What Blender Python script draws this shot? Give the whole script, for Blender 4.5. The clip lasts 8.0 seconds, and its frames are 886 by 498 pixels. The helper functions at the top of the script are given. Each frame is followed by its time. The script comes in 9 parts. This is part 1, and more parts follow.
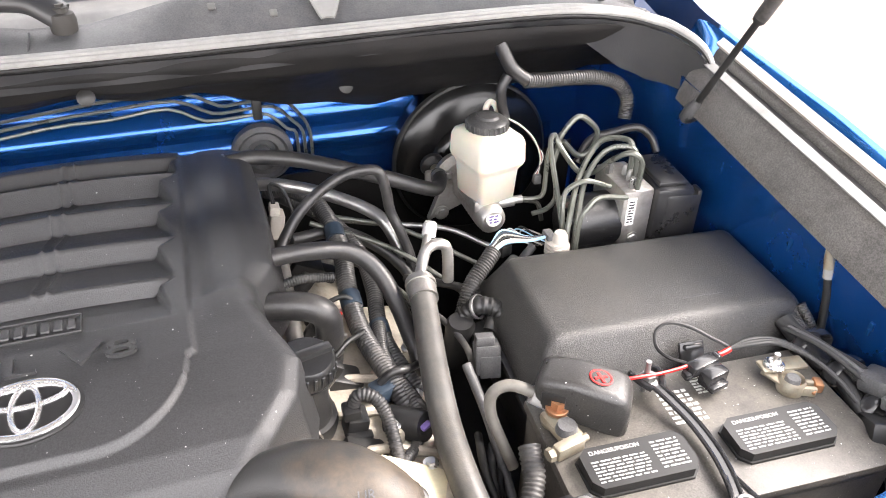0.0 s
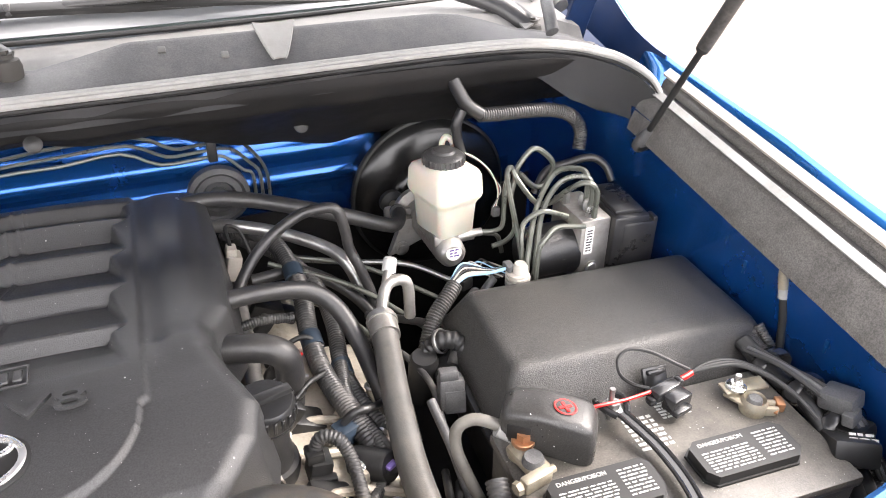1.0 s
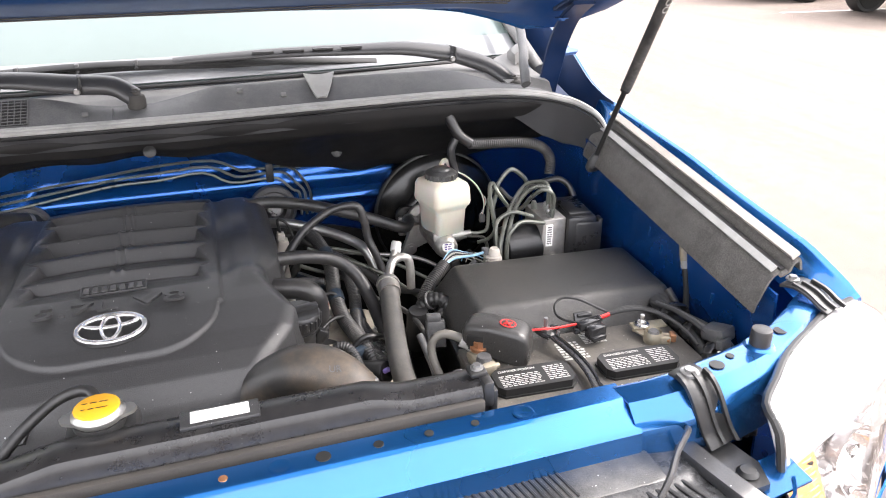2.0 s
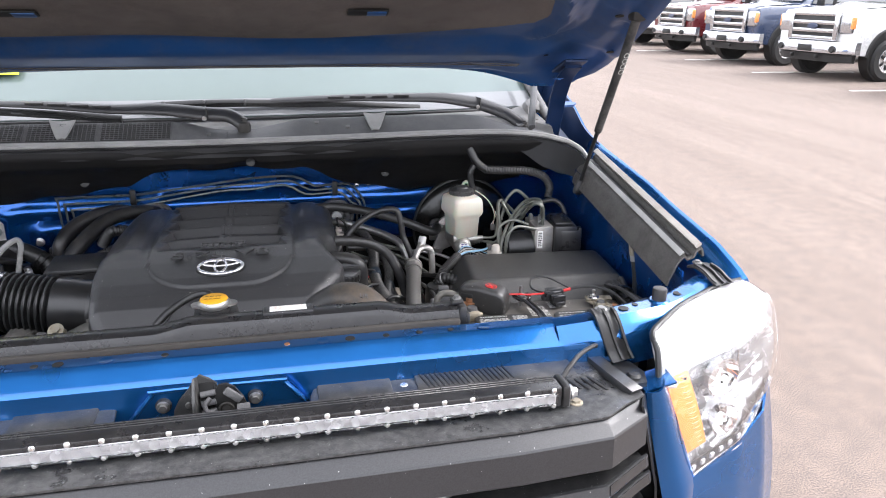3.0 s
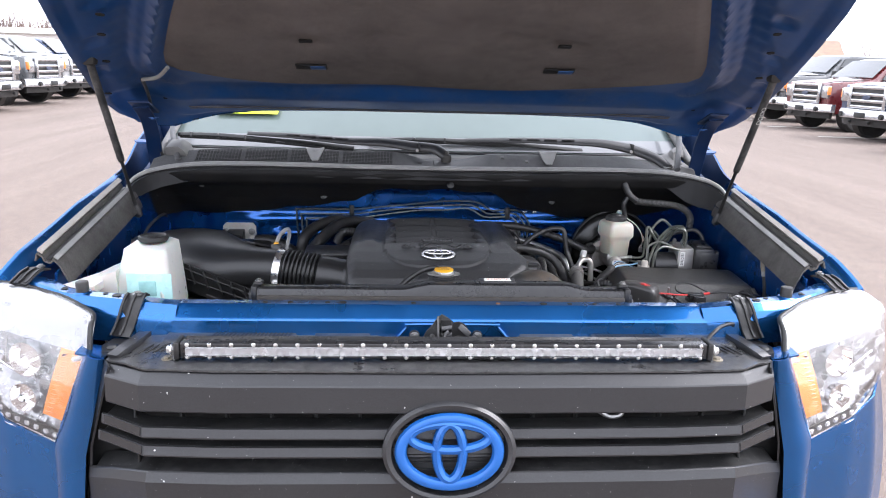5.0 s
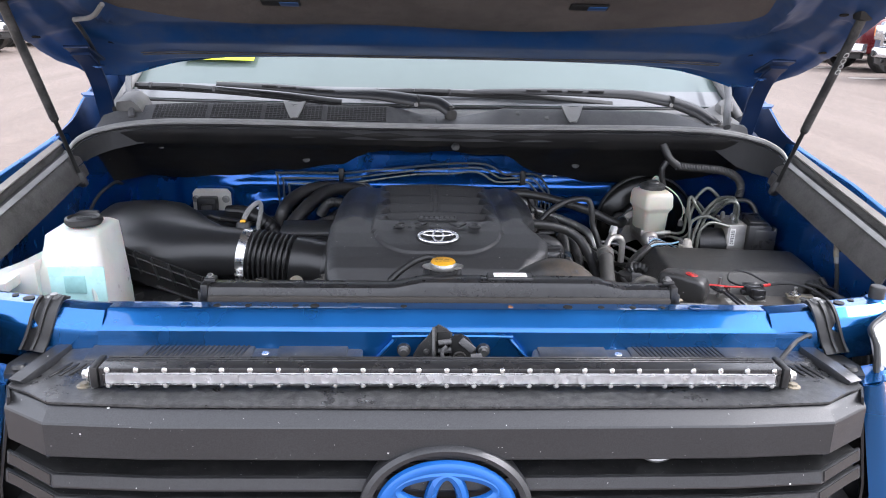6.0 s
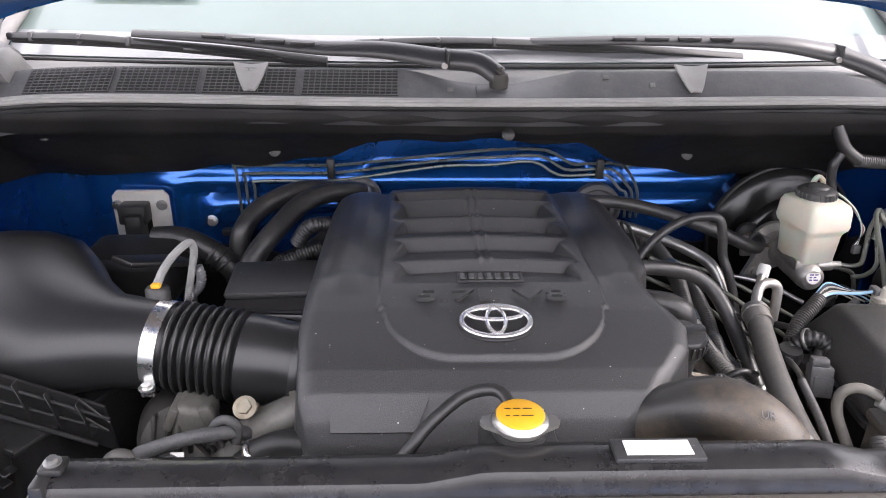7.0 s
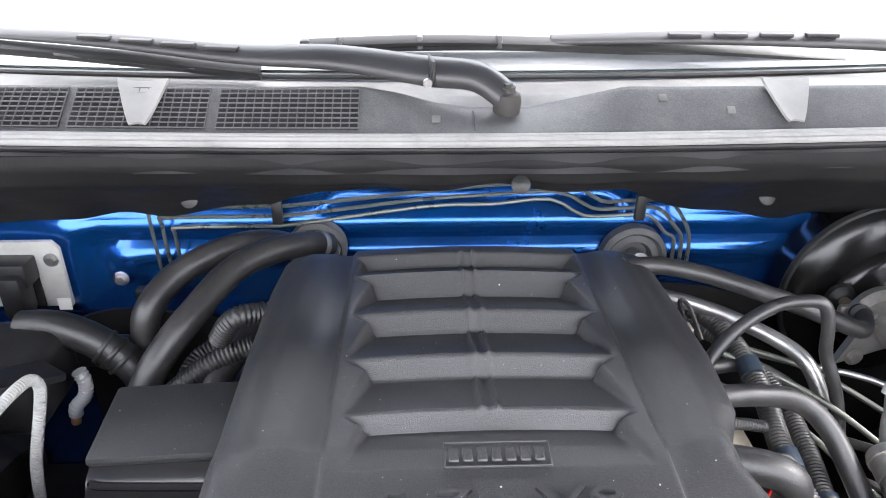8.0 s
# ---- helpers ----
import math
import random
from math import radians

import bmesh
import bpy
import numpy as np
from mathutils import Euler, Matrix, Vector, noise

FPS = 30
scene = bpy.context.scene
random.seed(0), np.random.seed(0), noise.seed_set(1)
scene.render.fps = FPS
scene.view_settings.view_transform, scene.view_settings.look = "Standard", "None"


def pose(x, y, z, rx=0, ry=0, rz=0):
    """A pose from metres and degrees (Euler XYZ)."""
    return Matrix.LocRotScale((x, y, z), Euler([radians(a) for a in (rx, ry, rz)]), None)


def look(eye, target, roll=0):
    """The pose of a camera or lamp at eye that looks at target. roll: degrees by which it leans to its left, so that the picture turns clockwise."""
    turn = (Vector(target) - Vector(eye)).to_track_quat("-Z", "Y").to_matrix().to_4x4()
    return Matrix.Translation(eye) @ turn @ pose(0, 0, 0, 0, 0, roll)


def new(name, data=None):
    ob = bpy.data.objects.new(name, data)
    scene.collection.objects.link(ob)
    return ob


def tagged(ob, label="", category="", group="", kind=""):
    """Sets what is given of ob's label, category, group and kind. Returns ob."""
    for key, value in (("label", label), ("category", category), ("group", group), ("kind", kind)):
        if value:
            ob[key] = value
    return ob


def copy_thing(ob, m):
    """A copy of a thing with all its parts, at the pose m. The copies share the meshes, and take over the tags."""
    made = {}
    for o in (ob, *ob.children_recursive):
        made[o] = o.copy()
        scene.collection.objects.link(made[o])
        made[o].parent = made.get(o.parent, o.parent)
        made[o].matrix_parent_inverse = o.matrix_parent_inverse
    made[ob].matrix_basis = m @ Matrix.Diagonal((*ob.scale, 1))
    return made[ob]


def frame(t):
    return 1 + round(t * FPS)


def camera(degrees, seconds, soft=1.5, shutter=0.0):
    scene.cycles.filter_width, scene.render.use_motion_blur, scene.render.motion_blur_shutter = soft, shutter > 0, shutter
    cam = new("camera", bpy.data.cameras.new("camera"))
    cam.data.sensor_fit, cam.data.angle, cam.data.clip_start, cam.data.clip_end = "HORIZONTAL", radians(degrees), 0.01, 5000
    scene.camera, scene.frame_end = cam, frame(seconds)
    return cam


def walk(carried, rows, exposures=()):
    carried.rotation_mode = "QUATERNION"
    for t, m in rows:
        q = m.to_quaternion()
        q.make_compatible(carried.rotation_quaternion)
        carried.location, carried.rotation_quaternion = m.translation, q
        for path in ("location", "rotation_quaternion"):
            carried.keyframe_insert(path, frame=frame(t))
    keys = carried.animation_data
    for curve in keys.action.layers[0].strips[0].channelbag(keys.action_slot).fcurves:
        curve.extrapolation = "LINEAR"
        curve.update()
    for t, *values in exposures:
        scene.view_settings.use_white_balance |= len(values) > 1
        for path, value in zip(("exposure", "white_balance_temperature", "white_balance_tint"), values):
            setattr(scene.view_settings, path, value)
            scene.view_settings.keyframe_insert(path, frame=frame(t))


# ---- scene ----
cam = camera(62.9, 8.0, soft=1.0)
PATH = [
    (0, (0.198, -0.047, 1.684), (0.745, 1.506, 0.548), 1.0),
    (0.5, (0.214, -0.042, 1.677), (0.847, 1.506, 0.58), 0.7),
    (1, (0.207, -0.049, 1.679), (0.859, 1.525, 0.63), 0.5),
    (1.5, (0.201, -0.155, 1.677), (0.794, 1.511, 0.744), -0.2),
    (1.7, (0.17, -0.266, 1.68), (0.756, 1.428, 0.791), -0.4),
    (2.8, (0.144, -0.832, 1.714), (0.613, 0.984, 1.02), 0.4),
    (3, (0.135, -0.92, 1.715), (0.55, 0.92, 1.051), 0.5),
    (3.5, (0.001, -1.086, 1.703), (0.296, 0.795, 1.092), 0.9),
    (4, (-0.091, -1.228, 1.687), (0.114, 0.684, 1.138), 1.2),
    (4.5, (-0.106, -1.329, 1.688), (0.043, 0.6, 1.18), 1.3),
    (5, (-0.102, -1.365, 1.689), (0.017, 0.569, 1.195), 1.5),
    (5.2, (-0.099, -1.361, 1.688), (0.015, 0.571, 1.186), 1.5),
    (6.3, (-0.046, -0.786, 1.679), (0.028, 1.083, 0.972), 1.2),
    (6.5, (-0.046, -0.637, 1.674), (0.026, 1.219, 0.932), 1.1),
    (7, (-0.094, -0.275, 1.648), (-0.027, 1.542, 0.815), 0.7),
    (7.5, (-0.096, 0.004, 1.651), (-0.032, 1.788, 0.749), 0.4),
    (8, (-0.065, 0.139, 1.644), (0.01, 1.901, 0.702), 0.5),
]
EXPOSURES = [(0, 3.0, 6750, 15), (1, 2.85, 6750, 15), (1.5, 2.7, 6750, 15), (1.7, 2.53, 6700, 15), (2.8, 1.72, 6180, 14), (3, 1.67, 6180, 14), (4, 1.61, 6040, 14), (5.2, 1.48, 6000, 15),
             (6.3, 1.54, 5950, 15), (6.5, 1.62, 6030, 15), (7, 2.07, 6450, 19), (7.5, 2.7, 6300, 16), (8, 3.02, 6250, 13)]
walk(cam, [(t, look(eye, target, roll)) for t, eye, target, roll in PATH], EXPOSURES)
scene.view_settings.exposure = 0.0

# ---- daylight: bright hazy sky and a soft sun from beside the truck ----
SUN_UP, SUN_TURN = radians(43), radians(96)
world = bpy.data.worlds.new("overcast_sky")
scene.world = world
world.use_nodes = True
wn, wl = world.node_tree.nodes, world.node_tree.links
wn.clear()
sky = wn.new("ShaderNodeTexSky")
sky.sky_type, sky.sun_disc = "NISHITA", False
sky.sun_elevation, sky.sun_rotation, sky.air_density, sky.dust_density = SUN_UP, SUN_TURN, 1.0, 5.0
haze = wn.new("ShaderNodeMix")
haze.data_type = "RGBA"
haze.inputs["Factor"].default_value = 0.86
haze.inputs["B"].default_value = (6.9, 6.95, 7.0, 1)
wback = wn.new("ShaderNodeBackground")
wback.inputs["Strength"].default_value = 0.175
wout = wn.new("ShaderNodeOutputWorld")
wl.new(sky.outputs[0], haze.inputs["A"])
wl.new(haze.outputs["Result"], wback.inputs["Color"])
wl.new(wback.outputs[0], wout.inputs["Surface"])
sun = new("sun", bpy.data.lights.new("sun", "SUN"))
sun.data.energy, sun.data.angle, sun.data.color = 1.5, radians(24), (1.0, 0.97, 0.93)
sun.matrix_basis = look((0, 0, 30), (math.sin(SUN_TURN) * -20, math.cos(SUN_TURN) * -20, 30 - 20 * math.tan(SUN_UP)))


# ---- materials ----
def mat(name, color, rough=0.5, metal=0.0, var=0.25, scale=8.0, bump=0.0, bscale=300.0, coat=0.0, dirt=None, dirt_amount=0.5,
        dirt_scale=6.0, sss=0.0, ior=1.5, trans=0.0, emit=0.0, rvar=0.12, flake=0.0, random_tint=0.0, speck=0.0, speck_scale=70.0, speck_color=(0.6, 0.6, 0.58), grain=0.0, stretch=1.0, grain_scale=520):
    m = bpy.data.materials.new(name)
    m.use_nodes = True
    nt = m.node_tree
    n, l = nt.nodes, nt.links
    b = n["Principled BSDF"]
    co = n.new("ShaderNodeTexCoord").outputs["Object"]
    b.inputs["Roughness"].default_value, b.inputs["Metallic"].default_value, b.inputs["IOR"].default_value = rough, metal, ior
    b.inputs["Coat Weight"].default_value, b.inputs["Coat Roughness"].default_value = coat, 0.04
    b.inputs["Transmission Weight"].default_value = trans
    if sss:
        b.inputs["Subsurface Weight"].default_value, b.inputs["Subsurface Scale"].default_value = sss, 0.03
    if emit:
        b.inputs["Emission Color"].default_value, b.inputs["Emission Strength"].default_value = (*color, 1), emit

    along = co
    if stretch != 1.0:
        mp = n.new("ShaderNodeMapping")
        mp.inputs["Scale"].default_value = (1, stretch, 1)
        l.new(co, mp.inputs["Vector"])
        along = mp.outputs[0]

    def tex(s, detail=4.0, rough_=0.6, where=None):
        t = n.new("ShaderNodeTexNoise")
        t.inputs["Scale"].default_value, t.inputs["Detail"].default_value, t.inputs["Roughness"].default_value = s, detail, rough_
        l.new(where or co, t.inputs["Vector"])
        return t.outputs["Fac"]

    def mix(f, a, c, blend="MIX"):
        x = n.new("ShaderNodeMix")
        x.data_type, x.blend_type = "RGBA", blend
        for sock, v in ((x.inputs["Factor"], f), (x.inputs["A"], a), (x.inputs["B"], c)):
            if isinstance(v, (float, int)):
                sock.default_value = v
            elif isinstance(v, tuple):
                sock.default_value = (*v, 1)
            else:
                l.new(v, sock)
        return x.outputs["Result"]

    def ramp(f, a, c, lo=0.0, hi=1.0):
        x = n.new("ShaderNodeMapRange")
        x.inputs["From Min"].default_value, x.inputs["From Max"].default_value = a, c
        x.inputs["To Min"].default_value, x.inputs["To Max"].default_value = lo, hi
        l.new(f, x.inputs["Value"])
        return x.outputs["Result"]

    def math2(op, a, v):
        x = n.new("ShaderNodeMath")
        x.operation = op
        l.new(a, x.inputs[0])
        if isinstance(v, float):
            x.inputs[1].default_value = v
        else:
            l.new(v, x.inputs[1])
        return x.outputs[0]

    def ramp_color(f):
        """Grey from nearly black to twice white, for a grain that multiplies the colour."""
        x = n.new("ShaderNodeCombineColor")
        g = ramp(f, 0.35, 0.65, 0.1, 1.9)
        for k in range(3):
            l.new(g, x.inputs[k])
        return x.outputs[0]

    big = tex(scale)
    fine = tex(scale * 9)
    dark = tuple(c * (1 - var) for c in color)
    light = tuple(min(1.0, c * (1 + var)) for c in color)
    c = mix(ramp(big, 0.3, 0.7), dark, light)
    c = mix(ramp(fine, 0.35, 0.65, 0, 0.5), c, mix(0.5, c, light))
    if grain:
        c = mix(grain, c, mix(1.0, c, ramp_color(tex(grain_scale, 2.0)), "MULTIPLY"))
    if random_tint:
        info = n.new("ShaderNodeObjectInfo")
        c = mix(ramp(info.outputs["Random"], 0, 1, 0, random_tint), c, mix(1.0, c, (0.4, 0.4, 0.4), "MULTIPLY"))
    if flake:
        v = n.new("ShaderNodeTexVoronoi")
        v.inputs["Scale"].default_value = 1500
        l.new(co, v.inputs["Vector"])
        c = mix(ramp(v.outputs["Distance"], 0.0, 0.5, flake, 0.0), c, light)
    rr = ramp(big, 0.3, 0.7, max(0.02, rough - rvar), min(1, rough + rvar))
    if dirt:
        d1, d2 = tex(dirt_scale, 6, 0.7, along), tex(dirt_scale * 11, 3)
        mask = n.new("ShaderNodeMath")
        mask.operation = "MULTIPLY"
        l.new(ramp(d1, 0.42, 0.72, 0, dirt_amount), mask.inputs[0])
        l.new(ramp(d2, 0.25, 0.75, 0.4, 1.0), mask.inputs[1])
        c = mix(mask.outputs[0], c, dirt)
        rr2 = n.new("ShaderNodeMath")
        rr2.operation, rr2.use_clamp = "ADD", True
        l.new(rr, rr2.inputs[0])
        l.new(ramp(mask.outputs[0], 0, 1, 0, 0.4), rr2.inputs[1])
        rr = rr2.outputs[0]
    if speck:
        for sc, dens in ((speck_scale, speck), (speck_scale * 3.1, speck * 1.3)):
            v = n.new("ShaderNodeTexVoronoi")
            v.inputs["Scale"].default_value = sc
            l.new(co, v.inputs["Vector"])
            sep = n.new("ShaderNodeSeparateColor")
            l.new(v.outputs["Color"], sep.inputs[0])
            dot = math2("LESS_THAN", v.outputs["Distance"], math2("MULTIPLY", sep.outputs[1], 0.12))
            c = mix(math2("MULTIPLY", dot, math2("LESS_THAN", sep.outputs[0], float(dens))), c, speck_color)
    l.new(c, b.inputs["Base Color"])
    l.new(rr, b.inputs["Roughness"])
    if bump:
        bp = n.new("ShaderNodeBump")
        bp.inputs["Strength"].default_value, bp.inputs["Distance"].default_value = bump, 0.0008
        l.new(tex(bscale, 2), bp.inputs["Height"])
        l.new(bp.outputs[0], b.inputs["Normal"])
    return m


def glass(name, color=(1, 1, 1), rough=0.0, ior=1.45):
    m = bpy.data.materials.new(name)
    m.use_nodes = True
    b = m.node_tree.nodes["Principled BSDF"]
    b.inputs["Base Color"].default_value = (*color, 1)
    b.inputs["Roughness"].default_value, b.inputs["IOR"].default_value, b.inputs["Transmission Weight"].default_value = rough, ior, 1.0
    return m


BLUE = mat("blue_metallic_paint", (0.014, 0.120, 0.36), 0.27, 0.84, 0.10, 3, coat=0.8, flake=0.25)
BLUE_DUSTY = mat("blue_paint_with_dust", (0.014, 0.078, 0.25), 0.40, 0.45, 0.2, 4, coat=0.15, dirt=(0.16, 0.165, 0.18), dirt_amount=0.55, dirt_scale=5)
# body blue again, with the shade under the bonnet put into its colour
BLUE_SHADED = mat("blue_paint_darkened_as_shade", (0.004, 0.022, 0.080), 0.42, 0.3, 0.25, 6, 0.1, 300, coat=0.15, dirt=(0.05, 0.05, 0.055), dirt_amount=0.4, dirt_scale=12)
BLUE_INNER = mat("blue_engine_bay_paint", (0.004, 0.084, 0.34), 0.25, 0.75, 0.1, 3, coat=0.5, dirt=(0.15, 0.15, 0.17), dirt_amount=0.12, dirt_scale=14)
COVER = mat("black_grained_plastic", (0.031, 0.031, 0.032), 0.42, 0, 0.08, 5, 0.48, 720, rvar=0.05, grain=0.3, grain_scale=720, speck=0.12, speck_scale=110, speck_color=(0.5, 0.5, 0.48))
PLASTIC = mat("black_plastic", (0.012, 0.012, 0.0125), 0.42, 0, 0.2, 12, 0.25, 500, dirt=(0.2, 0.19, 0.17), dirt_amount=0.10, dirt_scale=40, rvar=0.06)
DUSTY = mat("dusty_black_plastic", (0.030, 0.030, 0.0305), 0.38, 0, 0.15, 9, 0.4, 500, dirt=(0.18, 0.175, 0.165), dirt_amount=0.4, dirt_scale=30, grain=0.4, speck=0.35, speck_scale=90, speck_color=(0.3, 0.3, 0.29))
GREYPL = mat("weathered_grey_plastic", (0.064, 0.064, 0.066), 0.55, 0, 0.15, 7, 0.4, 500, dirt=(0.22, 0.215, 0.205), dirt_amount=0.3, dirt_scale=25, grain=0.25)
SEAL = mat("grey_rubber_seal", (0.24, 0.238, 0.23), 0.55, 0, 0.25, 20, 0.4, 350, dirt=(0.34, 0.33, 0.31), dirt_amount=0.5, dirt_scale=35)
FLAP = mat("black_rubber_sheet", (0.010, 0.0098, 0.010), 0.6, 0, 0.25, 8, 0.35, 320, dirt=(0.034, 0.029, 0.025), dirt_amount=0.35, dirt_scale=14, ior=1.3)
RUBBER = mat("black_rubber_hose", (0.017, 0.017, 0.018), 0.38, 0, 0.2, 20, 0.25, 600, dirt=(0.2, 0.18, 0.15), dirt_amount=0.18, dirt_scale=30, rvar=0.06)
CONDUIT = mat("grey_corrugated_conduit", (0.028, 0.028, 0.029), 0.45, 0, 0.3, 30, 0.1, 400, dirt=(0.22, 0.20, 0.17), dirt_amount=0.35, dirt_scale=30)
GRILLE = mat("satin_black_grille_plastic", (0.024, 0.0243, 0.026), 0.36, 0, 0.06, 6, 0.3, 700, rvar=0.05, grain=0.3, speck=0.16, speck_scale=55)
WHITEPL = mat("translucent_white_plastic", (0.54, 0.515, 0.44), 0.4, 0, 0.05, 9, 0.1, 300, sss=0.3, dirt=(0.4, 0.33, 0.24), dirt_amount=0.25, dirt_scale=14)
TANKPL = mat("translucent_washer_tank_plastic", (0.56, 0.56, 0.52), 0.35, 0, 0.10, 12, 0.1, 300, sss=0.3, dirt=(0.55, 0.66, 0.63), dirt_amount=0.35, dirt_scale=9)
FLUID = mat("aqua_washer_fluid", (0.42, 0.66, 0.63), 0.3, 0, 0.15, 25)
ALU = mat("cast_aluminium", (0.42, 0.41, 0.39), 0.42, 0.85, 0.25, 15, 0.4, 350, dirt=(0.16, 0.12, 0.08), dirt_amount=0.6, dirt_scale=14)
ENGINE = mat("stained_cast_engine_metal", (0.46, 0.42, 0.35), 0.5, 0.25, 0.3, 20, 0.8, 260, dirt=(0.10, 0.065, 0.04), dirt_amount=0.7, dirt_scale=16)
STEEL = mat("dull_steel", (0.30, 0.30, 0.295), 0.35, 0.85, 0.2, 30, 0.15, 500, dirt=(0.10, 0.075, 0.05), dirt_amount=0.4, dirt_scale=35)
LINE = mat("grey_coated_brake_line", (0.11, 0.115, 0.10), 0.34, 0.45, 0.2, 30, 0.1, 400)
ZINC = mat("bright_zinc_steel", (0.72, 0.71, 0.69), 0.3, 0.95, 0.12, 20, 0.1, 400)
CHROME = mat("chrome", (0.82, 0.82, 0.83), 0.08, 1.0, 0.05, 5, rvar=0.03)
SILVER = mat("satin_silver_plastic", (0.62, 0.62, 0.63), 0.25, 0.75, 0.1, 10)
BRASS = mat("corroded_brass", (0.27, 0.23, 0.17), 0.5, 0.5, 0.35, 50, 0.5, 350, dirt=(0.30, 0.31, 0.27), dirt_amount=0.8, dirt_scale=60)
COPPER = mat("copper_coating", (0.34, 0.17, 0.09), 0.45, 0.7, 0.35, 60, 0.3, 350)
RED = mat("red_wire_insulation", (0.45, 0.012, 0.010), 0.35, 0, 0.15, 30)
YELLOW = mat("yellow_label", (0.66, 0.33, 0.012), 0.45, 0, 0.12, 30, dirt=(0.3, 0.2, 0.05), dirt_amount=0.3, dirt_scale=60)
NEON = mat("neon_yellow_sheet", (0.75, 0.85, 0.02), 0.6, 0, 0.05, 10)
WHITE = mat("white_label_paper", (0.78, 0.77, 0.74), 0.55, 0, 0.06, 30)
P_INK = mat("violet_print", (0.10, 0.06, 0.22), 0.6, 0, 0.1, 60)
INK = mat("white_print", (0.42, 0.42, 0.40), 0.55, 0, 0.25, 120)
BATT = mat("dusty_battery_case", (0.058, 0.053, 0.047), 0.50, 0, 0.3, 10, 0.25, 450, dirt=(0.26, 0.235, 0.20), dirt_amount=0.6, dirt_scale=9, speck=0.2, speck_scale=160, grain=0.3)
GLOSS = mat("gloss_black_plastic", (0.02, 0.02, 0.021), 0.2, 0, 0.1, 8, rvar=0.04)
BLACK = mat("soft_black", (0.012, 0.012, 0.012), 0.5, 0, 0.3, 10, 0.15, 300)
# dirty metal; its dark base also carries the shade low in the bay
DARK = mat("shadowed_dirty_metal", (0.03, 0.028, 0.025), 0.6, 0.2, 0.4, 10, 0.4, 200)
CREAM = mat("white_connector_plastic", (0.40, 0.37, 0.33), 0.45, 0, 0.1, 30, dirt=(0.3, 0.26, 0.2), dirt_amount=0.4, dirt_scale=40)
BLUEWIRE = mat("light_blue_tape", (0.018, 0.030, 0.046), 0.5, 0, 0.2, 40)
PALEGREEN = mat("pale_green_wire", (0.5, 0.62, 0.5), 0.4, 0, 0.1, 40)
PALEBLUE = mat("pale_blue_wire", (0.3, 0.5, 0.68), 0.4, 0, 0.1, 40)
PINK = mat("faded_pink_wire", (0.5, 0.2, 0.18), 0.45, 0, 0.15, 40)
PURPLE = mat("purple_connector", (0.2, 0.14, 0.4), 0.5, 0, 0.1, 40)
AMBER = mat("amber_plastic", (0.78, 0.27, 0.08), 0.25, 0, 0.1, 30, coat=0.5)
TAN = mat("grey_brown_foam_strip", (0.030, 0.027, 0.024), 0.85, 0, 0.3, 12, 0.6, 250, dirt=(0.06, 0.05, 0.04), dirt_amount=0.5, dirt_scale=20)
PAD = mat("dark_fibre_insulation", (0.138, 0.121, 0.110), 0.9, 0, 0.2, 3, 0.8, 600, dirt=(0.035, 0.031, 0.028), dirt_amount=0.7, dirt_scale=2.5, grain=0.4)
# grille plastic with dirt, its base darkened for the shade between the bars
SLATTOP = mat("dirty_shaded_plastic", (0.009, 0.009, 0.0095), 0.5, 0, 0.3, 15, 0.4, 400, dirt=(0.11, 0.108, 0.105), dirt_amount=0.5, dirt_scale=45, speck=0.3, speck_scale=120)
GLASS = glass("clear_lens_plastic")
# the pale base adds to the glass's mirrored sky as a painted haze
SCREEN = mat("sky_pale_windscreen_glass", (0.13, 0.165, 0.157), 0.05, 0, 0.06, 2, trans=0.25, rvar=0.03, ior=1.45)
SHELF = mat("pale_dusty_plastic", (0.112, 0.110, 0.107), 0.55, 0, 0.15, 6, 0.2, 400, dirt=(0.34, 0.33, 0.31), dirt_amount=0.4, dirt_scale=14)
RAIL = mat("grey_wing_rail_plastic", (0.086, 0.081, 0.075), 0.45, 0, 0.2, 9, 0.3, 500, dirt=(0.028, 0.026, 0.025), dirt_amount=1.0, dirt_scale=18, grain=0.4)
CREAMRAIL = mat("worn_cream_rubber", (0.38, 0.355, 0.32), 0.5, 0, 0.12, 12, 0.3, 400, dirt=(0.25, 0.22, 0.18), dirt_amount=0.5, dirt_scale=30)
COOLHOSE = mat("dust_stained_coolant_hose", (0.026, 0.025, 0.024), 0.42, 0, 0.2, 14, 0.3, 500, dirt=(0.19, 0.135, 0.085), dirt_amount=0.6, dirt_scale=11)
CAPMETAL = mat("dull_pressed_cap_metal", (0.34, 0.335, 0.32), 0.32, 0.85, 0.15, 30, 0.15, 400)
FILM = mat("clear_plastic_film", (0.97, 0.98, 0.99), 0.03, 0, 0.01, 20, trans=1.0, rvar=0.02, ior=1.2)
AMBER_PALE = mat("pale_amber_plastic", (0.75, 0.34, 0.16), 0.2, 0, 0.1, 30, coat=0.5)
REFLECT = mat("pale_reflector_plastic", (0.55, 0.55, 0.56), 0.22, 0.3, 0.1, 20)
BADGEBLUE = mat("blue_painted_badge", (0.012, 0.10, 0.36), 0.38, 0.3, 0.1, 12, coat=0.3)
SATIN = mat("satin_black_plastic", (0.015, 0.015, 0.0155), 0.34, 0, 0.08, 6, 0.12, 700, rvar=0.04, grain=0.15, speck=0.01, speck_scale=120, speck_color=(0.3, 0.3, 0.29))
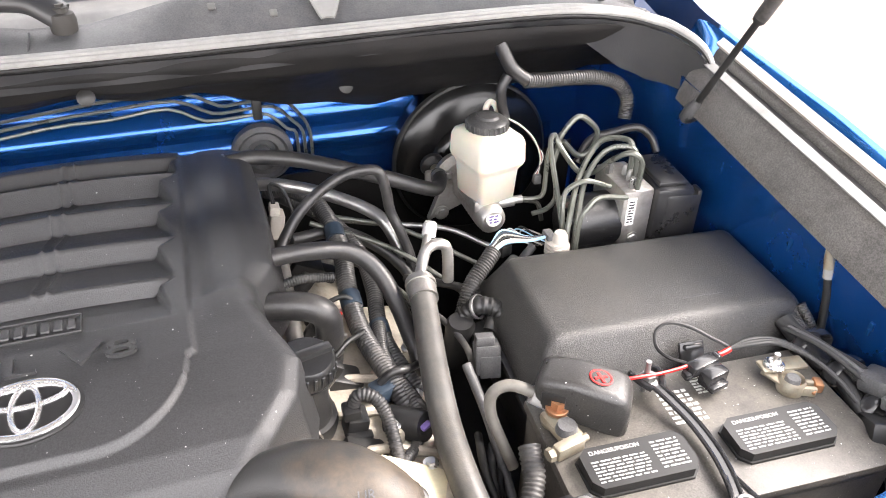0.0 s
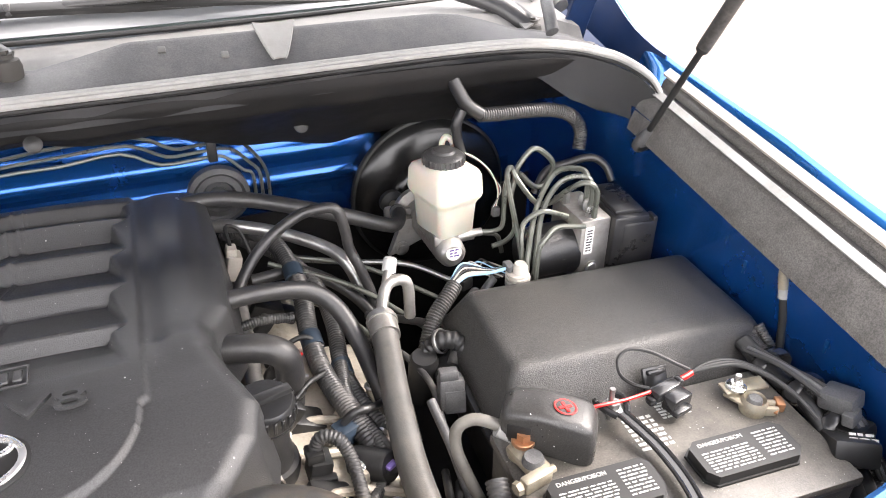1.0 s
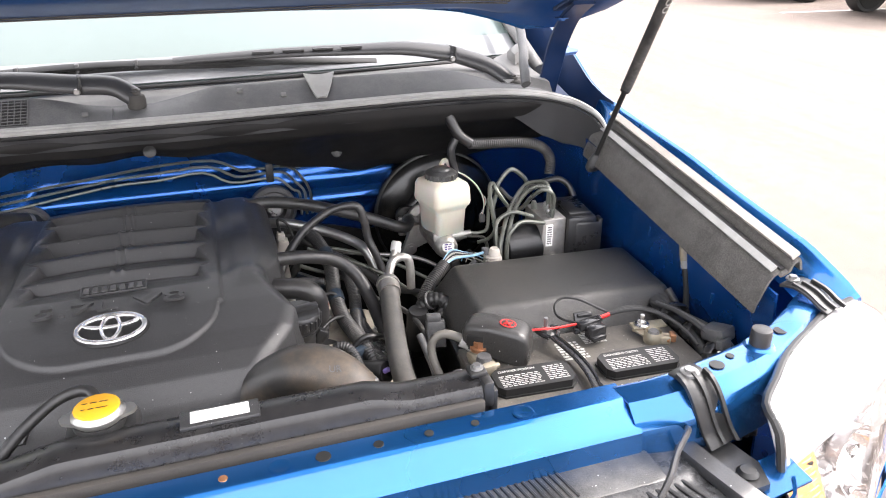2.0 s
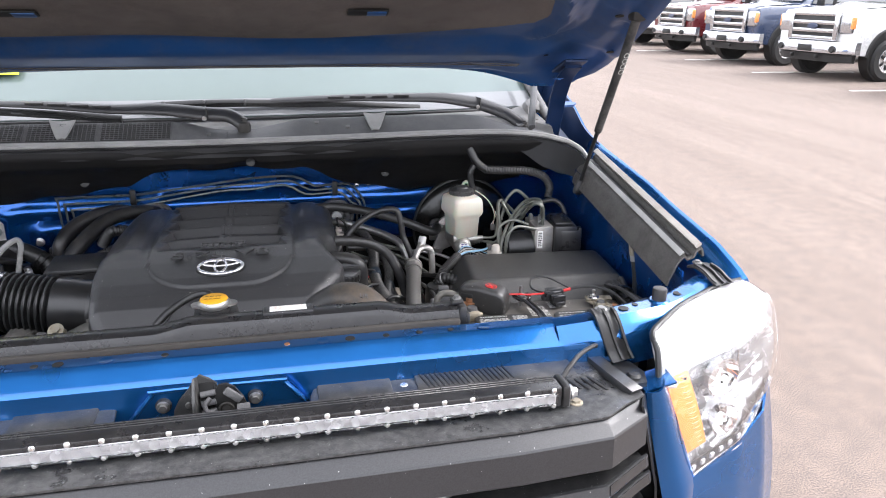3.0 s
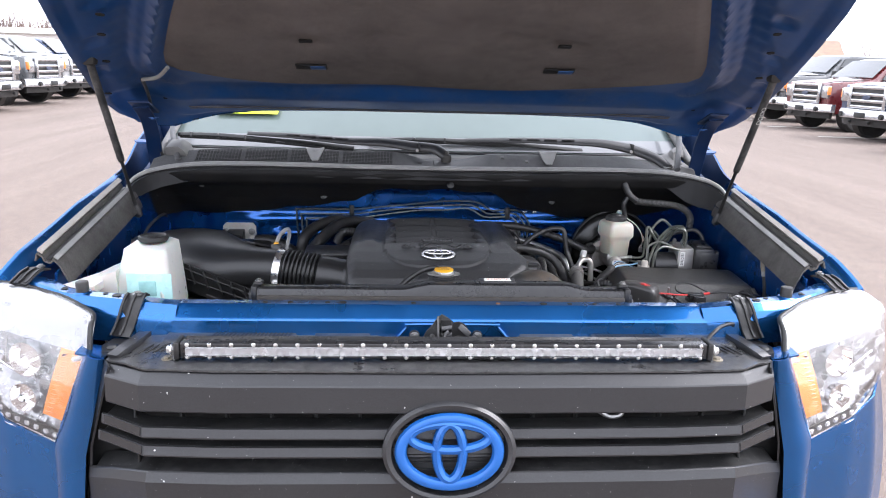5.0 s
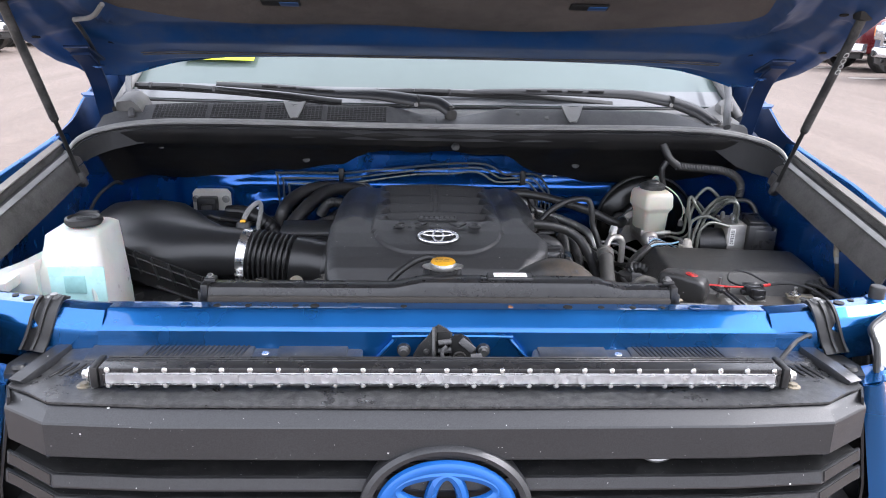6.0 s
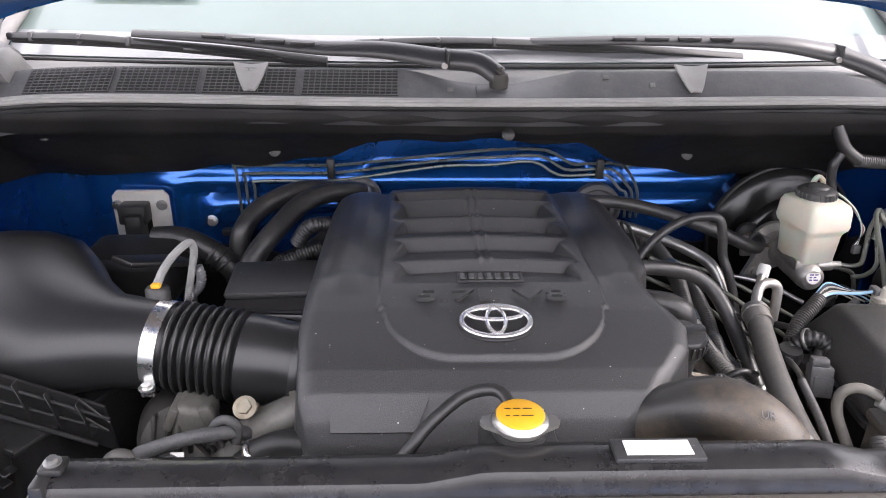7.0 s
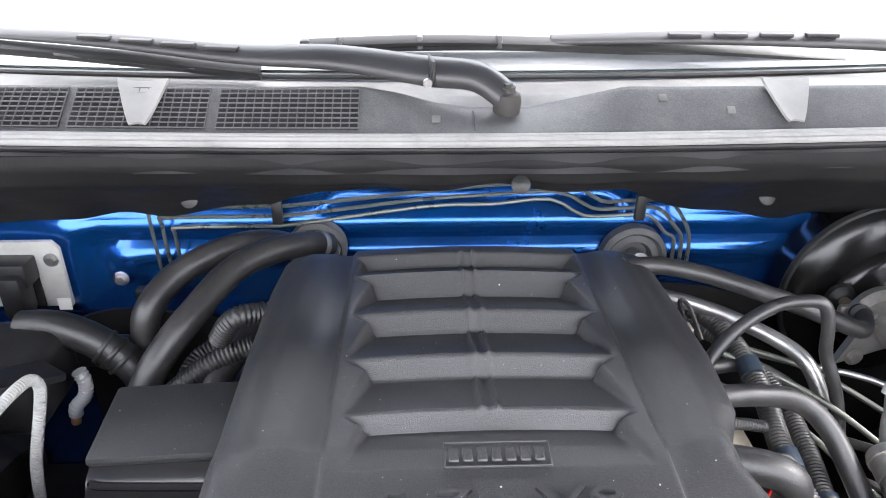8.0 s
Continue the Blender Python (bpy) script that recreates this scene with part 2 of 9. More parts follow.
FUSELID = mat("rough_grained_black_plastic", (0.024, 0.0235, 0.0225), 0.38, 0, 0.12, 6, 0.95, 700, rvar=0.05, grain=1.0, grain_scale=620, speck=0.30, speck_scale=210, speck_color=(0.22, 0.20, 0.17), dirt=(0.085, 0.076, 0.064), dirt_amount=0.35, dirt_scale=9)
CARCHROME = mat("bright_car_chrome", (0.5, 0.5, 0.51), 0.16, 0.85, 0.03, 2, rvar=0.03)
BOWL = mat("ribbed_lamp_reflector", (0.44, 0.44, 0.45), 0.22, 0.6, 0.25, 60)
COVERBOX = mat("scuffed_dark_cover_plastic", (0.027, 0.026, 0.025), 0.38, 0, 0.1, 30, 0.4, 600, grain=0.3, speck=0.1, speck_scale=150)
# near black that stands for the darkness inside holes and gaps
VOID = mat("unlit_gap_black", (0.003, 0.003, 0.003), 0.8, 0, 0.2, 10)
WETTOP = mat("dried_water_on_black_plastic", (0.028, 0.028, 0.029), 0.32, 0, 0.15, 9, 0.4, 500, dirt=(0.22, 0.22, 0.215), dirt_amount=0.45, dirt_scale=70, grain=0.4, speck=0.8, speck_scale=110, speck_color=(0.22, 0.22, 0.215))
DUSTHOSE = mat("dust_filmed_rubber", (0.065, 0.063, 0.06), 0.42, 0, 0.2, 20, 0.3, 500, dirt=(0.24, 0.21, 0.17), dirt_amount=0.3, dirt_scale=25)
SLEEK = mat("smooth_black_plastic", (0.013, 0.013, 0.014), 0.27, 0, 0.15, 12, 0.15, 500, rvar=0.05, dirt=(0.15, 0.14, 0.13), dirt_amount=0.12, dirt_scale=50)
ASPHALT = mat("worn_pale_asphalt", (0.154, 0.119, 0.098), 0.85, 0, 0.28, 9, 0.5, 160, dirt=(0.115, 0.092, 0.079), dirt_amount=0.75, dirt_scale=1.1, grain=0.8, grain_scale=170, speck=0.6, speck_scale=40, speck_color=(0.12, 0.10, 0.09), stretch=0.08)
TYRE = mat("tyre_rubber", (0.018, 0.018, 0.018), 0.75, 0, 0.2, 10, 0.3, 80)
INTERIOR = mat("dark_cabin_trim", (0.03, 0.03, 0.032), 0.7, 0, 0.2, 6)

WORLD = {}


def flat(ob):
    return WORLD.get(ob.name, Matrix())


def thing(name, at, label, category, group="", kind=""):
    ob = new(name)
    ob.empty_display_size = 0.05
    ob.location = at
    WORLD[ob.name] = Matrix.Translation(at)
    return tagged(ob, label, category, group, kind)


def part(name, bm, material, parent=None, label="", smooth=40):
    me = bpy.data.meshes.new(name)
    bmesh.ops.recalc_face_normals(bm, faces=bm.faces)
    bm.to_mesh(me)
    bm.free()
    me.materials.append(material)
    me.shade_smooth()
    me.set_sharp_from_angle(angle=radians(smooth))
    ob = new(name, me)
    if parent is not None:
        ob.parent = parent
        ob.matrix_parent_inverse = flat(parent).inverted()
    return tagged(ob, label)


def moved(bm, m):
    bmesh.ops.transform(bm, matrix=m, verts=bm.verts)
    return bm


def bevel(bm, w, seg=2, angle=30):
    if w > 0:
        es = [e for e in bm.edges if len(e.link_faces) == 2 and e.calc_face_angle(0) > radians(angle)]
        bmesh.ops.bevel(bm, geom=es, offset=w, segments=seg, profile=0.5, affect="EDGES", clamp_overlap=True)
    return bm


def box(cx, cy, cz, sx, sy, sz, w=0.003, seg=2, rx=0, ry=0, rz=0, taper=1.0):
    """A bevelled box round its centre; taper scales its top."""
    bm = bmesh.new()
    bmesh.ops.create_cube(bm, size=1)
    for v in bm.verts:
        k = taper if v.co.z > 0 else 1
        v.co = Vector((v.co.x * sx * k, v.co.y * sy * k, v.co.z * sz))
    bevel(bm, w, seg)
    return moved(bm, pose(cx, cy, cz, rx, ry, rz))


def join(*bms):
    out = bms[0]
    for b in bms[1:]:
        me = bpy.data.meshes.new("tmp")
        b.to_mesh(me)
        b.free()
        out.from_mesh(me)
        bpy.data.meshes.remove(me)
    return out


def loft(rings, close=True, caps=True):
    bm = bmesh.new()
    rows = [[bm.verts.new(p) for p in r] for r in rings]
    k = len(rows[0])
    for a, b in zip(rows, rows[1:]):
        for i in range(k if close else k - 1):
            j = (i + 1) % k
            bm.faces.new((a[i], a[j], b[j], b[i]))
    if caps and close:
        bm.faces.new(rows[0])
        bm.faces.new(list(reversed(rows[-1])))
    return bm


def smooth_path(pts, n):
    """A Catmull-Rom line of about n points per stretch through pts."""
    P = [Vector(p) for p in pts]
    P = [P[0] * 2 - P[1]] + P + [P[-1] * 2 - P[-2]]
    out = []
    for i in range(1, len(P) - 2):
        a, b, c, d = P[i - 1:i + 3]
        for k in range(n):
            t = k / n
            out.append(0.5 * (2 * b + (c - a) * t + (2 * a - 5 * b + 4 * c - d) * t * t + (3 * b - a - 3 * c + d) * t ** 3))
    return out + [P[-2]]


def tube(pts, r, seg=12, n=8, rib=0.0, depth=0.12, r_end=None, squash=1.0):
    """A hose along pts. rib: the pitch of its corrugation in metres."""
    path = smooth_path(pts, n) if n > 1 else [Vector(p) for p in pts]
    total = sum((b - a).length for a, b in zip(path, path[1:]))
    if rib:
        count = max(6, int(total / rib * 4))
        acc, fine, want = 0.0, [path[0]], total / count
        for a, b in zip(path, path[1:]):
            d = (b - a).length
            while acc + d >= want and d > 1e-9:
                a = a + (b - a) * ((want - acc) / d)
                fine.append(a)
                d, acc = (b - a).length, 0.0
            acc += d
        path = fine
    rings, up = [], None
    for i, p in enumerate(path):
        t = (path[min(i + 1, len(path) - 1)] - path[max(i - 1, 0)]).normalized()
        if up is None:
            up = t.orthogonal().normalized()
        up = (up - t * up.dot(t)).normalized()
        side = t.cross(up)
        f = i / max(1, len(path) - 1)
        rad = r if r_end is None else r + (r_end - r) * f
        if rib:
            rad *= (1.0, 1.0, 1 - depth, 1 - depth)[i % 4]
        rings.append([p + (up * math.cos(q) + side * math.sin(q) * squash) * rad for q in (2 * math.pi * k / seg for k in range(seg))])
    return loft(rings)


def ribbon(pts, w, h, side, n=5):
    """A flat strap of width w along the direction side and thickness h, swept along pts."""
    path = smooth_path(pts, n)
    sd = Vector(side).normalized()
    rings = []
    for i, p in enumerate(path):
        t = (path[min(i + 1, len(path) - 1)] - path[max(i - 1, 0)]).normalized()
        nrm = t.cross(sd).normalized()
        rings.append([p + sd * (w / 2 * a) + nrm * (h / 2 * b) for a, b in ((1, 0.6), (0.92, 1), (-0.92, 1), (-1, 0.6), (-1, -0.6), (-0.92, -1), (0.92, -1), (1, -0.6))])
    return loft(rings)


def lathe(profile, seg=32, m=None):
    """Turns a profile of (radius, height) round the z axis."""
    rings = [[Vector((max(r, 1e-4) * math.cos(a), max(r, 1e-4) * math.sin(a), z)) for a in (2 * math.pi * k / seg for k in range(seg))] for r, z in profile]
    return moved(loft(rings), m or Matrix())


def rod(a, b, r, seg=12):
    return tube([a, b], r, seg, 1)


def prism(poly, z0, z1, w=0.0, seg=2, m=None):
    bm = loft([[Vector((x, y, z)) for x, y in poly] for z in (z0, z1)])
    bevel(bm, w, seg)
    return moved(bm, m or Matrix())


def sheet(f, nu, nv, thick=0.0):
    """A surface f(u, v) for u, v in 0..1, with thickness along its normal."""
    P = [[Vector(f(i / nu, j / nv)) for j in range(nv + 1)] for i in range(nu + 1)]
    bm = bmesh.new()

    def grid(off):
        rows = []
        for i in range(nu + 1):
            row = []
            for j in range(nv + 1):
                a = P[min(i + 1, nu)][j] - P[max(i - 1, 0)][j]
                b = P[i][min(j + 1, nv)] - P[i][max(j - 1, 0)]
                row.append(bm.verts.new(P[i][j] - a.cross(b).normalized() * off))
            rows.append(row)
        return rows

    A = grid(0)
    for i in range(nu):
        for j in range(nv):
            bm.faces.new((A[i][j], A[i + 1][j], A[i + 1][j + 1], A[i][j + 1]))
    if thick:
        B = grid(thick)
        for i in range(nu):
            for j in range(nv):
                bm.faces.new((B[i][j], B[i][j + 1], B[i + 1][j + 1], B[i + 1][j]))
        for i in range(nu):
            for j in (0, nv):
                bm.faces.new((A[i][j], A[i + 1][j], B[i + 1][j], B[i][j]))
        for j in range(nv):
            for i in (0, nu):
                bm.faces.new((A[i][j], A[i][j + 1], B[i][j + 1], B[i][j]))
    return bm


def lerp(x, pts):
    """Straight-line interpolation through (x, value) pairs."""
    return float(np.interp(x, [p[0] for p in pts], [p[1] for p in pts]))


def bump01(x, a, b, soft):
    """1 between a and b, falling to 0 over soft on both sides."""
    def s(t):
        t = min(1.0, max(0.0, t))
        return t * t * (3 - 2 * t)
    return s((x - a) / soft + 0.5) * s((b - x) / soft + 0.5)


def bolt(p, r=0.007, m=None, h=0.006):
    b = join(lathe([(r * 1.6, 0), (r * 1.6, h * 0.3), (r * 1.5, h * 0.35)], 16), prism([(r * math.cos(a), r * math.sin(a)) for a in (k * math.pi / 3 for k in range(6))], h * 0.3, h, 0.0006, 1))
    return moved(b, Matrix.Translation(p) @ (m or Matrix()))


def lettering(name, text, size, depth, m, material, parent, label=""):
    cu = bpy.data.curves.new(name, "FONT")
    cu.body, cu.size, cu.extrude, cu.align_x, cu.align_y = text, size, depth, "CENTER", "CENTER"
    tmp = new(name, cu)
    me = bpy.data.meshes.new_from_object(tmp.evaluated_get(bpy.context.evaluated_depsgraph_get()))
    bpy.data.objects.remove(tmp)
    bpy.data.curves.remove(cu)
    me.transform(m)
    me.materials.clear()
    me.materials.append(material)
    ob = new(name, me)
    ob.parent = parent
    ob.matrix_parent_inverse = flat(parent).inverted()
    return tagged(ob, label)


def text_bars(rows, width, height, m, seed, fill=0.6):
    """Rows of small flat bars standing for print too small to read."""
    rnd = random.Random(seed)
    bm = bmesh.new()
    for i in range(rows):
        y = height * (0.5 - (i + 0.5) / rows)
        x = -width / 2
        while x < width / 2 - 0.002:
            w = min(rnd.uniform(0.004, 0.012), width / 2 - x)
            vs = [bm.verts.new((x + a * w, y + b * height / rows * fill, c)) for c in (0, 0.0003) for a, b in ((0, -0.5), (1, -0.5), (1, 0.5), (0, 0.5))]
            for q in ((4, 5, 6, 7), (0, 1, 5, 4), (1, 2, 6, 5), (2, 3, 7, 6), (3, 0, 4, 7)):
                bm.faces.new([vs[k] for k in q])
            x += w + rnd.uniform(0.0015, 0.003)
    return moved(bm, m)


# ---- ground ----
ground = tagged(part("ground", sheet(lambda u, v: (-900 + 1800 * u, -900 + 1800 * v, 0.0), 6, 6, 0.3), ASPHALT), "pale worn asphalt lot with faint tyre marks", "ground", kind="structure")

# ---- the blue pickup: body ----
truck = thing("pickup_truck", (0, 1.0, 0), "blue pickup truck parked with its bonnet propped open", "truck")


def crest(y):
    """Top edge of a front wing: half width and height along the truck."""
    return lerp(y, [(0.16, 1.022), (0.25, 1.012), (0.33, 0.994), (0.6, 0.981), (0.85, 0.966), (0.95, 0.957), (1.4, 0.968)]), lerp(y, [(0.16, 1.13), (0.22, 1.172), (0.27, 1.207), (0.33, 1.238), (0.5, 1.270), (0.62, 1.297), (0.7, 1.310), (0.83, 1.332), (0.90, 1.347), (0.95, 1.365), (1.05, 1.416), (1.2, 1.462), (1.4, 1.49)])


def wing(s):
    prof = [(-0.044, -0.056), (-0.030, -0.034), (-0.012, -0.008), (-0.002, 0.0), (0.010, -0.022), (0.02, -0.09), (0.028, -0.2), (0.03, -0.32)]

    def f(u, v):
        y = 0.245 + 1.155 * u
        cx, cz = crest(y)
        i = v * 9
        if i <= 7:
            a, b = prof[int(min(i, 6))], prof[int(min(i, 6)) + 1]
            t = i - int(min(i, 6))
            x, z = a[0] + (b[0] - a[0]) * t, a[1] + (b[1] - a[1]) * t
            if x < 0:      # the inner lip dies out towards the hinge
                x *= lerp(y, [(0.25, 1.0), (0.84, 1.0), (0.93, 0.12), (1.4, 0.12)])
            return (s * (cx + x), y, cz + z)
        d = abs(y - 0.98)
        low = 0.52 + (math.sqrt(max(0, 0.47 ** 2 - d * d)) if d < 0.47 else 0.0)
        z0 = cz - 0.32
        t = (i - 7) / 2
        return (s * (cx + 0.03 + 0.05 * t * math.exp(-((y - 0.45) / 0.4) ** 2) - 0.01 * t), y, z0 + (min(low, z0 - 0.02) - z0) * t)
    return sheet(f, 60, 36, 0.004 * s)


for s, side in ((1, "driver"), (-1, "passenger")):
    part("fender", wing(s), BLUE, truck, smooth=50)
    # inner wing wall with pressed ribs
    part("inner_fender", sheet(lambda u, v: (s * (0.888 + 0.006 * math.sin(u * 9) * bump01(v, 0.2, 0.8, 0.3) + 0.03 * (1 - v)), 0.27 + 0.9 * u, 0.66 + (lerp(0.27 + 0.9 * u, [(0.27, 1.205), (1.2, 1.335)]) - 0.66) * v), 60, 30, 0.004 * s), BLUE_INNER, truck)

    # grey drip rail over the wing's inner edge
    def rail(u, v, s=s):
        y = 0.285 + 0.535 * u
        z = 1.252 + (y - 0.29) * 0.15
        prof = [(0.938, -0.022), (0.934, -0.008), (0.930, -0.003), (0.918, -0.011), (0.914, -0.022), (0.903, -0.026), (0.897, -0.018), (0.886, -0.026), (0.880, -0.034), (0.865, -0.068), (0.862, -0.080)]
        i = v * 10
        k = int(min(i, 9))
        a, b = prof[k], prof[k + 1]
        t = i - k
        return (s * (a[0] + (b[0] - a[0]) * t + 0.012 * u), y, z + a[1] + (b[1] - a[1]) * t)
    part("drip_rail", sheet(rail, 40, 40, 0.004 * s), RAIL, truck, "dusty grey plastic wing rail")
    part("rail_seal", ribbon([(s * (0.9245 + 0.012 * u), 0.288 + 0.535 * u, 1.2515 + 0.535 * u * 0.15) for u in (0, 0.33, 0.66, 1)], 0.014, 0.007, (s, 0, 0.65)), CREAMRAIL, truck, "worn cream rubber strip")
    part("rail_crown", ribbon([(s * (0.8915 + 0.012 * u), 0.290 + 0.53 * u, 1.2345 + 0.53 * u * 0.15) for u in (0, 0.33, 0.66, 1)], 0.012, 0.003, (s, 0, 0.7)), SEAL, truck, "pale crown of the wing rail")
    part("rail_groove", ribbon([(s * (0.909 + 0.012 * u), 0.292 + 0.525 * u, 1.2305 + 0.525 * u * 0.15) for u in (0, 0.33, 0.66, 1)], 0.009, 0.004, (1, 0, 0)), RUBBER, truck)
    # corner panel from the cross member to the wing
    path = [(0.585, 0.182, 1.1660), (0.62, 0.174, 1.172), (0.66, 0.170, 1.178), (0.72, 0.177, 1.1825), (0.77, 0.188, 1.183), (0.82, 0.202, 1.184), (0.88, 0.228, 1.188), (0.93, 0.258, 1.191), (0.985, 0.290, 1.194)]

    def corner(u, v, s=s, path=path):
        x = path[0][0] + (path[-1][0] - path[0][0]) * u
        yc = lerp(x, [(p[0], p[1]) for p in path])
        z = lerp(x, [(p[0], p[2]) for p in path])
        prof = [(-0.042, -0.09), (-0.04, -0.03), (-0.034, -0.016), (-0.018, 0.0), (0.017, 0.0), (0.023, -0.004), (0.025, -0.06)]
        i = v * 6
        k = int(min(i, 5))
        a, b = prof[k], prof[k + 1]
        t = i - k
        return (s * x, yc + a[0] + (b[0] - a[0]) * t, z + a[1] + (b[1] - a[1]) * t + 0.008 * bump01(x, 0.86, 0.93, 0.05) * bump01(v, 0.5, 0.8, 0.2))
    part("corner_panel", sheet(corner, 40, 36, 0.003 * s), BLUE, truck)
    part("bump_stop", lathe([(0.0, 0.0), (0.0135, 0.0), (0.0135, 0.024), (0.0125, 0.027), (0.010, 0.028), (0.0, 0.028)], 20, Matrix.Translation((s * 0.797, 0.196, 1.181))), RUBBER, truck, "grey rubber bonnet stop")
    part("stop_seat", lathe([(0.0, 0.004), (0.017, 0.004), (0.021, 0.0), (0.0, 0.0)], 20, Matrix.Translation((s * 0.797, 0.196, 1.1825))), BLUE, truck)
    for hx, hy, hz, hr in ((0.717, 0.177, 1.1825, 0.0095), (0.745, 0.188, 1.183, 0.0055), (0.845, 0.213, 1.1862, 0.009), (0.90, 0.24, 1.190, 0.008)):
        part("panel_hole", lathe([(0, 0), (hr, 0), (hr, 0.0012), (0, 0.0012)], 16, Matrix.Translation((s * hx, hy, hz))), BLACK, truck)
    # strap from the cross member down to the grille cover, with three ribs
    drape = [(0.667, 0.183, 1.184), (0.668, 0.166, 1.1875), (0.669, 0.152, 1.184), (0.673, 0.140, 1.170), (0.680, 0.133, 1.146), (0.688, 0.128, 1.124), (0.694, 0.120, 1.109)]
    strap = part("support_strap", ribbon([(s * x, y, z) for x, y, z in drape], 0.042, 0.005, (s, 0.25, 0)), PLASTIC, truck, "ribbed black plastic strap")
    for o in (-0.019, 0.0, 0.019):
        part("rib", ribbon([(s * x + o, y - 0.002, z + 0.004) for x, y, z in drape[1:]], 0.005, 0.006, (s, 0, 0)), PLASTIC, strap)
    part("strap_bolt", bolt((s * 0.668, 0.166, 1.1895), 0.007), STEEL, strap)
    part("strap_washer", lathe([(0, 0.0015), (0.012, 0.0015), (0.013, 0.0), (0, 0)], 18, Matrix.Translation((s * 0.668, 0.166, 1.1892))), GREYPL, strap)
    drape = [(0.922, 0.292, 1.209), (0.930, 0.275, 1.212), (0.938, 0.255, 1.206), (0.944, 0.238, 1.196), (0.95, 0.228, 1.190)]
    strap = part("wing_strap", ribbon([(s * x, y, z) for x, y, z in drape], 0.042, 0.005, (s, 0.35, 0)), PLASTIC, truck, "ribbed black plastic wing bracket")
    for o in (-0.017, 0.0, 0.017):
        part("rib", ribbon([(s * (x + o), y - 0.002, z + 0.004) for x, y, z in drape[1:]], 0.005, 0.006, (s, 0.35, 0)), PLASTIC, strap)
    part("strap_bolt", bolt((s * 0.925, 0.286, 1.215), 0.006), STEEL, strap)

# cross member over the radiator
def member(u, v):
    x = -0.592 + 1.184 * u
    rise = 0.0
    prof = [(0.214, 1.131), (0.212, 1.159), (0.206, 1.165), (0.176, 1.1655), (0.170, 1.162), (0.143, 1.143), (0.139, 1.139), (0.137, 1.113), (0.132, 1.088), (0.13, 1.05)]
    i = v * 9
    k = int(min(i, 8))
    t = i - k
    a, b = prof[k], prof[k + 1]
    dent = 0.0
    return (x, a[0] + (b[0] - a[0]) * t + dent, a[1] + (b[1] - a[1]) * t)


support = part("radiator_cross_member", sheet(member, 90, 54, -0.003), BLUE, truck, smooth=35)
for hx, hr, hm in ((-0.40, 0.0065, VOID), (-0.345, 0.006, VOID), (-0.262, 0.006, BLACK), (-0.228, 0.0085, VOID), (-0.07, 0.006, BLACK), (0.122, 0.005, COPPER), (0.226, 0.0085, VOID), (0.287, 0.006, BLACK), (0.345, 0.0055, VOID), (0.40, 0.005, VOID)):
    part("panel_hole", lathe([(0, 0), (hr, 0), (hr * 0.95, 0.001), (0, 0.0012)], 16, Matrix.Translation((hx, 0.189, 1.1656))), hm, support)
for hx in (-0.455, -0.158, 0.18, 0.46):
    part("paint_plug", lathe([(0, 0.0), (0.012, 0), (0.013, 0.001), (0.011, 0.0014), (0.008, 0.0006), (0, 0.0004)], 20, Matrix.Translation((hx, 0.188, 1.1656))), BLUE, support)
# pressed outline behind the latch
outline = [(-0.135, 1.060), (-0.086, 1.1185), (-0.074, 1.1265), (0.104, 1.1265), (0.116, 1.1195), (0.166, 1.060)]
part("pressing", prism(outline, 0.0, 0.013, 0.004, 4, pose(0, 0.134, 0.013, 90)), BLUE, support)
part("pressed_edge", tube([(x, 0.1215, z + 0.012) for x, z in outline], 0.0038, 8, 6), BLUE, support)

# bonnet latch
latch = part("bonnet_latch", prism([(-0.056, 1.060), (-0.052, 1.098), (-0.043, 1.116), (-0.030, 1.130), (-0.020, 1.146), (-0.010, 1.155), (0.004, 1.147), (0.014, 1.138), (0.016, 1.060)], 0.0, 0.005, 0.0015, 2, pose(0, 0.130, 0, 90)), DUSTY, truck, "greasy black bonnet latch")
part("latch_side", loft([[Vector((x, y, z)) for x, y in ((-0.016, 0.126), (-0.012, 0.126), (-0.017, 0.096 + w), (-0.021, 0.096 + w))] for z, w in ((1.062, 0.0), (1.118, 0.0), (1.140, 0.016), (1.152, 0.026))]), DUSTY, latch, "folded latch cheek")
part("latch_plate", prism([(0.010, 1.060), (0.010, 1.128), (0.016, 1.139), (0.028, 1.141), (0.040, 1.134), (0.052, 1.116), (0.058, 1.095), (0.058, 1.060)], 0.0, 0.005, 0.0015, 2, pose(0, 0.122, 0, 90)), PLASTIC, latch, "black rounded latch plate")
part("latch_slot", box(-0.001, 0.1235, 1.108, 0.022, 0.003, 0.070, 0.004), VOID, latch)
for z in (1.126, 1.110, 1.094):
    part("latch_roller", rod((-0.010, 0.117, z), (0.012, 0.117, z + 0.003), 0.0048, 12), GREYPL, latch, "worn steel roller")
part("latch_claw", tube([(0.004, 0.112, 1.122), (-0.004, 0.108, 1.114), (-0.001, 0.106, 1.102), (0.008, 0.108, 1.100)], 0.0036, 8), GREYPL, latch)
part("latch_spring", tube([(0.026 + 0.010 * math.cos(a), 0.113, 1.100 + 0.010 * math.sin(a)) for a in (0.35 * k for k in range(18))], 0.0022, 6, 3), DARK, latch)
part("latch_rivet", lathe([(0, 0.004), (0.0045, 0.003), (0.0055, 0), (0, 0)], 14, pose(-0.030, 0.1245, 1.106, 90)), STEEL, latch)
part("latch_rivet", lathe([(0, 0.005), (0.007, 0.004), (0.009, 0), (0, 0)], 14, pose(0.026, 0.1165, 1.100, 90)), DARK, latch)
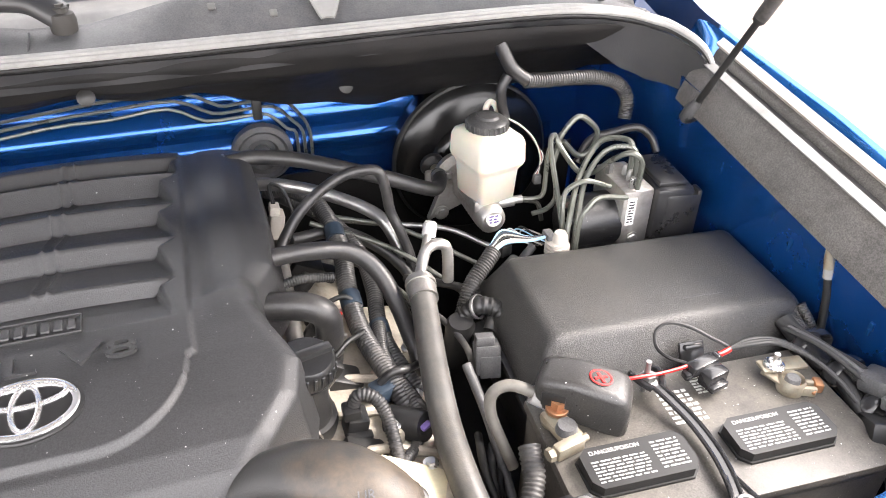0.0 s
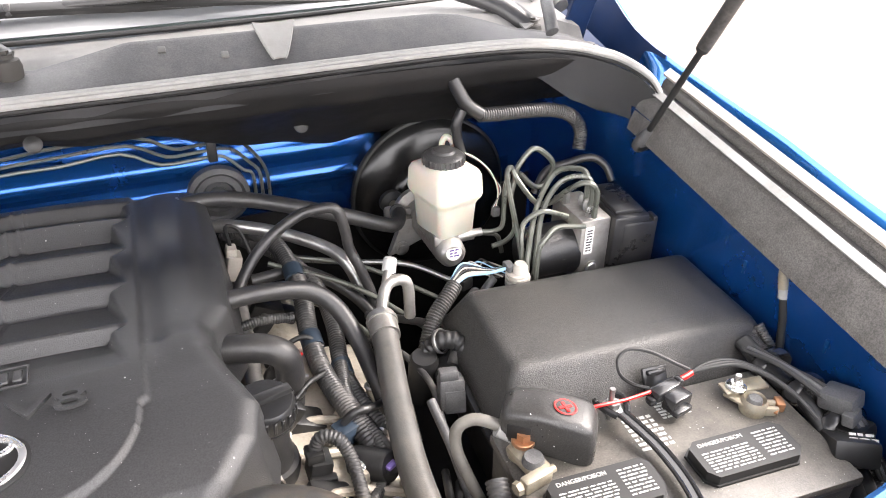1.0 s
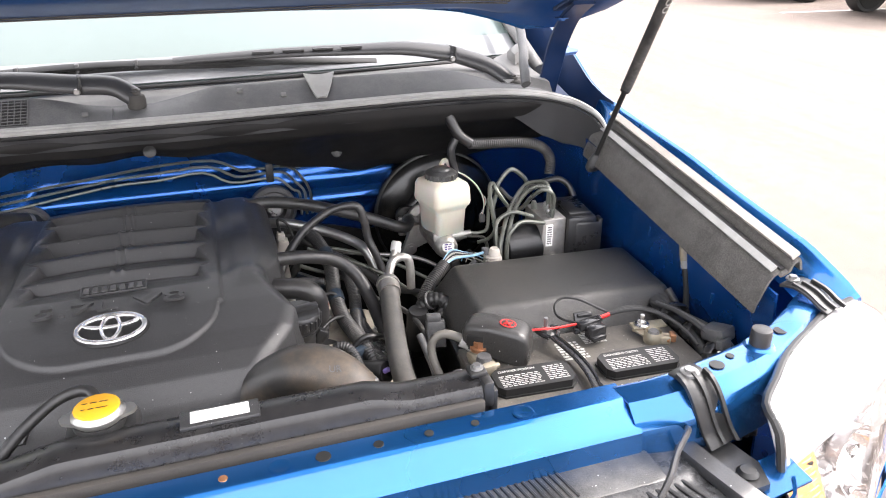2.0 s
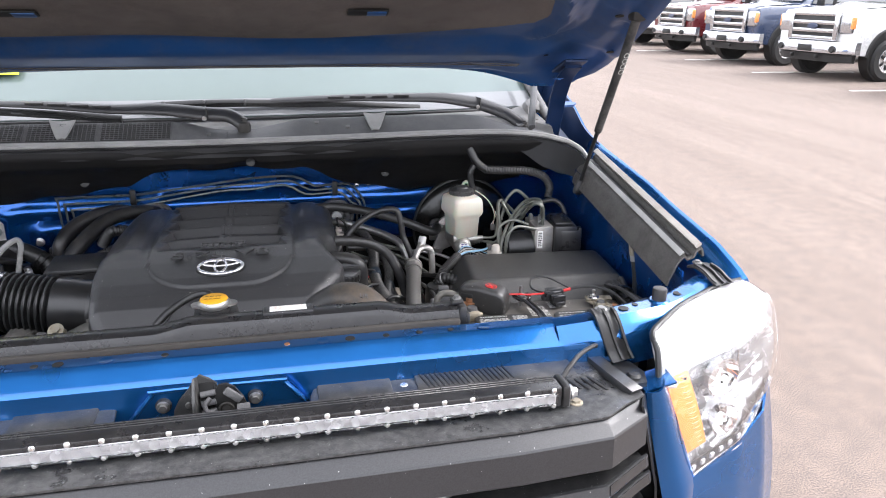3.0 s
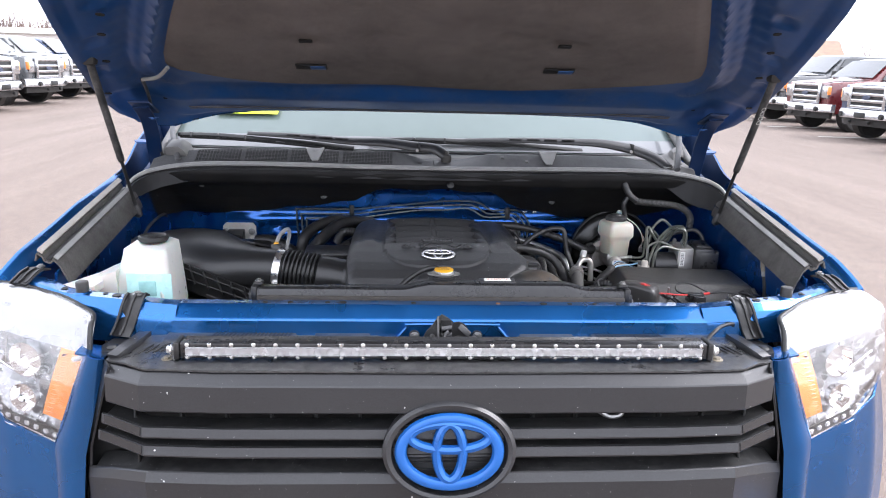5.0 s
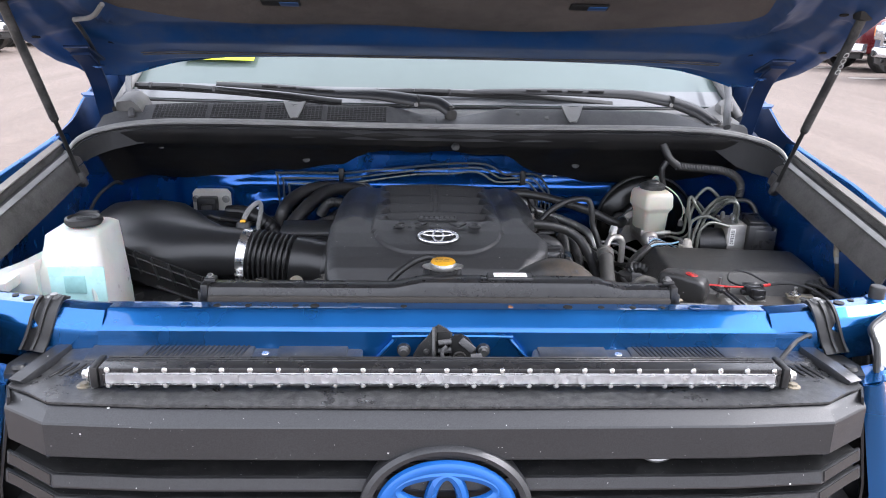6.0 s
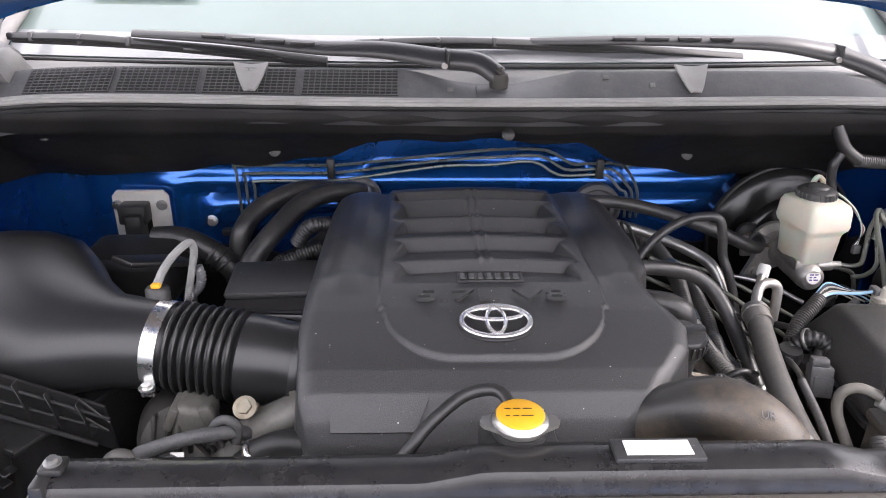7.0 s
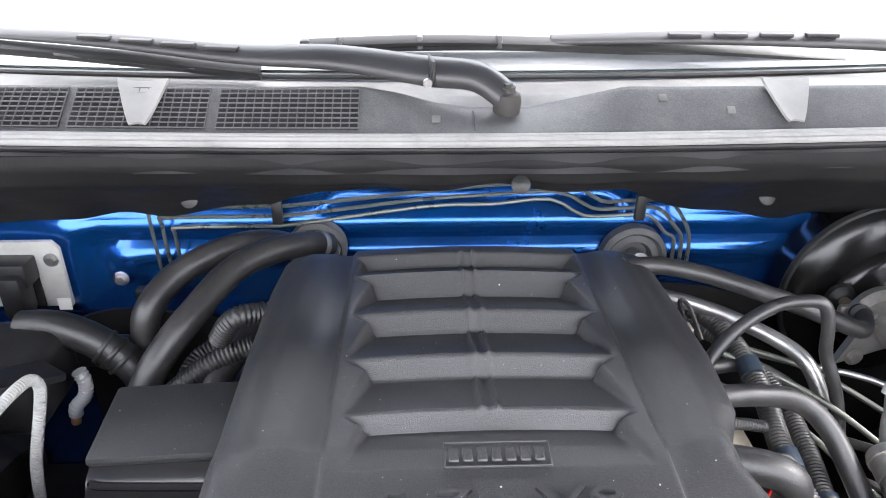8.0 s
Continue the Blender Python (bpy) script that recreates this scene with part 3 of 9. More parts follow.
part("latch_lever", join(box(0.038, 0.108, 1.126, 0.030, 0.006, 0.013, 0.002, ry=42), prism([(-0.010, 0.016), (0.008, 0.016), (0.014, -0.026), (-0.012, -0.026)], -0.004, 0.004, 0.002, 2, pose(0.054, 0.094, 1.100, 62, 0, 8))), GREYPL, latch, "worn grey release lever")
for s in (1, -1):
    flange = part("bolt_flange", lathe([(0, 0.004), (0.010, 0.004), (0.012, 0.001), (0.012, -0.004), (0, -0.004)], 20, pose(s * 0.0685, 0.138, 1.102, 90)), PLASTIC, latch)
    part("latch_bolt", bolt((s * 0.0685, 0.134, 1.102), 0.0062, pose(0, 0, 0, 90, 0, 0), 0.008), STEEL, flange)
latch.location = (0, -0.02, 0.013)

# ---- grille assembly ----
grille = thing("grille", (0, -0.02, 0.8), "dusty satin black truck grille with horizontal bars", "grille")


def grille_front(x):
    """How far the bars stand forward at x."""
    return lerp(abs(x), [(0, -0.070), (0.45, -0.066), (0.600, -0.056), (0.69, 0.004), (0.76, 0.045)])


def bar(sec, half, lift=0.0):
    """A grille bar: its section is a line of (depth behind the front, height); it bends back at both ends."""
    def f(u, v):
        x = -half + 2 * half * u
        if abs(abs(x) - 0.6) < half / 70:
            x = math.copysign(0.6, x)
        k = max(0.0, (abs(x) - 0.6) / 0.1)
        i = v * (len(sec) - 1)
        j = int(min(i, len(sec) - 2))
        a, b = sec[j], sec[j + 1]
        return (x, grille_front(x) + a[0] + (b[0] - a[0]) * (i - j), a[1] + (b[1] - a[1]) * (i - j) + lift * k)
    return sheet(f, 70, (len(sec) - 1) * 3, -0.003)


part("top_bar", bar([(0.06, 1.096), (0.026, 1.096), (0.022, 1.094), (0.002, 1.081), (0.0, 1.078), (-0.003, 1.027), (0.0, 1.0235), (0.05, 1.020)], 0.686, -0.008), GRILLE, grille, smooth=20)
for zt in (0.987, 0.947):
    half = 0.705 if zt > 0.97 else 0.718
    slat = part("slat", bar([(0.012, zt - 0.0005), (0.008, zt), (0.0055, zt - 0.0005), (0.0, zt - 0.017), (0.0008, zt - 0.0205), (0.005, zt - 0.022), (0.016, zt - 0.022)], half, -0.004), GRILLE, grille, smooth=20)
    part("slat_shelf", bar([(0.012, zt - 0.003), (0.03, zt - 0.005), (0.058, zt - 0.006), (0.060, zt - 0.014)], half - 0.012, -0.004), SLATTOP, slat, "dirty recessed top of the slat, darkened as shade")
    for s in (1, -1):
        def tip(u, v):
            x = 0.606 + (half - 0.612) * u
            return (s * x, grille_front(x) - 0.0016 + 0.0048 * v, zt - 0.0165 + 0.0155 * v - 0.004 * max(0.0, (x - 0.6) / 0.1))
        part("slat_tip", sheet(tip, 10, 4, 0.002 * s), GLOSS, slat, "glossy slat tip")
lower_bar = part("lower_bar", bar([(0.010, 0.8905), (0.007, 0.891), (0.004, 0.889), (-0.004, 0.872), (-0.004, 0.868), (-0.003, 0.79), (0.004, 0.785), (0.05, 0.78)], 0.752, -0.03), GRILLE, grille, smooth=20)
part("bar_shelf", bar([(0.010, 0.888), (0.022, 0.8885), (0.035, 0.890), (0.062, 0.894), (0.064, 0.885)], 0.735, -0.03), SLATTOP, lower_bar, "dirty top of the lower bar, darkened as shade")
part("bottom_slat", bar([(0.05, 0.76), (0.01, 0.757), (0.0, 0.75), (0.0, 0.71), (0.006, 0.703), (0.05, 0.70)], 0.74, -0.02), GRILLE, grille, smooth=20)
for s in (1, -1):
    part("grille_end", sheet(lambda u, v: (s * (lerp(v, [(0, 0.672), (0.5, 0.742), (1, 0.765)]) + 0.02 * u), lerp(v, [(0, 0.0), (0.5, 0.045), (1, 0.055)]) + 0.035 * u, 1.092 - 0.40 * v), 6, 16, 0.004 * s), GRILLE, grille)
# upright ribs behind the bars and a black slab standing for the shaded core
for k in range(15):
    x = -0.63 + 0.09 * k
    part("rib", box(x, 0.006, 0.87, 0.005, 0.02, 0.36, 0.001, 1), BLACK, grille)
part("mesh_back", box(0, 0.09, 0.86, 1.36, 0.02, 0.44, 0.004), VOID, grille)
part("loop_tube", tube([(0.285, -0.02, 1.032), (0.305, -0.026, 1.012), (0.33, -0.03, 0.998), (0.352, -0.03, 1.0), (0.358, -0.028, 1.012), (0.356, -0.02, 1.03)], 0.0055, 8), STEEL, grille, "bent steel horn bracket")


# top cover with vents and dust
def cover_top(u, v):
    x = -0.69 + 1.38 * u
    yb = 0.145 - 0.093 * bump01(x, -0.142, 0.156, 0.006)       # notch for the latch
    yf = grille_front(x) + 0.024
    y = yb + (yf - yb) * v
    z = 1.100 + 0.004 * bump01(v, 0.0, 0.35, 0.1) - 0.0015 * v * v
    z -= 0.006 * bump01(abs(x), 0.66, 0.8, 0.04)
    return (x, y, z)


top_cover = part("grille_cover", sheet(cover_top, 220, 30, 0.004), WETTOP, grille, "dusty black plastic cover with slots")
STREAK = mat("dried_dust_streak", (0.22, 0.22, 0.215), 0.6, 0, 0.45, 60, 0.3, 300)
for x0, w in ((-0.012, 0.016), (0.004, 0.008), (-0.055, 0.006), (0.024, 0.004)):
    part("dust_streak", sheet(lambda u, v: Vector(cover_top((x0 + w * (u - 0.5) * (0.5 + 0.5 * v) + 0.69) / 1.38, 0.58 + 0.40 * v)) + Vector((0.0015 * math.sin(30 * v + x0 * 900), 0, 0.0008)), 3, 12, 0.0004), STREAK, top_cover, "pale dried water streak")
for s in (1, -1):
    for a, b in ((0.165, 0.285), (0.325, 0.60)):
        part("vent_plate", box(s * (a + b) / 2, 0.118, 1.107, b - a, 0.055, 0.008, 0.003, rx=4), DUSTY, top_cover)
    for k in range(18 if s > 0 else 20):
        x = 0.34 + 0.0085 * k
        part("vent_slot", box(s * x, 0.118, 1.1112, 0.0038, 0.04, 0.003, 0.0008, 1, rx=4, rz=s * 14), BLACK, top_cover)
    for k in range(5):
        part("vent_slot", box(s * (0.565 + 0.014 * k), 0.085 - 0.004 * k, 1.1045, 0.0055, 0.06, 0.004, 0.001, 1, rz=s * 20), BLACK, top_cover)
    for x in (0.305, 0.52):
        part("push_clip", lathe([(0, 0.004), (0.006, 0.003), (0.008, 0.0), (0, -0.001)], 14, Matrix.Translation((s * x, 0.118, 1.106))), SILVER, top_cover)
    # raised ridge and clip towards the lamp
    part("cover_ridge", ribbon([(s * 0.646, 0.135, 1.110), (s * 0.652, 0.09, 1.111), (s * 0.659, 0.058, 1.110), (s * 0.666, 0.040, 1.107), (s * 0.677, 0.031, 1.100)], 0.026, 0.014, (s, 0.35, 0)), GRILLE, top_cover)
    part("lamp_bracket", prism([(-0.030, -0.034), (0.018, -0.030), (0.030, 0.004), (0.022, 0.045), (-0.020, 0.052)][::s], -0.004, 0.005, 0.003, 2, pose(s * 0.690, 0.082, 1.098, 0, 0, 0) @ Matrix.Diagonal((s, 1, 1, 1))), PLASTIC, top_cover)
    part("bracket_clip", lathe([(0, 0.006), (0.009, 0.005), (0.013, 0.0), (0, -0.001)], 16, Matrix.Translation((s * 0.694, 0.074, 1.105))), BLACK, top_cover)


def ring(rx, ry, w, depth, seg=64, a0=0.0, a1=2 * math.pi, shift=(0, 0)):
    """An oval ring of rounded section in the xy plane."""
    pts = []
    closed = abs(a1 - a0 - 2 * math.pi) < 1e-6
    rings = []
    for k in range(seg + 1):
        a = a0 + (a1 - a0) * k / seg
        c, sn = math.cos(a), math.sin(a)
        nrm = Vector((c / rx, sn / ry, 0)).normalized()
        p = Vector((rx * c + shift[0], ry * sn + shift[1], 0))
        rings.append([p + nrm * (w / 2 * math.cos(q)) + Vector((0, 0, depth * math.sin(q))) for q in (2 * math.pi * j / 8 for j in range(8))])
    bm = loft(rings, caps=not closed)
    if closed:
        bmesh.ops.remove_doubles(bm, verts=bm.verts, dist=1e-5)
    return bm


def oval_badge(parent, m, size, outer, inner_w, material, label):
    """A badge of plain oval bands: one round the edge, one lying, one standing."""
    h = size * 0.69
    badge = part("badge_ring", moved(ring(size, h, inner_w * 1.25, inner_w * 0.5), m), material, parent, label)
    part("badge_oval", moved(ring(size * 0.80, h * 0.40, inner_w, inner_w * 0.5, shift=(0, h * 0.46)), m), material, badge)
    part("badge_oval", moved(ring(size * 0.27, h * 0.84, inner_w, inner_w * 0.55), m), material, badge)
    return badge


BADGE = pose(0, -0.088, 0.953, 80, 0, 0)
badge_base = part("badge_surround", moved(loft([[Vector((0.124 * k * math.cos(a), 0.094 * k * math.sin(a), z)) for a in (2 * math.pi * j / 64 for j in range(64))] for k, z in ((1.02, -0.05), (1.07, -0.01), (1.06, 0.004), (1.0, 0.010), (0.93, 0.008), (0.91, -0.004), (0.90, -0.03), (0.5, -0.032))]), BADGE), GRILLE, grille, "scuffed dark grey oval badge surround")
part("badge_bed", moved(loft([[Vector((0.108 * k * math.cos(a), 0.082 * k * math.sin(a), z)) for a in (2 * math.pi * j / 48 for j in range(48))] for k, z in ((1.0, -0.03), (1.0, -0.026), (0.5, -0.026))]), BADGE), BLACK, badge_base)
for k in range(9):
    zz = -0.06 + 0.015 * k
    ww = 0.105 * math.sqrt(max(0.05, 1 - (zz / 0.081) ** 2))
    part("badge_slat", moved(box(0, zz, -0.024, 2 * ww, 0.003, 0.004, 0.001, 1), BADGE), PLASTIC, badge_base)
oval_badge(badge_base, BADGE @ pose(0, 0, 0.004), 0.096, 0, 0.0195, BADGEBLUE, "blue painted oval badge")

# ---- light bar ----
lightbar = thing("light_bar", (0, 0.02, 1.10), "long slim light bar with silver screws on the grille cover", "light bar")
body = part("housing", join(box(0, 0.0195, 1.1265, 1.068, 0.041, 0.033, 0.003)), SLEEK, lightbar)
for k in range(3):
    part("cooling_fin", box(0, 0.024 + 0.006 * k, 1.1432, 1.06, 0.0025, 0.002, 0.0006, 1), SLEEK, lightbar)
part("reflector_strip", box(0, 0.0, 1.1265, 1.045, 0.004, 0.0165, 0.001), REFLECT, lightbar, "pale reflector strip")
for k in range(42):
    x = -0.513 + 1.026 * k / 41
    part("led_cup", lathe([(0.0035, 0.0), (0.007, 0.006), (0.0085, 0.009), (0.009, 0.009), (0.0085, 0.0085)], 14, pose(x, -0.0018, 1.1265, 90) @ Matrix.Diagonal((0.85, 0.85, 0.35, 1))), REFLECT, lightbar)
part("lens", box(0, -0.0062, 1.1265, 1.05, 0.003, 0.0185, 0.001), GLASS, lightbar, "clear plastic lens")
for k in range(25):
    x = -0.52 + 1.04 * k / 24
    for z in (1.1396, 1.1134):
        part("screw", lathe([(0, 0.004), (0.003, 0.0034), (0.0046, 0.0), (0, -0.001)], 10, pose(x, -0.0012, z, 90)), ZINC, lightbar)
for s in (1, -1):
    part("end_cap", box(s * 0.541, 0.0195, 1.1265, 0.012, 0.045, 0.036, 0.003), PLASTIC, lightbar)
    part("bracket", join(box(s * 0.558, 0.02, 1.1, 0.03, 0.03, 0.005, 0.002), box(s * 0.549, 0.02, 1.115, 0.004, 0.03, 0.035, 0.001)), STEEL, lightbar)
    part("bracket_bolt", bolt((s * 0.553, 0.018, 1.122), 0.008, pose(0, 0, 0, 0, s * 90, 0), 0.012), ZINC, lightbar)
    part("bracket_bolt", bolt((s * 0.565, 0.015, 1.103), 0.007), BRASS, lightbar)
part("cable", tube([(0.545, 0.04, 1.13), (0.57, 0.055, 1.15), (0.60, 0.085, 1.152), (0.64, 0.12, 1.145), (0.655, 0.15, 1.12)], 0.004, 8), RUBBER, lightbar)


# ---- headlamps ----
def headlamp(s):
    """A wraparound lamp: a clear shell over a pale bezel, an amber corner, two round reflectors and a row of small lamps."""
    lamp = thing("headlamp", (s * 0.88, 0.12, 0.9), "clear headlamp with chrome reflectors and amber turn lamp", "headlamp", "headlamps of the pickup")

    def face(u, v, back=0.0):
        """u: inner edge to outer edge, v: rear top edge over the shoulder to the lower edge."""
        top = (0.744 + 0.291 * u, lerp(u, [(0, 0.112), (0.3, 0.178), (0.7, 0.232), (1, 0.25)]), lerp(u, [(0, 1.160), (0.12, 1.170), (0.3, 1.178), (0.7, 1.188), (0.9, 1.19), (1, 1.165)]))
        mid = (0.734 + 0.322 * u, lerp(u, [(0, 0.062), (0.5, 0.105), (0.85, 0.16), (1, 0.205)]), lerp(u, [(0, 1.092), (0.5, 1.118), (1, 1.13)]))
        low = (0.812 + 0.238 * u, lerp(u, [(0, 0.046), (0.5, 0.082), (1, 0.175)]), lerp(u, [(0, 0.891), (0.5, 0.927), (0.85, 0.968), (1, 1.002)]))
        if v < 0.4:
            t = v / 0.4
            q = [a_ + (b_ - a_) * t for a_, b_ in zip(top, mid)]
            q[2] += 0.016 * math.sin(math.pi * t)
            q[1] -= 0.006 * math.sin(math.pi * t)
        else:
            t = (v - 0.4) / 0.6
            q = [a_ + (b_ - a_) * t for a_, b_ in zip(mid, low)]
            q[1] -= 0.012 * math.sin(math.pi * t)
        return Vector((s * q[0], q[1] + back, q[2] - back * 0.3))
    part("lens", sheet(face, 24, 30, 0.002 * s), GLASS, lamp, "clear plastic lens").visible_shadow = False
    part("bezel", sheet(lambda u, v: face(u, 0.01 + 0.40 * v, 0.010), 20, 12, 0.002 * s), mat("pale_lamp_bezel", (0.34, 0.34, 0.355), 0.3, 0.4, 0.08, 8) if "pale_lamp_bezel" not in bpy.data.materials else bpy.data.materials["pale_lamp_bezel"], lamp, "pale silver bezel")

    def facets(u, v):
        k = 0.5 + 0.5 * math.sin(97.0 * round(u * 11) + 41.0 * round(v * 8))
        return face(0.02 + 0.96 * u, 0.40 + 0.58 * v, 0.010 + (0.045 + 0.028 * k) * math.sin(math.pi * u) * math.sin(math.pi * v))
    part("bowl", sheet(facets, 11, 8, 0.002 * s), BOWL, lamp, "silver faceted lamp bowl", 4)
    part("inner_curve", tube([face(0.0, 0.1, 0.004), face(0.02, 0.3, 0.006), face(0.05, 0.42, 0.010), face(0.11, 0.46, 0.014)], 0.007, 10, 6), REFLECT, lamp)
    for cv, cu, r in ((0.54, 0.44, 0.036), (0.78, 0.40, 0.030)):
        c = face(cu, cv, 0.018)
        rf = part("reflector", moved(lathe([(0.004, -0.03), (r * 0.5, -0.024), (r * 0.85, -0.008), (r, 0.006), (r * 1.06, 0.006), (r * 0.9, -0.012)], 28), look(c, c + Vector((s * -0.25, 1, 0)))), CHROME, lamp)
        part("bulb", moved(lathe([(0, 0.012), (r * 0.3, 0.008), (r * 0.36, -0.004), (r * 0.3, -0.02)], 18), look(c, c + Vector((s * -0.25, 1, 0)))), GLASS, rf)
    for k in range(4):
        a_, b_ = face(0.50 + 0.13 * k, 0.44, 0.02), face(0.56 + 0.12 * k, 0.66, 0.05)
        part("facet_edge", tube([a_, a_.lerp(b_, 0.5), b_], 0.0018, 6, 2), CHROME, lamp)
    part("facet_edge", tube([face(0.30, 0.60, 0.03), face(0.5, 0.66, 0.04), face(0.85, 0.62, 0.03)], 0.0022, 6, 4), CHROME, lamp)
    turn = part("turn_lamp", sheet(lambda u, v: face(0.025 + 0.185 * u, 0.41 + 0.42 * v, 0.012), 8, 16, 0.003 * s), AMBER, lamp, "amber ribbed turn lamp")
    for k in range(14):
        part("rib", tube([face(0.135, 0.425 + 0.029 * k, 0.010), face(0.17, 0.43 + 0.029 * k, 0.0095), face(0.208, 0.427 + 0.029 * k, 0.011)], 0.0014, 6, 3), AMBER_PALE, turn)
    part("day_strip", sheet(lambda u, v: face(0.03 + 0.94 * u, 0.90 + 0.08 * v, 0.009), 12, 3, 0.002 * s), GREYPL, lamp, "dark lamp strip")
    for k in range(10):
        c = face(0.06 + 0.088 * k, 0.945, 0.004)
        part("day_lamp", box(c.x, c.y + 0.002, c.z + 0.002, 0.012, 0.006, 0.011, 0.003, rz=s * 25), REFLECT, lamp)
    part("lower_trim", tube([face(u / 8, 0.985, 0.004) for u in range(9)], 0.005, 8, 3), SILVER, lamp)
    part("lamp_seal", tube([face(0.0, 0.42, 0.002), face(0.0, 0.2, 0.002)] + [face(u / 8, 0.0, 0.004) for u in range(8)], 0.0055, 8, 3), BLACK, lamp, "black rubber lamp gasket")


for s in (1, -1):
    headlamp(s)
    # body panels beside and under the lamps
    part("lamp_filler", sheet(lambda u, v: (s * (lerp(v, [(0, 0.700), (0.5, 0.755), (1, 0.78)]) + lerp(v, [(0, 0.038), (0.465, 0.066), (1, 0.050)]) * u), 0.042 + 0.012 * u - 0.016 * math.sin(u * 3.1) - 0.006 * v, lerp(v, [(0, 1.092), (1, 0.66)]) + 0.012 * u * (1 - v)), 10, 24, 0.004 * s), BLUE, truck)
    # black sheet painted as the shade behind the grille end
    part("grille_surround", sheet(lambda u, v: (s * (0.66 + 0.03 * v + 0.14 * u), 0.085 + 0.01 * v, 1.085 - 0.42 * v), 6, 10, 0.004 * s), VOID, truck, "black sheet standing for the shaded gap behind the grille end")
    part("filler_cap", sheet(lambda u, v: (s * (0.700 + 0.056 * u), 0.040 + 0.05 * v, 1.093 + 0.012 * u + 0.003 * v), 6, 4, 0.004 * s), BLUE, truck)
    part("front_wing", sheet(lambda u, v: (s * (0.812 + 0.230 * u + 0.055 * u * u * math.sin(min(1.0, v * 1.1) * 1.57)), lerp(u, [(0, 0.048), (0.5, 0.084), (0.8, 0.12), (1, 0.180)]) - 0.008 * math.sin(v * 3), lerp(u, [(0, 0.899), (0.5, 0.935), (0.85, 0.976), (1, 1.010)]) - (0.33 + 0.12 * u) * v), 20, 16, 0.004 * s), BLUE, truck)
    part("wing_side", sheet(lambda u, v: (s * (1.040 + 0.055 * math.sin(min(1.0, v * 1.0) * 1.57) - 0.006 * u), 0.178 + 0.35 * u, lerp(u, [(0, 1.005), (0.25, 1.06), (1, 1.12)]) - 0.50 * v), 10, 10, 0.004 * s), BLUE, truck)
part("bumper", loft([[Vector((x, y0 + lerp(abs(x), [(0, -0.04), (0.6, -0.02), (0.9, 0.05), (1.03, 0.2)]), z)) for y0, z in ((0.0, 0.44), (-0.05, 0.47), (-0.06, 0.60), (-0.03, 0.66), (0.08, 0.67), (0.08, 0.44))] for x in [-1.03 + 0.1288 * k for k in range(17)]]), BLUE, truck)


# ---- cowl, seals and windscreen ----
cowl = thing("cowl_panel", (0, 0.95, 1.36), "weathered grey plastic cowl panel under the windscreen", "cowl")


def cowl_line(x):
    """Front edge of the cowl: depth and height at x; both ends curl forward and down."""
    a = abs(x)
    return (lerp(a, [(0, 0.910), (0.45, 0.912), (0.6, 0.922), (0.7, 0.928), (0.78, 0.924), (0.84, 0.903), (0.875, 0.868), (0.895, 0.830), (0.905, 0.810), (0.909, 0.80)]),
            lerp(a, [(0, 1.369), (0.25, 1.370), (0.45, 1.373), (0.6, 1.372), (0.7, 1.369), (0.78, 1.364), (0.84, 1.356), (0.875, 1.347), (0.895, 1.334), (0.905, 1.316), (0.909, 1.29)]))


def cowl_lip(x):
    """Height of the cowl's upper lip over its front edge; it dips beside the wiper pivot and dies out at the driver's end."""
    return lerp(x, [(-0.9, 0.032), (-0.75, 0.040), (-0.125, 0.043), (-0.085, 0.036), (-0.04, 0.024), (0.0, 0.019), (0.07, 0.0185), (0.11, 0.026), (0.185, 0.042), (0.62, 0.037), (0.66, 0.033), (0.76, 0.008), (0.9, 0.004)])


def cowl_surface(u, v):
    x = -0.87 + 1.74 * u
    y0, z0 = cowl_line(x)
    top = cowl_lip(x)
    bow = 0.10 * (x / 0.83) ** 2
    back = (1.075 + bow) - y0
    sec = [(0.0, 0.0), (0.006, 0.006), (0.061, top - 0.002), (0.066, top), (0.071, top - 0.002), (0.078, min(top - 0.012, 0.022)), (0.105, 0.022), (back, 1.396 - z0)]
    i = v * 7
    k = int(min(i, 6))
    t = i - k
    a, b = sec[k], sec[k + 1]
    return (x, y0 + a[0] + (b[0] - a[0]) * t, z0 + a[1] + (b[1] - a[1]) * t)


part("cowl_face", sheet(lambda u, v: cowl_surface(u, v * 0.70), 174, 42, 0.003), GREYPL, cowl, smooth=35)
part("cowl_shelf", sheet(lambda u, v: cowl_surface(u, 0.705 + 0.295 * v), 160, 24, 0.003), SHELF, cowl, "pale dusty shelf below the windscreen", 35)
for s in (1, -1):
    def notch(u, v, s=s):
        c, w = s * (0.370 + 0.006 * v), 0.008 + 0.021 * v ** 0.8
        a = 2 * u - 1
        y0, z0 = cowl_line(c)
        dish = (1 - a * a) * (1 - 0.6 * v)
        return (c + a * w, y0 + 0.006 + 0.060 * v + 0.004 * dish, z0 + 0.0165 + 0.0345 * v - 0.004 * (1 - a * a) * v)
    part("cowl_notch", sheet(notch, 12, 10, 0.003), mat("pale_notch_plastic", (0.24, 0.235, 0.225), 0.55, 0, 0.15, 30, 0.3, 400) if s > 0 else bpy.data.materials["pale_notch_plastic"], cowl, "pale drain notch")
part("cowl_foot", loft([[Vector((x, y, z)) for y, z in ((0.965, 1.385), (0.955, 1.385 + h), (0.985, 1.392 + h), (1.03, 1.402 + h), (1.06, 1.385))] for x, h in ((-0.842, 0.016), (-0.838, 0.030), (-0.80, 0.034), (-0.783, 0.020), (-0.776, 0.008))]), SHELF, cowl, "pale end cap of the cowl", 50)
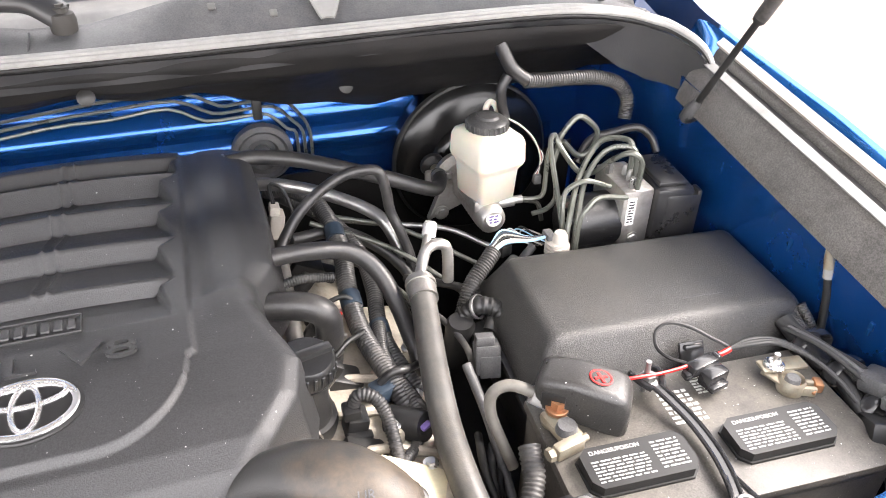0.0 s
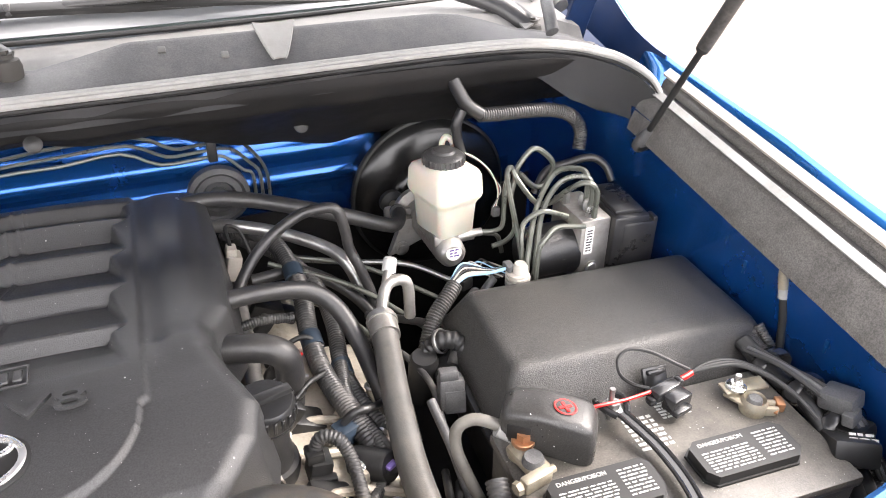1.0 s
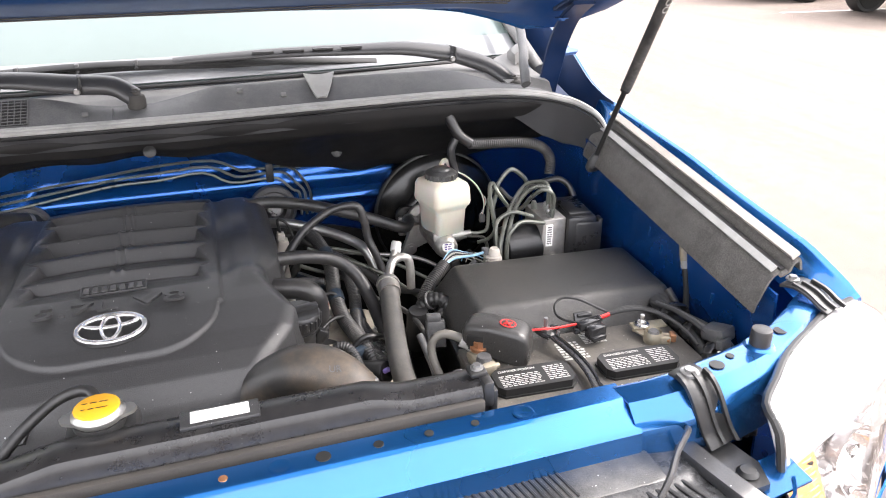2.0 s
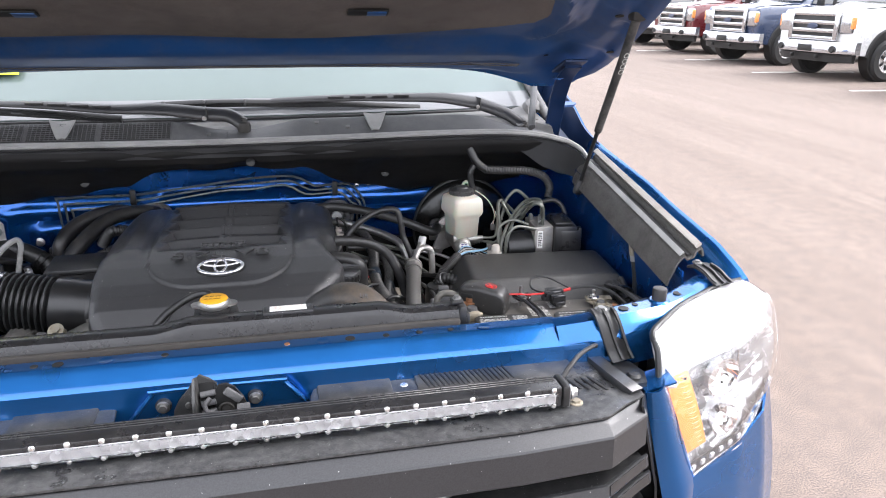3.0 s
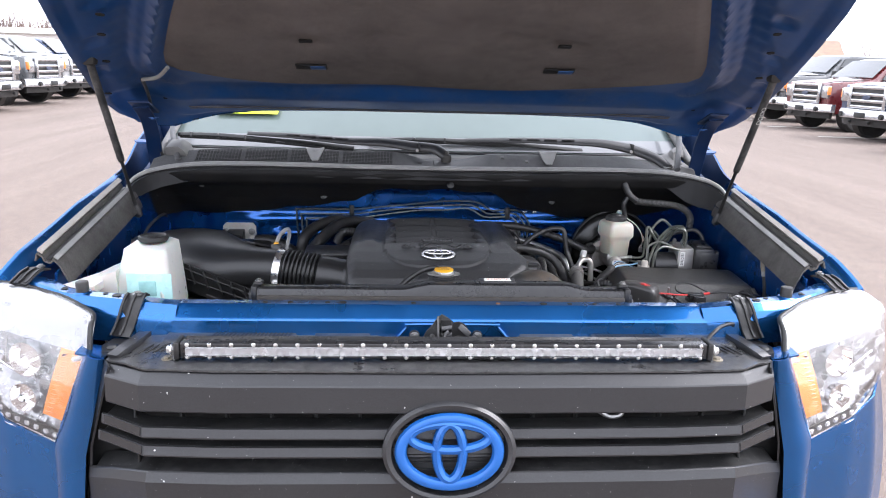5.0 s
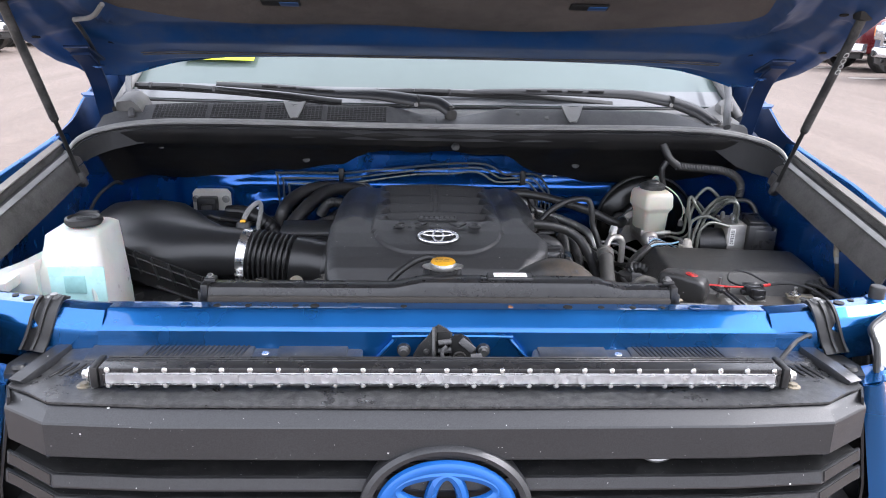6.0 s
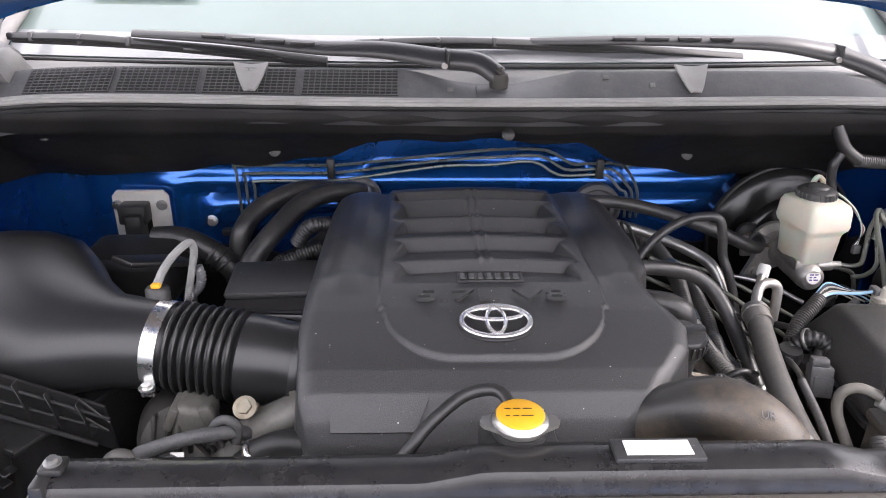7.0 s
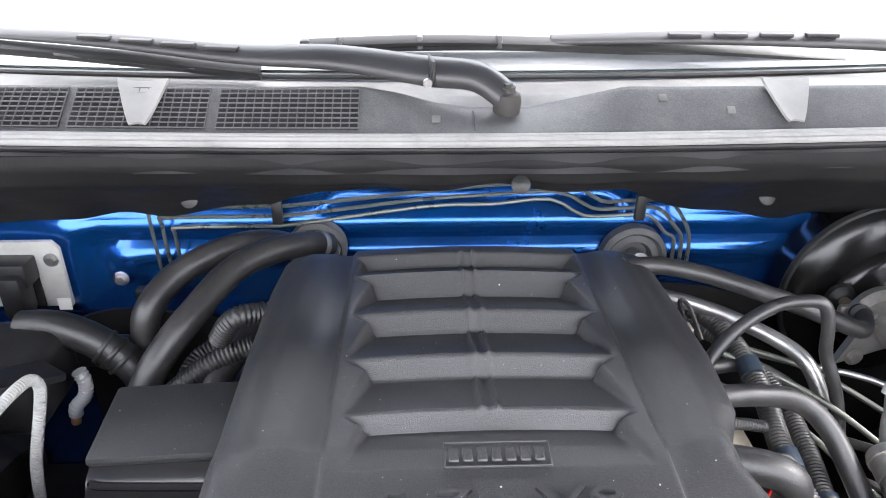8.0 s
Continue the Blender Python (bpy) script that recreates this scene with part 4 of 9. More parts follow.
# air intake grids: dark openings with fine bars
def cowl_at(x, d):
    y0, z0 = cowl_line(x)
    return Vector((x, y0 + d, z0 + lerp(d, [(0, 0.0), (0.006, 0.006), (0.061, cowl_lip(x) - 0.002)])))


for a, b in ((-0.745, -0.604), (-0.592, -0.458), (-0.448, -0.298), (-0.286, -0.128)):
    grid = part("intake_opening", sheet(lambda u, v: cowl_at(a + (b - a) * u, 0.010 + 0.049 * v) + Vector((0, -0.0005, 0.0015)), 8, 3, 0.001), BLACK, cowl)
    n = int((b - a) / 0.0098)
    lift = Vector((0, -0.001, 0.0032))
    bars = join(*[rod(cowl_at(a + (b - a) * k / n, 0.010) + lift, cowl_at(a + (b - a) * k / n, 0.059) + lift, 0.0009, 4) for k in range(n + 1)])
    bars = join(bars, *[rod(cowl_at(a, 0.010 + 0.0061 * k) + lift, cowl_at(b, 0.010 + 0.0061 * k) + lift, 0.0009, 4) for k in range(9)])
    tagged(part("intake_mesh", bars, GREYPL, cowl), kind="stuff")
for x, d in ((0.225, 0.047), (0.302, 0.030), (-0.04, 0.030)):
    c = cowl_at(x, d)
    part("cowl_dimple", box(c.x, c.y, c.z + 0.002, 0.010, 0.010, 0.003, 0.001, rx=36), SHELF, cowl, "pale scuff in the cowl")
c = cowl_at(0.004, 0.030)
part("cowl_rib", box(c.x, c.y, c.z + 0.001, 0.003, 0.040, 0.004, 0.001, rx=20), GREYPL, cowl)

# front seal bead and the hanging rubber sheet
seal_x = (0.909, 0.905, 0.895, 0.875, 0.855, 0.82, 0.76, 0.68, 0.55, 0.4, 0.2, 0)
seal_pts = [(x, *cowl_line(x)) for x in [-q for q in seal_x] + list(seal_x[-2::-1])]
for dy, dz, r_, mm in ((-0.002, 0.0045, 0.0046, SEAL), (-0.0075, 0.0035, 0.0044, SEAL), (-0.0125, 0.0002, 0.0042, SEAL), (-0.0145, -0.006, 0.0032, BLACK)):
    part("edge_seal", tube([(x, y + dy, z + dz) for x, y, z in seal_pts], r_, 8, 5), mm, cowl, "pale scuffed ridge of the edge seal")


def flap_low(x):
    """Lower edge of the hanging sheet."""
    return lerp(x, [(-0.92, 1.190), (-0.8, 1.180), (-0.6, 1.192), (-0.5, 1.208), (-0.37, 1.230), (-0.255, 1.243), (-0.215, 1.275), (-0.18, 1.294), (-0.1, 1.300), (0, 1.298), (0.19, 1.292), (0.225, 1.270), (0.255, 1.245), (0.30, 1.226), (0.36, 1.208), (0.5, 1.182), (0.62, 1.175), (0.74, 1.195), (0.84, 1.235), (0.9, 1.255)])


def flap(u, v):
    x = -0.9 + 1.8 * u
    y0, z0 = cowl_line(x)
    z1 = flap_low(x)
    z = z0 - 0.014 + (z1 - z0 + 0.014) * v
    y = lerp(z, [(1.17, 1.125), (1.20, 1.08), (1.222, 1.05), (1.252, 1.014), (1.304, 0.942), (1.32, 0.912), (1.345, 0.897), (1.38, 0.899)]) + min(0.0, y0 - 0.905)
    return (x, min(y, 1.134) + 0.006 * math.sin(x * 23 + 1) * v * v + 0.003 * math.sin(x * 51) * v, z + 0.003 * math.sin(x * 37) * v)


part("rubber_sheet", sheet(flap, 150, 30, 0.004), FLAP, cowl, "dirty black rubber sheet under the cowl")


def strip(u, v):
    x = -0.905 + 1.81 * u
    y0, z0 = cowl_line(x)
    d = lerp(x, [(-0.9, 0.05), (-0.5, 0.024), (0.2, 0.026), (0.45, 0.024), (0.55, 0.026), (0.62, 0.030), (0.70, 0.026), (0.76, 0.038), (0.82, 0.072), (0.86, 0.080), (0.905, 0.062)])
    z = z0 - 0.009 - d * v
    return (x, y0 - 0.0145 + 0.004 * v + 0.002 * math.sin(40 * x) * v, z)


part("seal_skirt", sheet(strip, 150, 10, 0.004), mat("stained_seal_skirt", (0.014, 0.0145, 0.016), 0.45, 0, 0.3, 8, 0.3, 400, dirt=(0.045, 0.044, 0.043), dirt_amount=0.5, dirt_scale=22), cowl, "stained dark grey seal skirt")
for x, y, z in ((-0.730, 0.953, 1.304), (-0.353, 1.0, 1.262), (0.056, 0.905, 1.320), (0.406, 1.015, 1.252)):
    part("push_pin", lathe([(0, 0.004), (0.006, 0.003), (0.011, 0.0), (0.011, -0.003), (0, -0.003)], 16, pose(x, y - 0.006, z, 60)), BLACK, cowl)


film = part("clear_film", prism([(0.0, 0.0), (0.068, -0.062), (0.078, -0.012)], 0.0, 0.0008, 0.0, 1, pose(0.815, 0.872, 1.275, 90, 0, -14)), FILM, cowl, "creased clear plastic film")
film.visible_shadow = False


# two added black sheets stand for the deep shade low on the blue firewall
part("firewall_insulation", sheet(lambda u, v: (-0.60 + 1.1 * u, 1.112 + 0.004 * math.sin(u * 40), 0.62 + (0.385 + 0.02 * math.sin(u * 17)) * v), 40, 10, 0.006), FLAP, truck, "added black sheet standing for shade low on the firewall")
part("firewall_insulation", sheet(lambda u, v: (0.27 + 0.60 * u, 1.108 + 0.004 * math.sin(u * 31), 0.62 + (0.425 + 0.015 * math.sin(u * 13)) * v), 30, 10, 0.006), FLAP, truck, "added black sheet standing for shade below the booster")


def pane(u, v):
    x = -0.89 + 1.78 * u
    bow = 0.10 * (2 * u - 1) ** 2
    return (x * (1 - 0.12 * v), 1.065 + bow + 0.95 * v, 1.402 + 0.60 * v - 0.006 * (2 * u - 1) ** 2)


windscreen = part("windscreen", sheet(pane, 40, 20, 0.005), SCREEN, truck, "windscreen mirroring a white sky")
windscreen.visible_shadow = False
sticker = part("window_sheet", sheet(lambda u, v: Vector(pane(0.066 + 0.1275 * u, 0.155 + 0.10 * v)) + Vector((0, -0.006, 0.012)), 8, 4, 0.0006), NEON, truck, "neon yellow sheet on the windscreen")
part("frit_band", sheet(lambda u, v: Vector(pane(0.005 + 0.99 * u, 0.004 + 0.062 * v)) + Vector((0, -0.002, 0.0032)), 40, 3, 0.0005), mat("fired_black_glass_edge", (0.16, 0.165, 0.17), 0.08, 0, 0.1, 8, rvar=0.03), truck, "grey reflecting band along the glass edge")
part("dashboard", loft([[Vector((x, y, z)) for y, z in ((1.18, 1.36), (1.35, 1.40), (1.75, 1.42), (1.9, 1.3), (1.9, 1.0), (1.18, 1.0))] for x in (-0.8, -0.4, 0, 0.4, 0.8)]), INTERIOR, truck)
# cab, doors and bed, seen only from outside the walk
part("cab", loft([[Vector((s_ * w, y, z)) for s_ in (1, -1) for w, z in (((0.99, 0.55), (1.0, 1.0), (0.98, 1.35), (0.74, zt)) if s_ > 0 else ((0.74, zt), (0.98, 1.35), (1.0, 1.0), (0.99, 0.55)))] for y, zt in ((1.42, 1.36), (1.55, 1.45), (2.06, 1.9), (2.4, 1.95), (3.4, 1.93), (3.62, 1.85))]), BLUE, truck, smooth=30)
part("cargo_bed", loft([[Vector((x, y, z)) for x, z in ((-0.98, 0.6), (-1.0, 1.3), (-0.9, 1.3), (-0.88, 0.8), (0.88, 0.8), (0.9, 1.3), (1.0, 1.3), (0.98, 0.6))] for y in (3.66, 5.4)]), BLUE, truck)
for s in (1, -1):
    part("side_window", box(s * 0.875, 2.7, 1.62, 0.01, 1.5, 0.36, 0.004, ry=s * -22), BLACK, truck)
    part("mirror", box(s * 1.17, 1.95, 1.50, 0.15, 0.10, 0.20, 0.035, 4), CARCHROME, truck, "chrome door mirror")
    part("mirror_arm", box(s * 1.05, 1.95, 1.44, 0.14, 0.05, 0.05, 0.015), BLACK, truck)
    part("pillar", tube([(s * 0.893, 1.12, 1.395), (s * 0.893, 1.17, 1.420), (s * 0.80, 2.1, 1.95)], 0.014, 10, 6), SHELF, truck, "grey screen pillar trim")
    part("pillar_seal", tube([(s * 0.798, 0.940, 1.376), (s * 0.806, 0.965, 1.392), (s * 0.822, 1.01, 1.412), (s * 0.846, 1.07, 1.437), (s * 0.868, 1.15, 1.475), (s * 0.865, 1.25, 1.525)], 0.011, 10, 8, squash=0.7), GREYPL, truck, "grey weathered pillar seal")
    part("pillar_shroud", loft([[Vector((s * x, y + dy, z + dz)) for dy, dz in ((-0.022, -0.016), (-0.016, 0.006), (0.012, 0.014), (0.03, 0.004), (0.02, -0.02))] for x, y, z in ((0.830, 1.09, 1.408), (0.846, 1.10, 1.415), (0.862, 1.108, 1.418), (0.874, 1.115, 1.414))]), SHELF if s > 0 else GREYPL, truck, "dusty grey pillar end cap", 60)
    if s > 0:
        part("screen_corner", sheet(lambda u, v: (s * (0.775 + 0.075 * u), 0.985 + 0.12 * v + 0.05 * u, 1.372 + 0.024 * v + 0.012 * u), 8, 8, 0.003 * s), SHELF, truck, "pale dusty corner panel below the windscreen")
    # hinge-side panel in the shade-darkened blue
    part("cowl_side", sheet(lambda u, v: (s * (0.868 + 0.066 * u), 0.875 + 0.30 * v + 0.01 * u, 1.300 + 0.075 * v - 0.012 * math.sin(u * 3.1)), 10, 16, 0.003 * s), BLUE_SHADED, truck, "dusty blue inner panel under the hinge, darkened as shade")
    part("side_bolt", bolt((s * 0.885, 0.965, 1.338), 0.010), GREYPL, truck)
    # added sheets in shade-darkened blue, covering the bright wing and cab behind
    part("fender_flank", sheet(lambda u, v: (s * (crest(0.86 + 0.52 * u)[0] - 0.006 - 0.03 * v), 0.86 + 0.52 * u, crest(0.86 + 0.52 * u)[1] + 0.006 - 0.16 * v), 20, 6, 0.003 * s), BLUE_SHADED, truck, "blue flank inside the wing, darkened as shade")
    part("pillar_foot", sheet(lambda u, v: (s * (0.845 + 0.115 * u), 1.26 + 0.02 * u, 1.20 + (0.225 + 0.05 * u) * v), 8, 8, 0.004 * s), BLUE_SHADED, truck, "added panel at the screen pillar's foot, darkened as shade")
    for y in (0.98, 4.6):
        wheel = part("wheel", lathe([(0.2, -0.02), (0.20, -0.12), (0.36, -0.13), (0.395, -0.09), (0.40, 0.0), (0.395, 0.09), (0.36, 0.13), (0.22, 0.12), (0.2, 0.0)], 40, pose(s * 0.88, y, 0.4, 0, 90, 0)), TYRE, truck)
        part("rim", lathe([(0.02, 0.1), (0.06, 0.1), (0.19, 0.06), (0.21, 0.125), (0.22, 0.12), (0.21, 0.05)], 40, pose(s * 0.88, y, 0.4, 0, s * 90, 0)), SILVER, wheel)

# firewall
def wall(u, v):
    x = -0.9 + 1.8 * u
    z = 0.62 + 0.76 * v
    y = 1.155 + 0.05 * max(0, 0.95 - z)
    y -= 0.012 * bump01(z, 1.135, 1.16, 0.03) * bump01(x, -0.62, 0.6, 0.1)
    y -= 0.016 * bump01(z, 1.085, 1.115, 0.025) * bump01(x, -0.52, 0.6, 0.12)
    y += 0.02 * bump01(z, 1.175, 1.26, 0.03) * bump01(x, -0.2, 0.25, 0.05)
    y -= 0.018 * bump01(x, -0.76, -0.57, 0.04) * bump01(z, 1.0, 1.195, 0.03)
    y -= 0.014 * math.exp(-((x + 0.52) ** 2 + (z - 1.076) ** 2) / 0.0009)
    return (x, y, z)


firewall = part("firewall", sheet(wall, 180, 80, 0.004), BLUE_INNER, truck, "glossy blue pressed firewall")
for x in (-0.46, -0.425, -0.39):
    part("slot", box(x, 1.142, 1.187, 0.018, 0.004, 0.006, 0.002), SILVER, firewall)
for x in (0.34, 0.375):
    part("slot", box(x, 1.142, 1.188, 0.014, 0.004, 0.008, 0.002), SILVER, firewall)
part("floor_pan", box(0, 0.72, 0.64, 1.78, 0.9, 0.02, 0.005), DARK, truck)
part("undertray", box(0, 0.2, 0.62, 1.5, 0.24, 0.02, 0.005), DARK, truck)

# ---- bonnet, propped open ----
SLOPE = 0.385


def hood_at(x, d, drop=0.0):
    """A place on the bonnet's underside: x across, d metres forward of its rear edge."""
    half = lerp(d, [(0, 0.92), (0.15, 0.955), (0.3, 0.94), (0.6, 0.885), (0.9, 0.815), (1.02, 0.785)])
    f = min(1.0, abs(x) / half)
    rear = 0.012 * (1 - (x / 0.92) ** 2) * max(0, 1 - d / 0.3)
    z = 1.541 + SLOPE * d + rear - 0.05 * max(0, f - 0.72) ** 1.5 / 0.15 - 0.055 * max(0, (0.10 - d) / 0.10) ** 2 * f ** 2
    y = 1.016 - d + 0.0 + 0.02 * (1 - f * f)
    return Vector((x, y + drop * 0.36, z - drop))


def hood_half(d):
    return lerp(d, [(0, 0.82), (0.03, 0.915), (0.10, 0.962), (0.18, 0.965), (0.36, 0.938), (0.55, 0.900), (0.71, 0.862), (0.86, 0.822), (0.97, 0.785), (1.02, 0.70)])


def pad_half(d):
    return lerp(d, [(0.2, 0.69), (0.30, 0.728), (0.37, 0.728), (0.434, 0.711), (0.604, 0.641), (0.762, 0.572), (0.9, 0.51)])


def skin(u, v):
    d = 1.02 * v
    return hood_at((2 * u - 1) * hood_half(d), d, -0.035 * bump01(u, 0.015, 0.985, 0.03) * bump01(v, 0.015, 0.985, 0.03))


def inner(u, v):
    d = 0.004 + 1.012 * v
    x = (2 * u - 1) * (hood_half(d) - 0.004)
    a = abs(x)
    p = hood_at(x, d)
    w = a - pad_half(d)
    rib = 0.022 * bump01(w, 0.030, 0.046, 0.024) * bump01(d, 0.22, 0.94, 0.08)     # rounded bead beside the pad
    rib -= 0.010 * bump01(w, 0.082, 0.105, 0.014) * bump01(d, 0.20, 0.94, 0.05)    # channel outside it
    rib += 0.010 * bump01(a, hood_half(d) - 0.03, 2, 0.012) * bump01(d, 0.06, 0.97, 0.06)     # folded rim
    rib += 0.006 * bump01(w, 0.130, 2, 0.006) * bump01(d, 0.24, 0.9, 0.04)      # flat side flange
    rib -= 0.007 * sum(bump01(d, c - 0.022, c + 0.022, 0.012) for c in (0.40, 0.56, 0.74)) * bump01(w, 0.15, 0.19, 0.012)
    rib += 0.034 * bump01(d, 0.035, 0.185, 0.05) * bump01(a, -1, 0.80, 0.12)      # rear beam
    return p + Vector((0, 0.36, -1)) * rib


bonnet = part("bonnet", sheet(skin, 60, 50, 0.003), BLUE, truck, "blue bonnet standing open", smooth=60)
part("inner_panel", sheet(inner, 150, 120, 0.003), BLUE_DUSTY, bonnet, "dusty blue pressed inner panel", smooth=60)


def pad(u, v):
    x = (2 * u - 1)
    start = 0.232 + 0.115 * abs(x) ** 4
    d = start + (0.90 - start) * v
    x *= pad_half(d)
    edge = min(bump01(u, 0.010, 0.990, 0.02), bump01(v, 0.012, 0.99, 0.03))
    puff = 0.014 * edge + 0.005 * math.sin(x * 9) * math.sin(d * 8) * edge
    puff -= 0.010 * sum(math.exp(-(((x - cx) / wx) ** 2 + ((d - cd) / 0.03) ** 2)) for cx, cd, wx in ((-0.34, 0.38, 0.07), (0.33, 0.39, 0.07), (-0.158, 0.58, 0.03), (0.16, 0.58, 0.03), (-0.34, 0.54, 0.05), (0.31, 0.545, 0.05)))
    return hood_at(x, d) + Vector((0, 0.36, -1)) * (0.002 + puff)


insulation = part("insulation_pad", sheet(pad, 110, 90, 0.003), PAD, bonnet, "dark brown fibre insulation pad")
for cx, cd in ((-0.345, 0.376), (0.326, 0.388)):
    c = hood_at(cx, cd, 0.012)
    part("pad_slot", box(c.x, c.y, c.z, 0.085, 0.030, 0.006, 0.003, rx=-21), VOID, insulation, "slot through the pad")
    part("slot_panel", box(c.x + 0.018, c.y, c.z - 0.002, 0.042, 0.024, 0.006, 0.003, rx=-21), BLUE_DUSTY, insulation, "blue panel seen through the slot")
for cx, cd in ((-0.339, 0.536), (0.304, 0.544)):
    c = hood_at(cx, cd, 0.012)
    part("pad_slot", box(c.x, c.y, c.z, 0.034, 0.014, 0.006, 0.003, rx=-21), VOID, insulation)
for o, r_ in ((0.062, 0.0016), (0.075, 0.0014)):
    part("bonnet_crease", tube([hood_at(x, o + 0.035 * (x / 0.75) ** 2, 0.0352) for x in (-0.75, -0.6, -0.4, -0.2, 0, 0.2, 0.4, 0.6, 0.75)], r_, 6, 3), RAIL, bonnet, "thin pale line along the bonnet crease")
for s in (1, -1):
    c = hood_at(s * 0.392, 0.005, 0.004)
    part("hood_clip", box(c.x, c.y, c.z, 0.03, 0.012, 0.008, 0.003), BLACK, bonnet)
    for d, a in ((0.150, 0.800), (0.272, 0.920), (0.612, 0.793), (0.704, 0.757), (0.47, 0.842)):
        c = hood_at(s * a, d, 0.014)
        part("drain_hole", lathe([(0, 0), (0.007, 0), (0.007, 0.002), (0, 0.002)], 16, pose(c.x, c.y, c.z - 0.003, -21) @ Matrix.Scale(1.4, 4, (1, 0, 0))), VOID, bonnet)
    # hinge and arm take the shade-darkened blue too
    hinge = part("hinge", box(s * 0.862, 0.86, 1.545, 0.06, 0.10, 0.008, 0.003, rx=-21), BLUE_SHADED, bonnet, "blue stamped bonnet hinge, darkened as shade")
    part("hinge_bolt", bolt((s * 0.85, 0.90, 1.512), 0.009, pose(0, 0, 0, 180, 0, 0)), BLUE_DUSTY, hinge)
    part("hinge_tab", prism([(-0.012, -0.02), (0.03, -0.014), (0.042, 0.0), (0.028, 0.012), (-0.012, 0.010)][::s], -0.003, 0.003, 0.0015, 2, pose(s * 0.905, 1.0, 1.428, 12, 0, 0 if s > 0 else 180) if s > 0 else pose(-0.905, 1.0, 1.428, 12, 0, 0) @ Matrix.Diagonal((-1, 1, 1, 1))), BLUE_DUSTY, hinge)
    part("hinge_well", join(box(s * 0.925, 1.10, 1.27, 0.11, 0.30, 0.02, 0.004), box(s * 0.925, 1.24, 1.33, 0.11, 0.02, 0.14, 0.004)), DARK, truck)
    part("hinge_arm", ribbon([(s * 0.885, 1.03, 1.28), (s * 0.885, 1.02, 1.34), (s * 0.884, 0.995, 1.40), (s * 0.875, 0.955, 1.455), (s * 0.868, 0.90, 1.510), (s * 0.865, 0.84, 1.545)], 0.046, 0.008, (1, 0, 0)), BLUE_SHADED, bonnet, "blue curved hinge arm, darkened as shade")
part("washer_hose", tube([hood_at(-0.72, 0.385, 0.022), hood_at(-0.76, 0.35, 0.030), hood_at(-0.805, 0.335, 0.024)], 0.0055, 8), SEAL, bonnet, "pale rubber washer hose")
part("washer_hose", tube([hood_at(-0.805, 0.335, 0.024), hood_at(-0.815, 0.28, 0.026), hood_at(-0.84, 0.18, 0.022), hood_at(-0.862, 0.10, 0.02), (-0.875, 0.96, 1.51), (-0.872, 0.99, 1.44), (-0.86, 1.0, 1.37)], 0.005, 8), RUBBER, bonnet)

# gas struts
for s in (1, -1):
    a, b = Vector((s * 0.876, 0.785, 1.238)), Vector((s * 0.880, 0.548, 1.673))
    st = thing("gas_strut", a, "black gas strut holding the bonnet open", "gas strut", "gas struts of the bonnet")
    m = a + (b - a) * 0.40
    part("rod", rod(a, m, 0.005, 12), BLACK, st, "slim black rod")
    part("cylinder", tube([m, m + (b - a) * 0.012, m + (b - a) * 0.02, b], 0.0098, 16, 1), mat("scuffed_strut_paint", (0.03, 0.03, 0.03), 0.45, 0.1, 0.3, 20, dirt=(0.25, 0.24, 0.22), dirt_amount=0.5, dirt_scale=25) if s > 0 else bpy.data.materials["scuffed_strut_paint"], st)
    part("collar", rod(m - (b - a) * 0.012, m + (b - a) * 0.004, 0.009, 14), BLACK, st)
    part("ball_end", join(lathe([(0, 0), (0.011, 0.002), (0.013, 0.012), (0.009, 0.02), (0, 0.022)], 16, pose(a.x + s * 0.012, a.y, a.z, 0, -s * 90, 0)), rod(a + Vector((s * 0.03, 0, 0)), a, 0.006)), BLACK, st)
    part("socket", moved(lathe([(0, 0.034), (0.006, 0.034), (0.008, 0.028), (0.011, 0.014), (0.011, -0.006), (0.008, -0.010), (0, -0.010)], 18), look(tuple(a), tuple(a - (b - a)))), GREYPL, st, "dusty grey ball socket")
    part("top_ball", box(b.x, b.y, b.z + 0.004, 0.034, 0.034, 0.026, 0.009), DARK, st, "ball socket on the bonnet")
    if s > 0:
        dirn = (b - a).normalized()
        for k in range(4):
            c = m + (b - a) * (0.34 + 0.028 * k) + Vector((0, -0.0090, -0.0052))
            part("pictogram", moved(ring(0.0055, 0.0055, 0.0016, 0.0006, 20), look(c, c + Vector((-0.1, 0.87, 0.5)))), INK, st)


ARM = mat("satin_wiper_paint", (0.030, 0.030, 0.031), 0.36, 0, 0.1, 9, 0.15, 400, rvar=0.05)


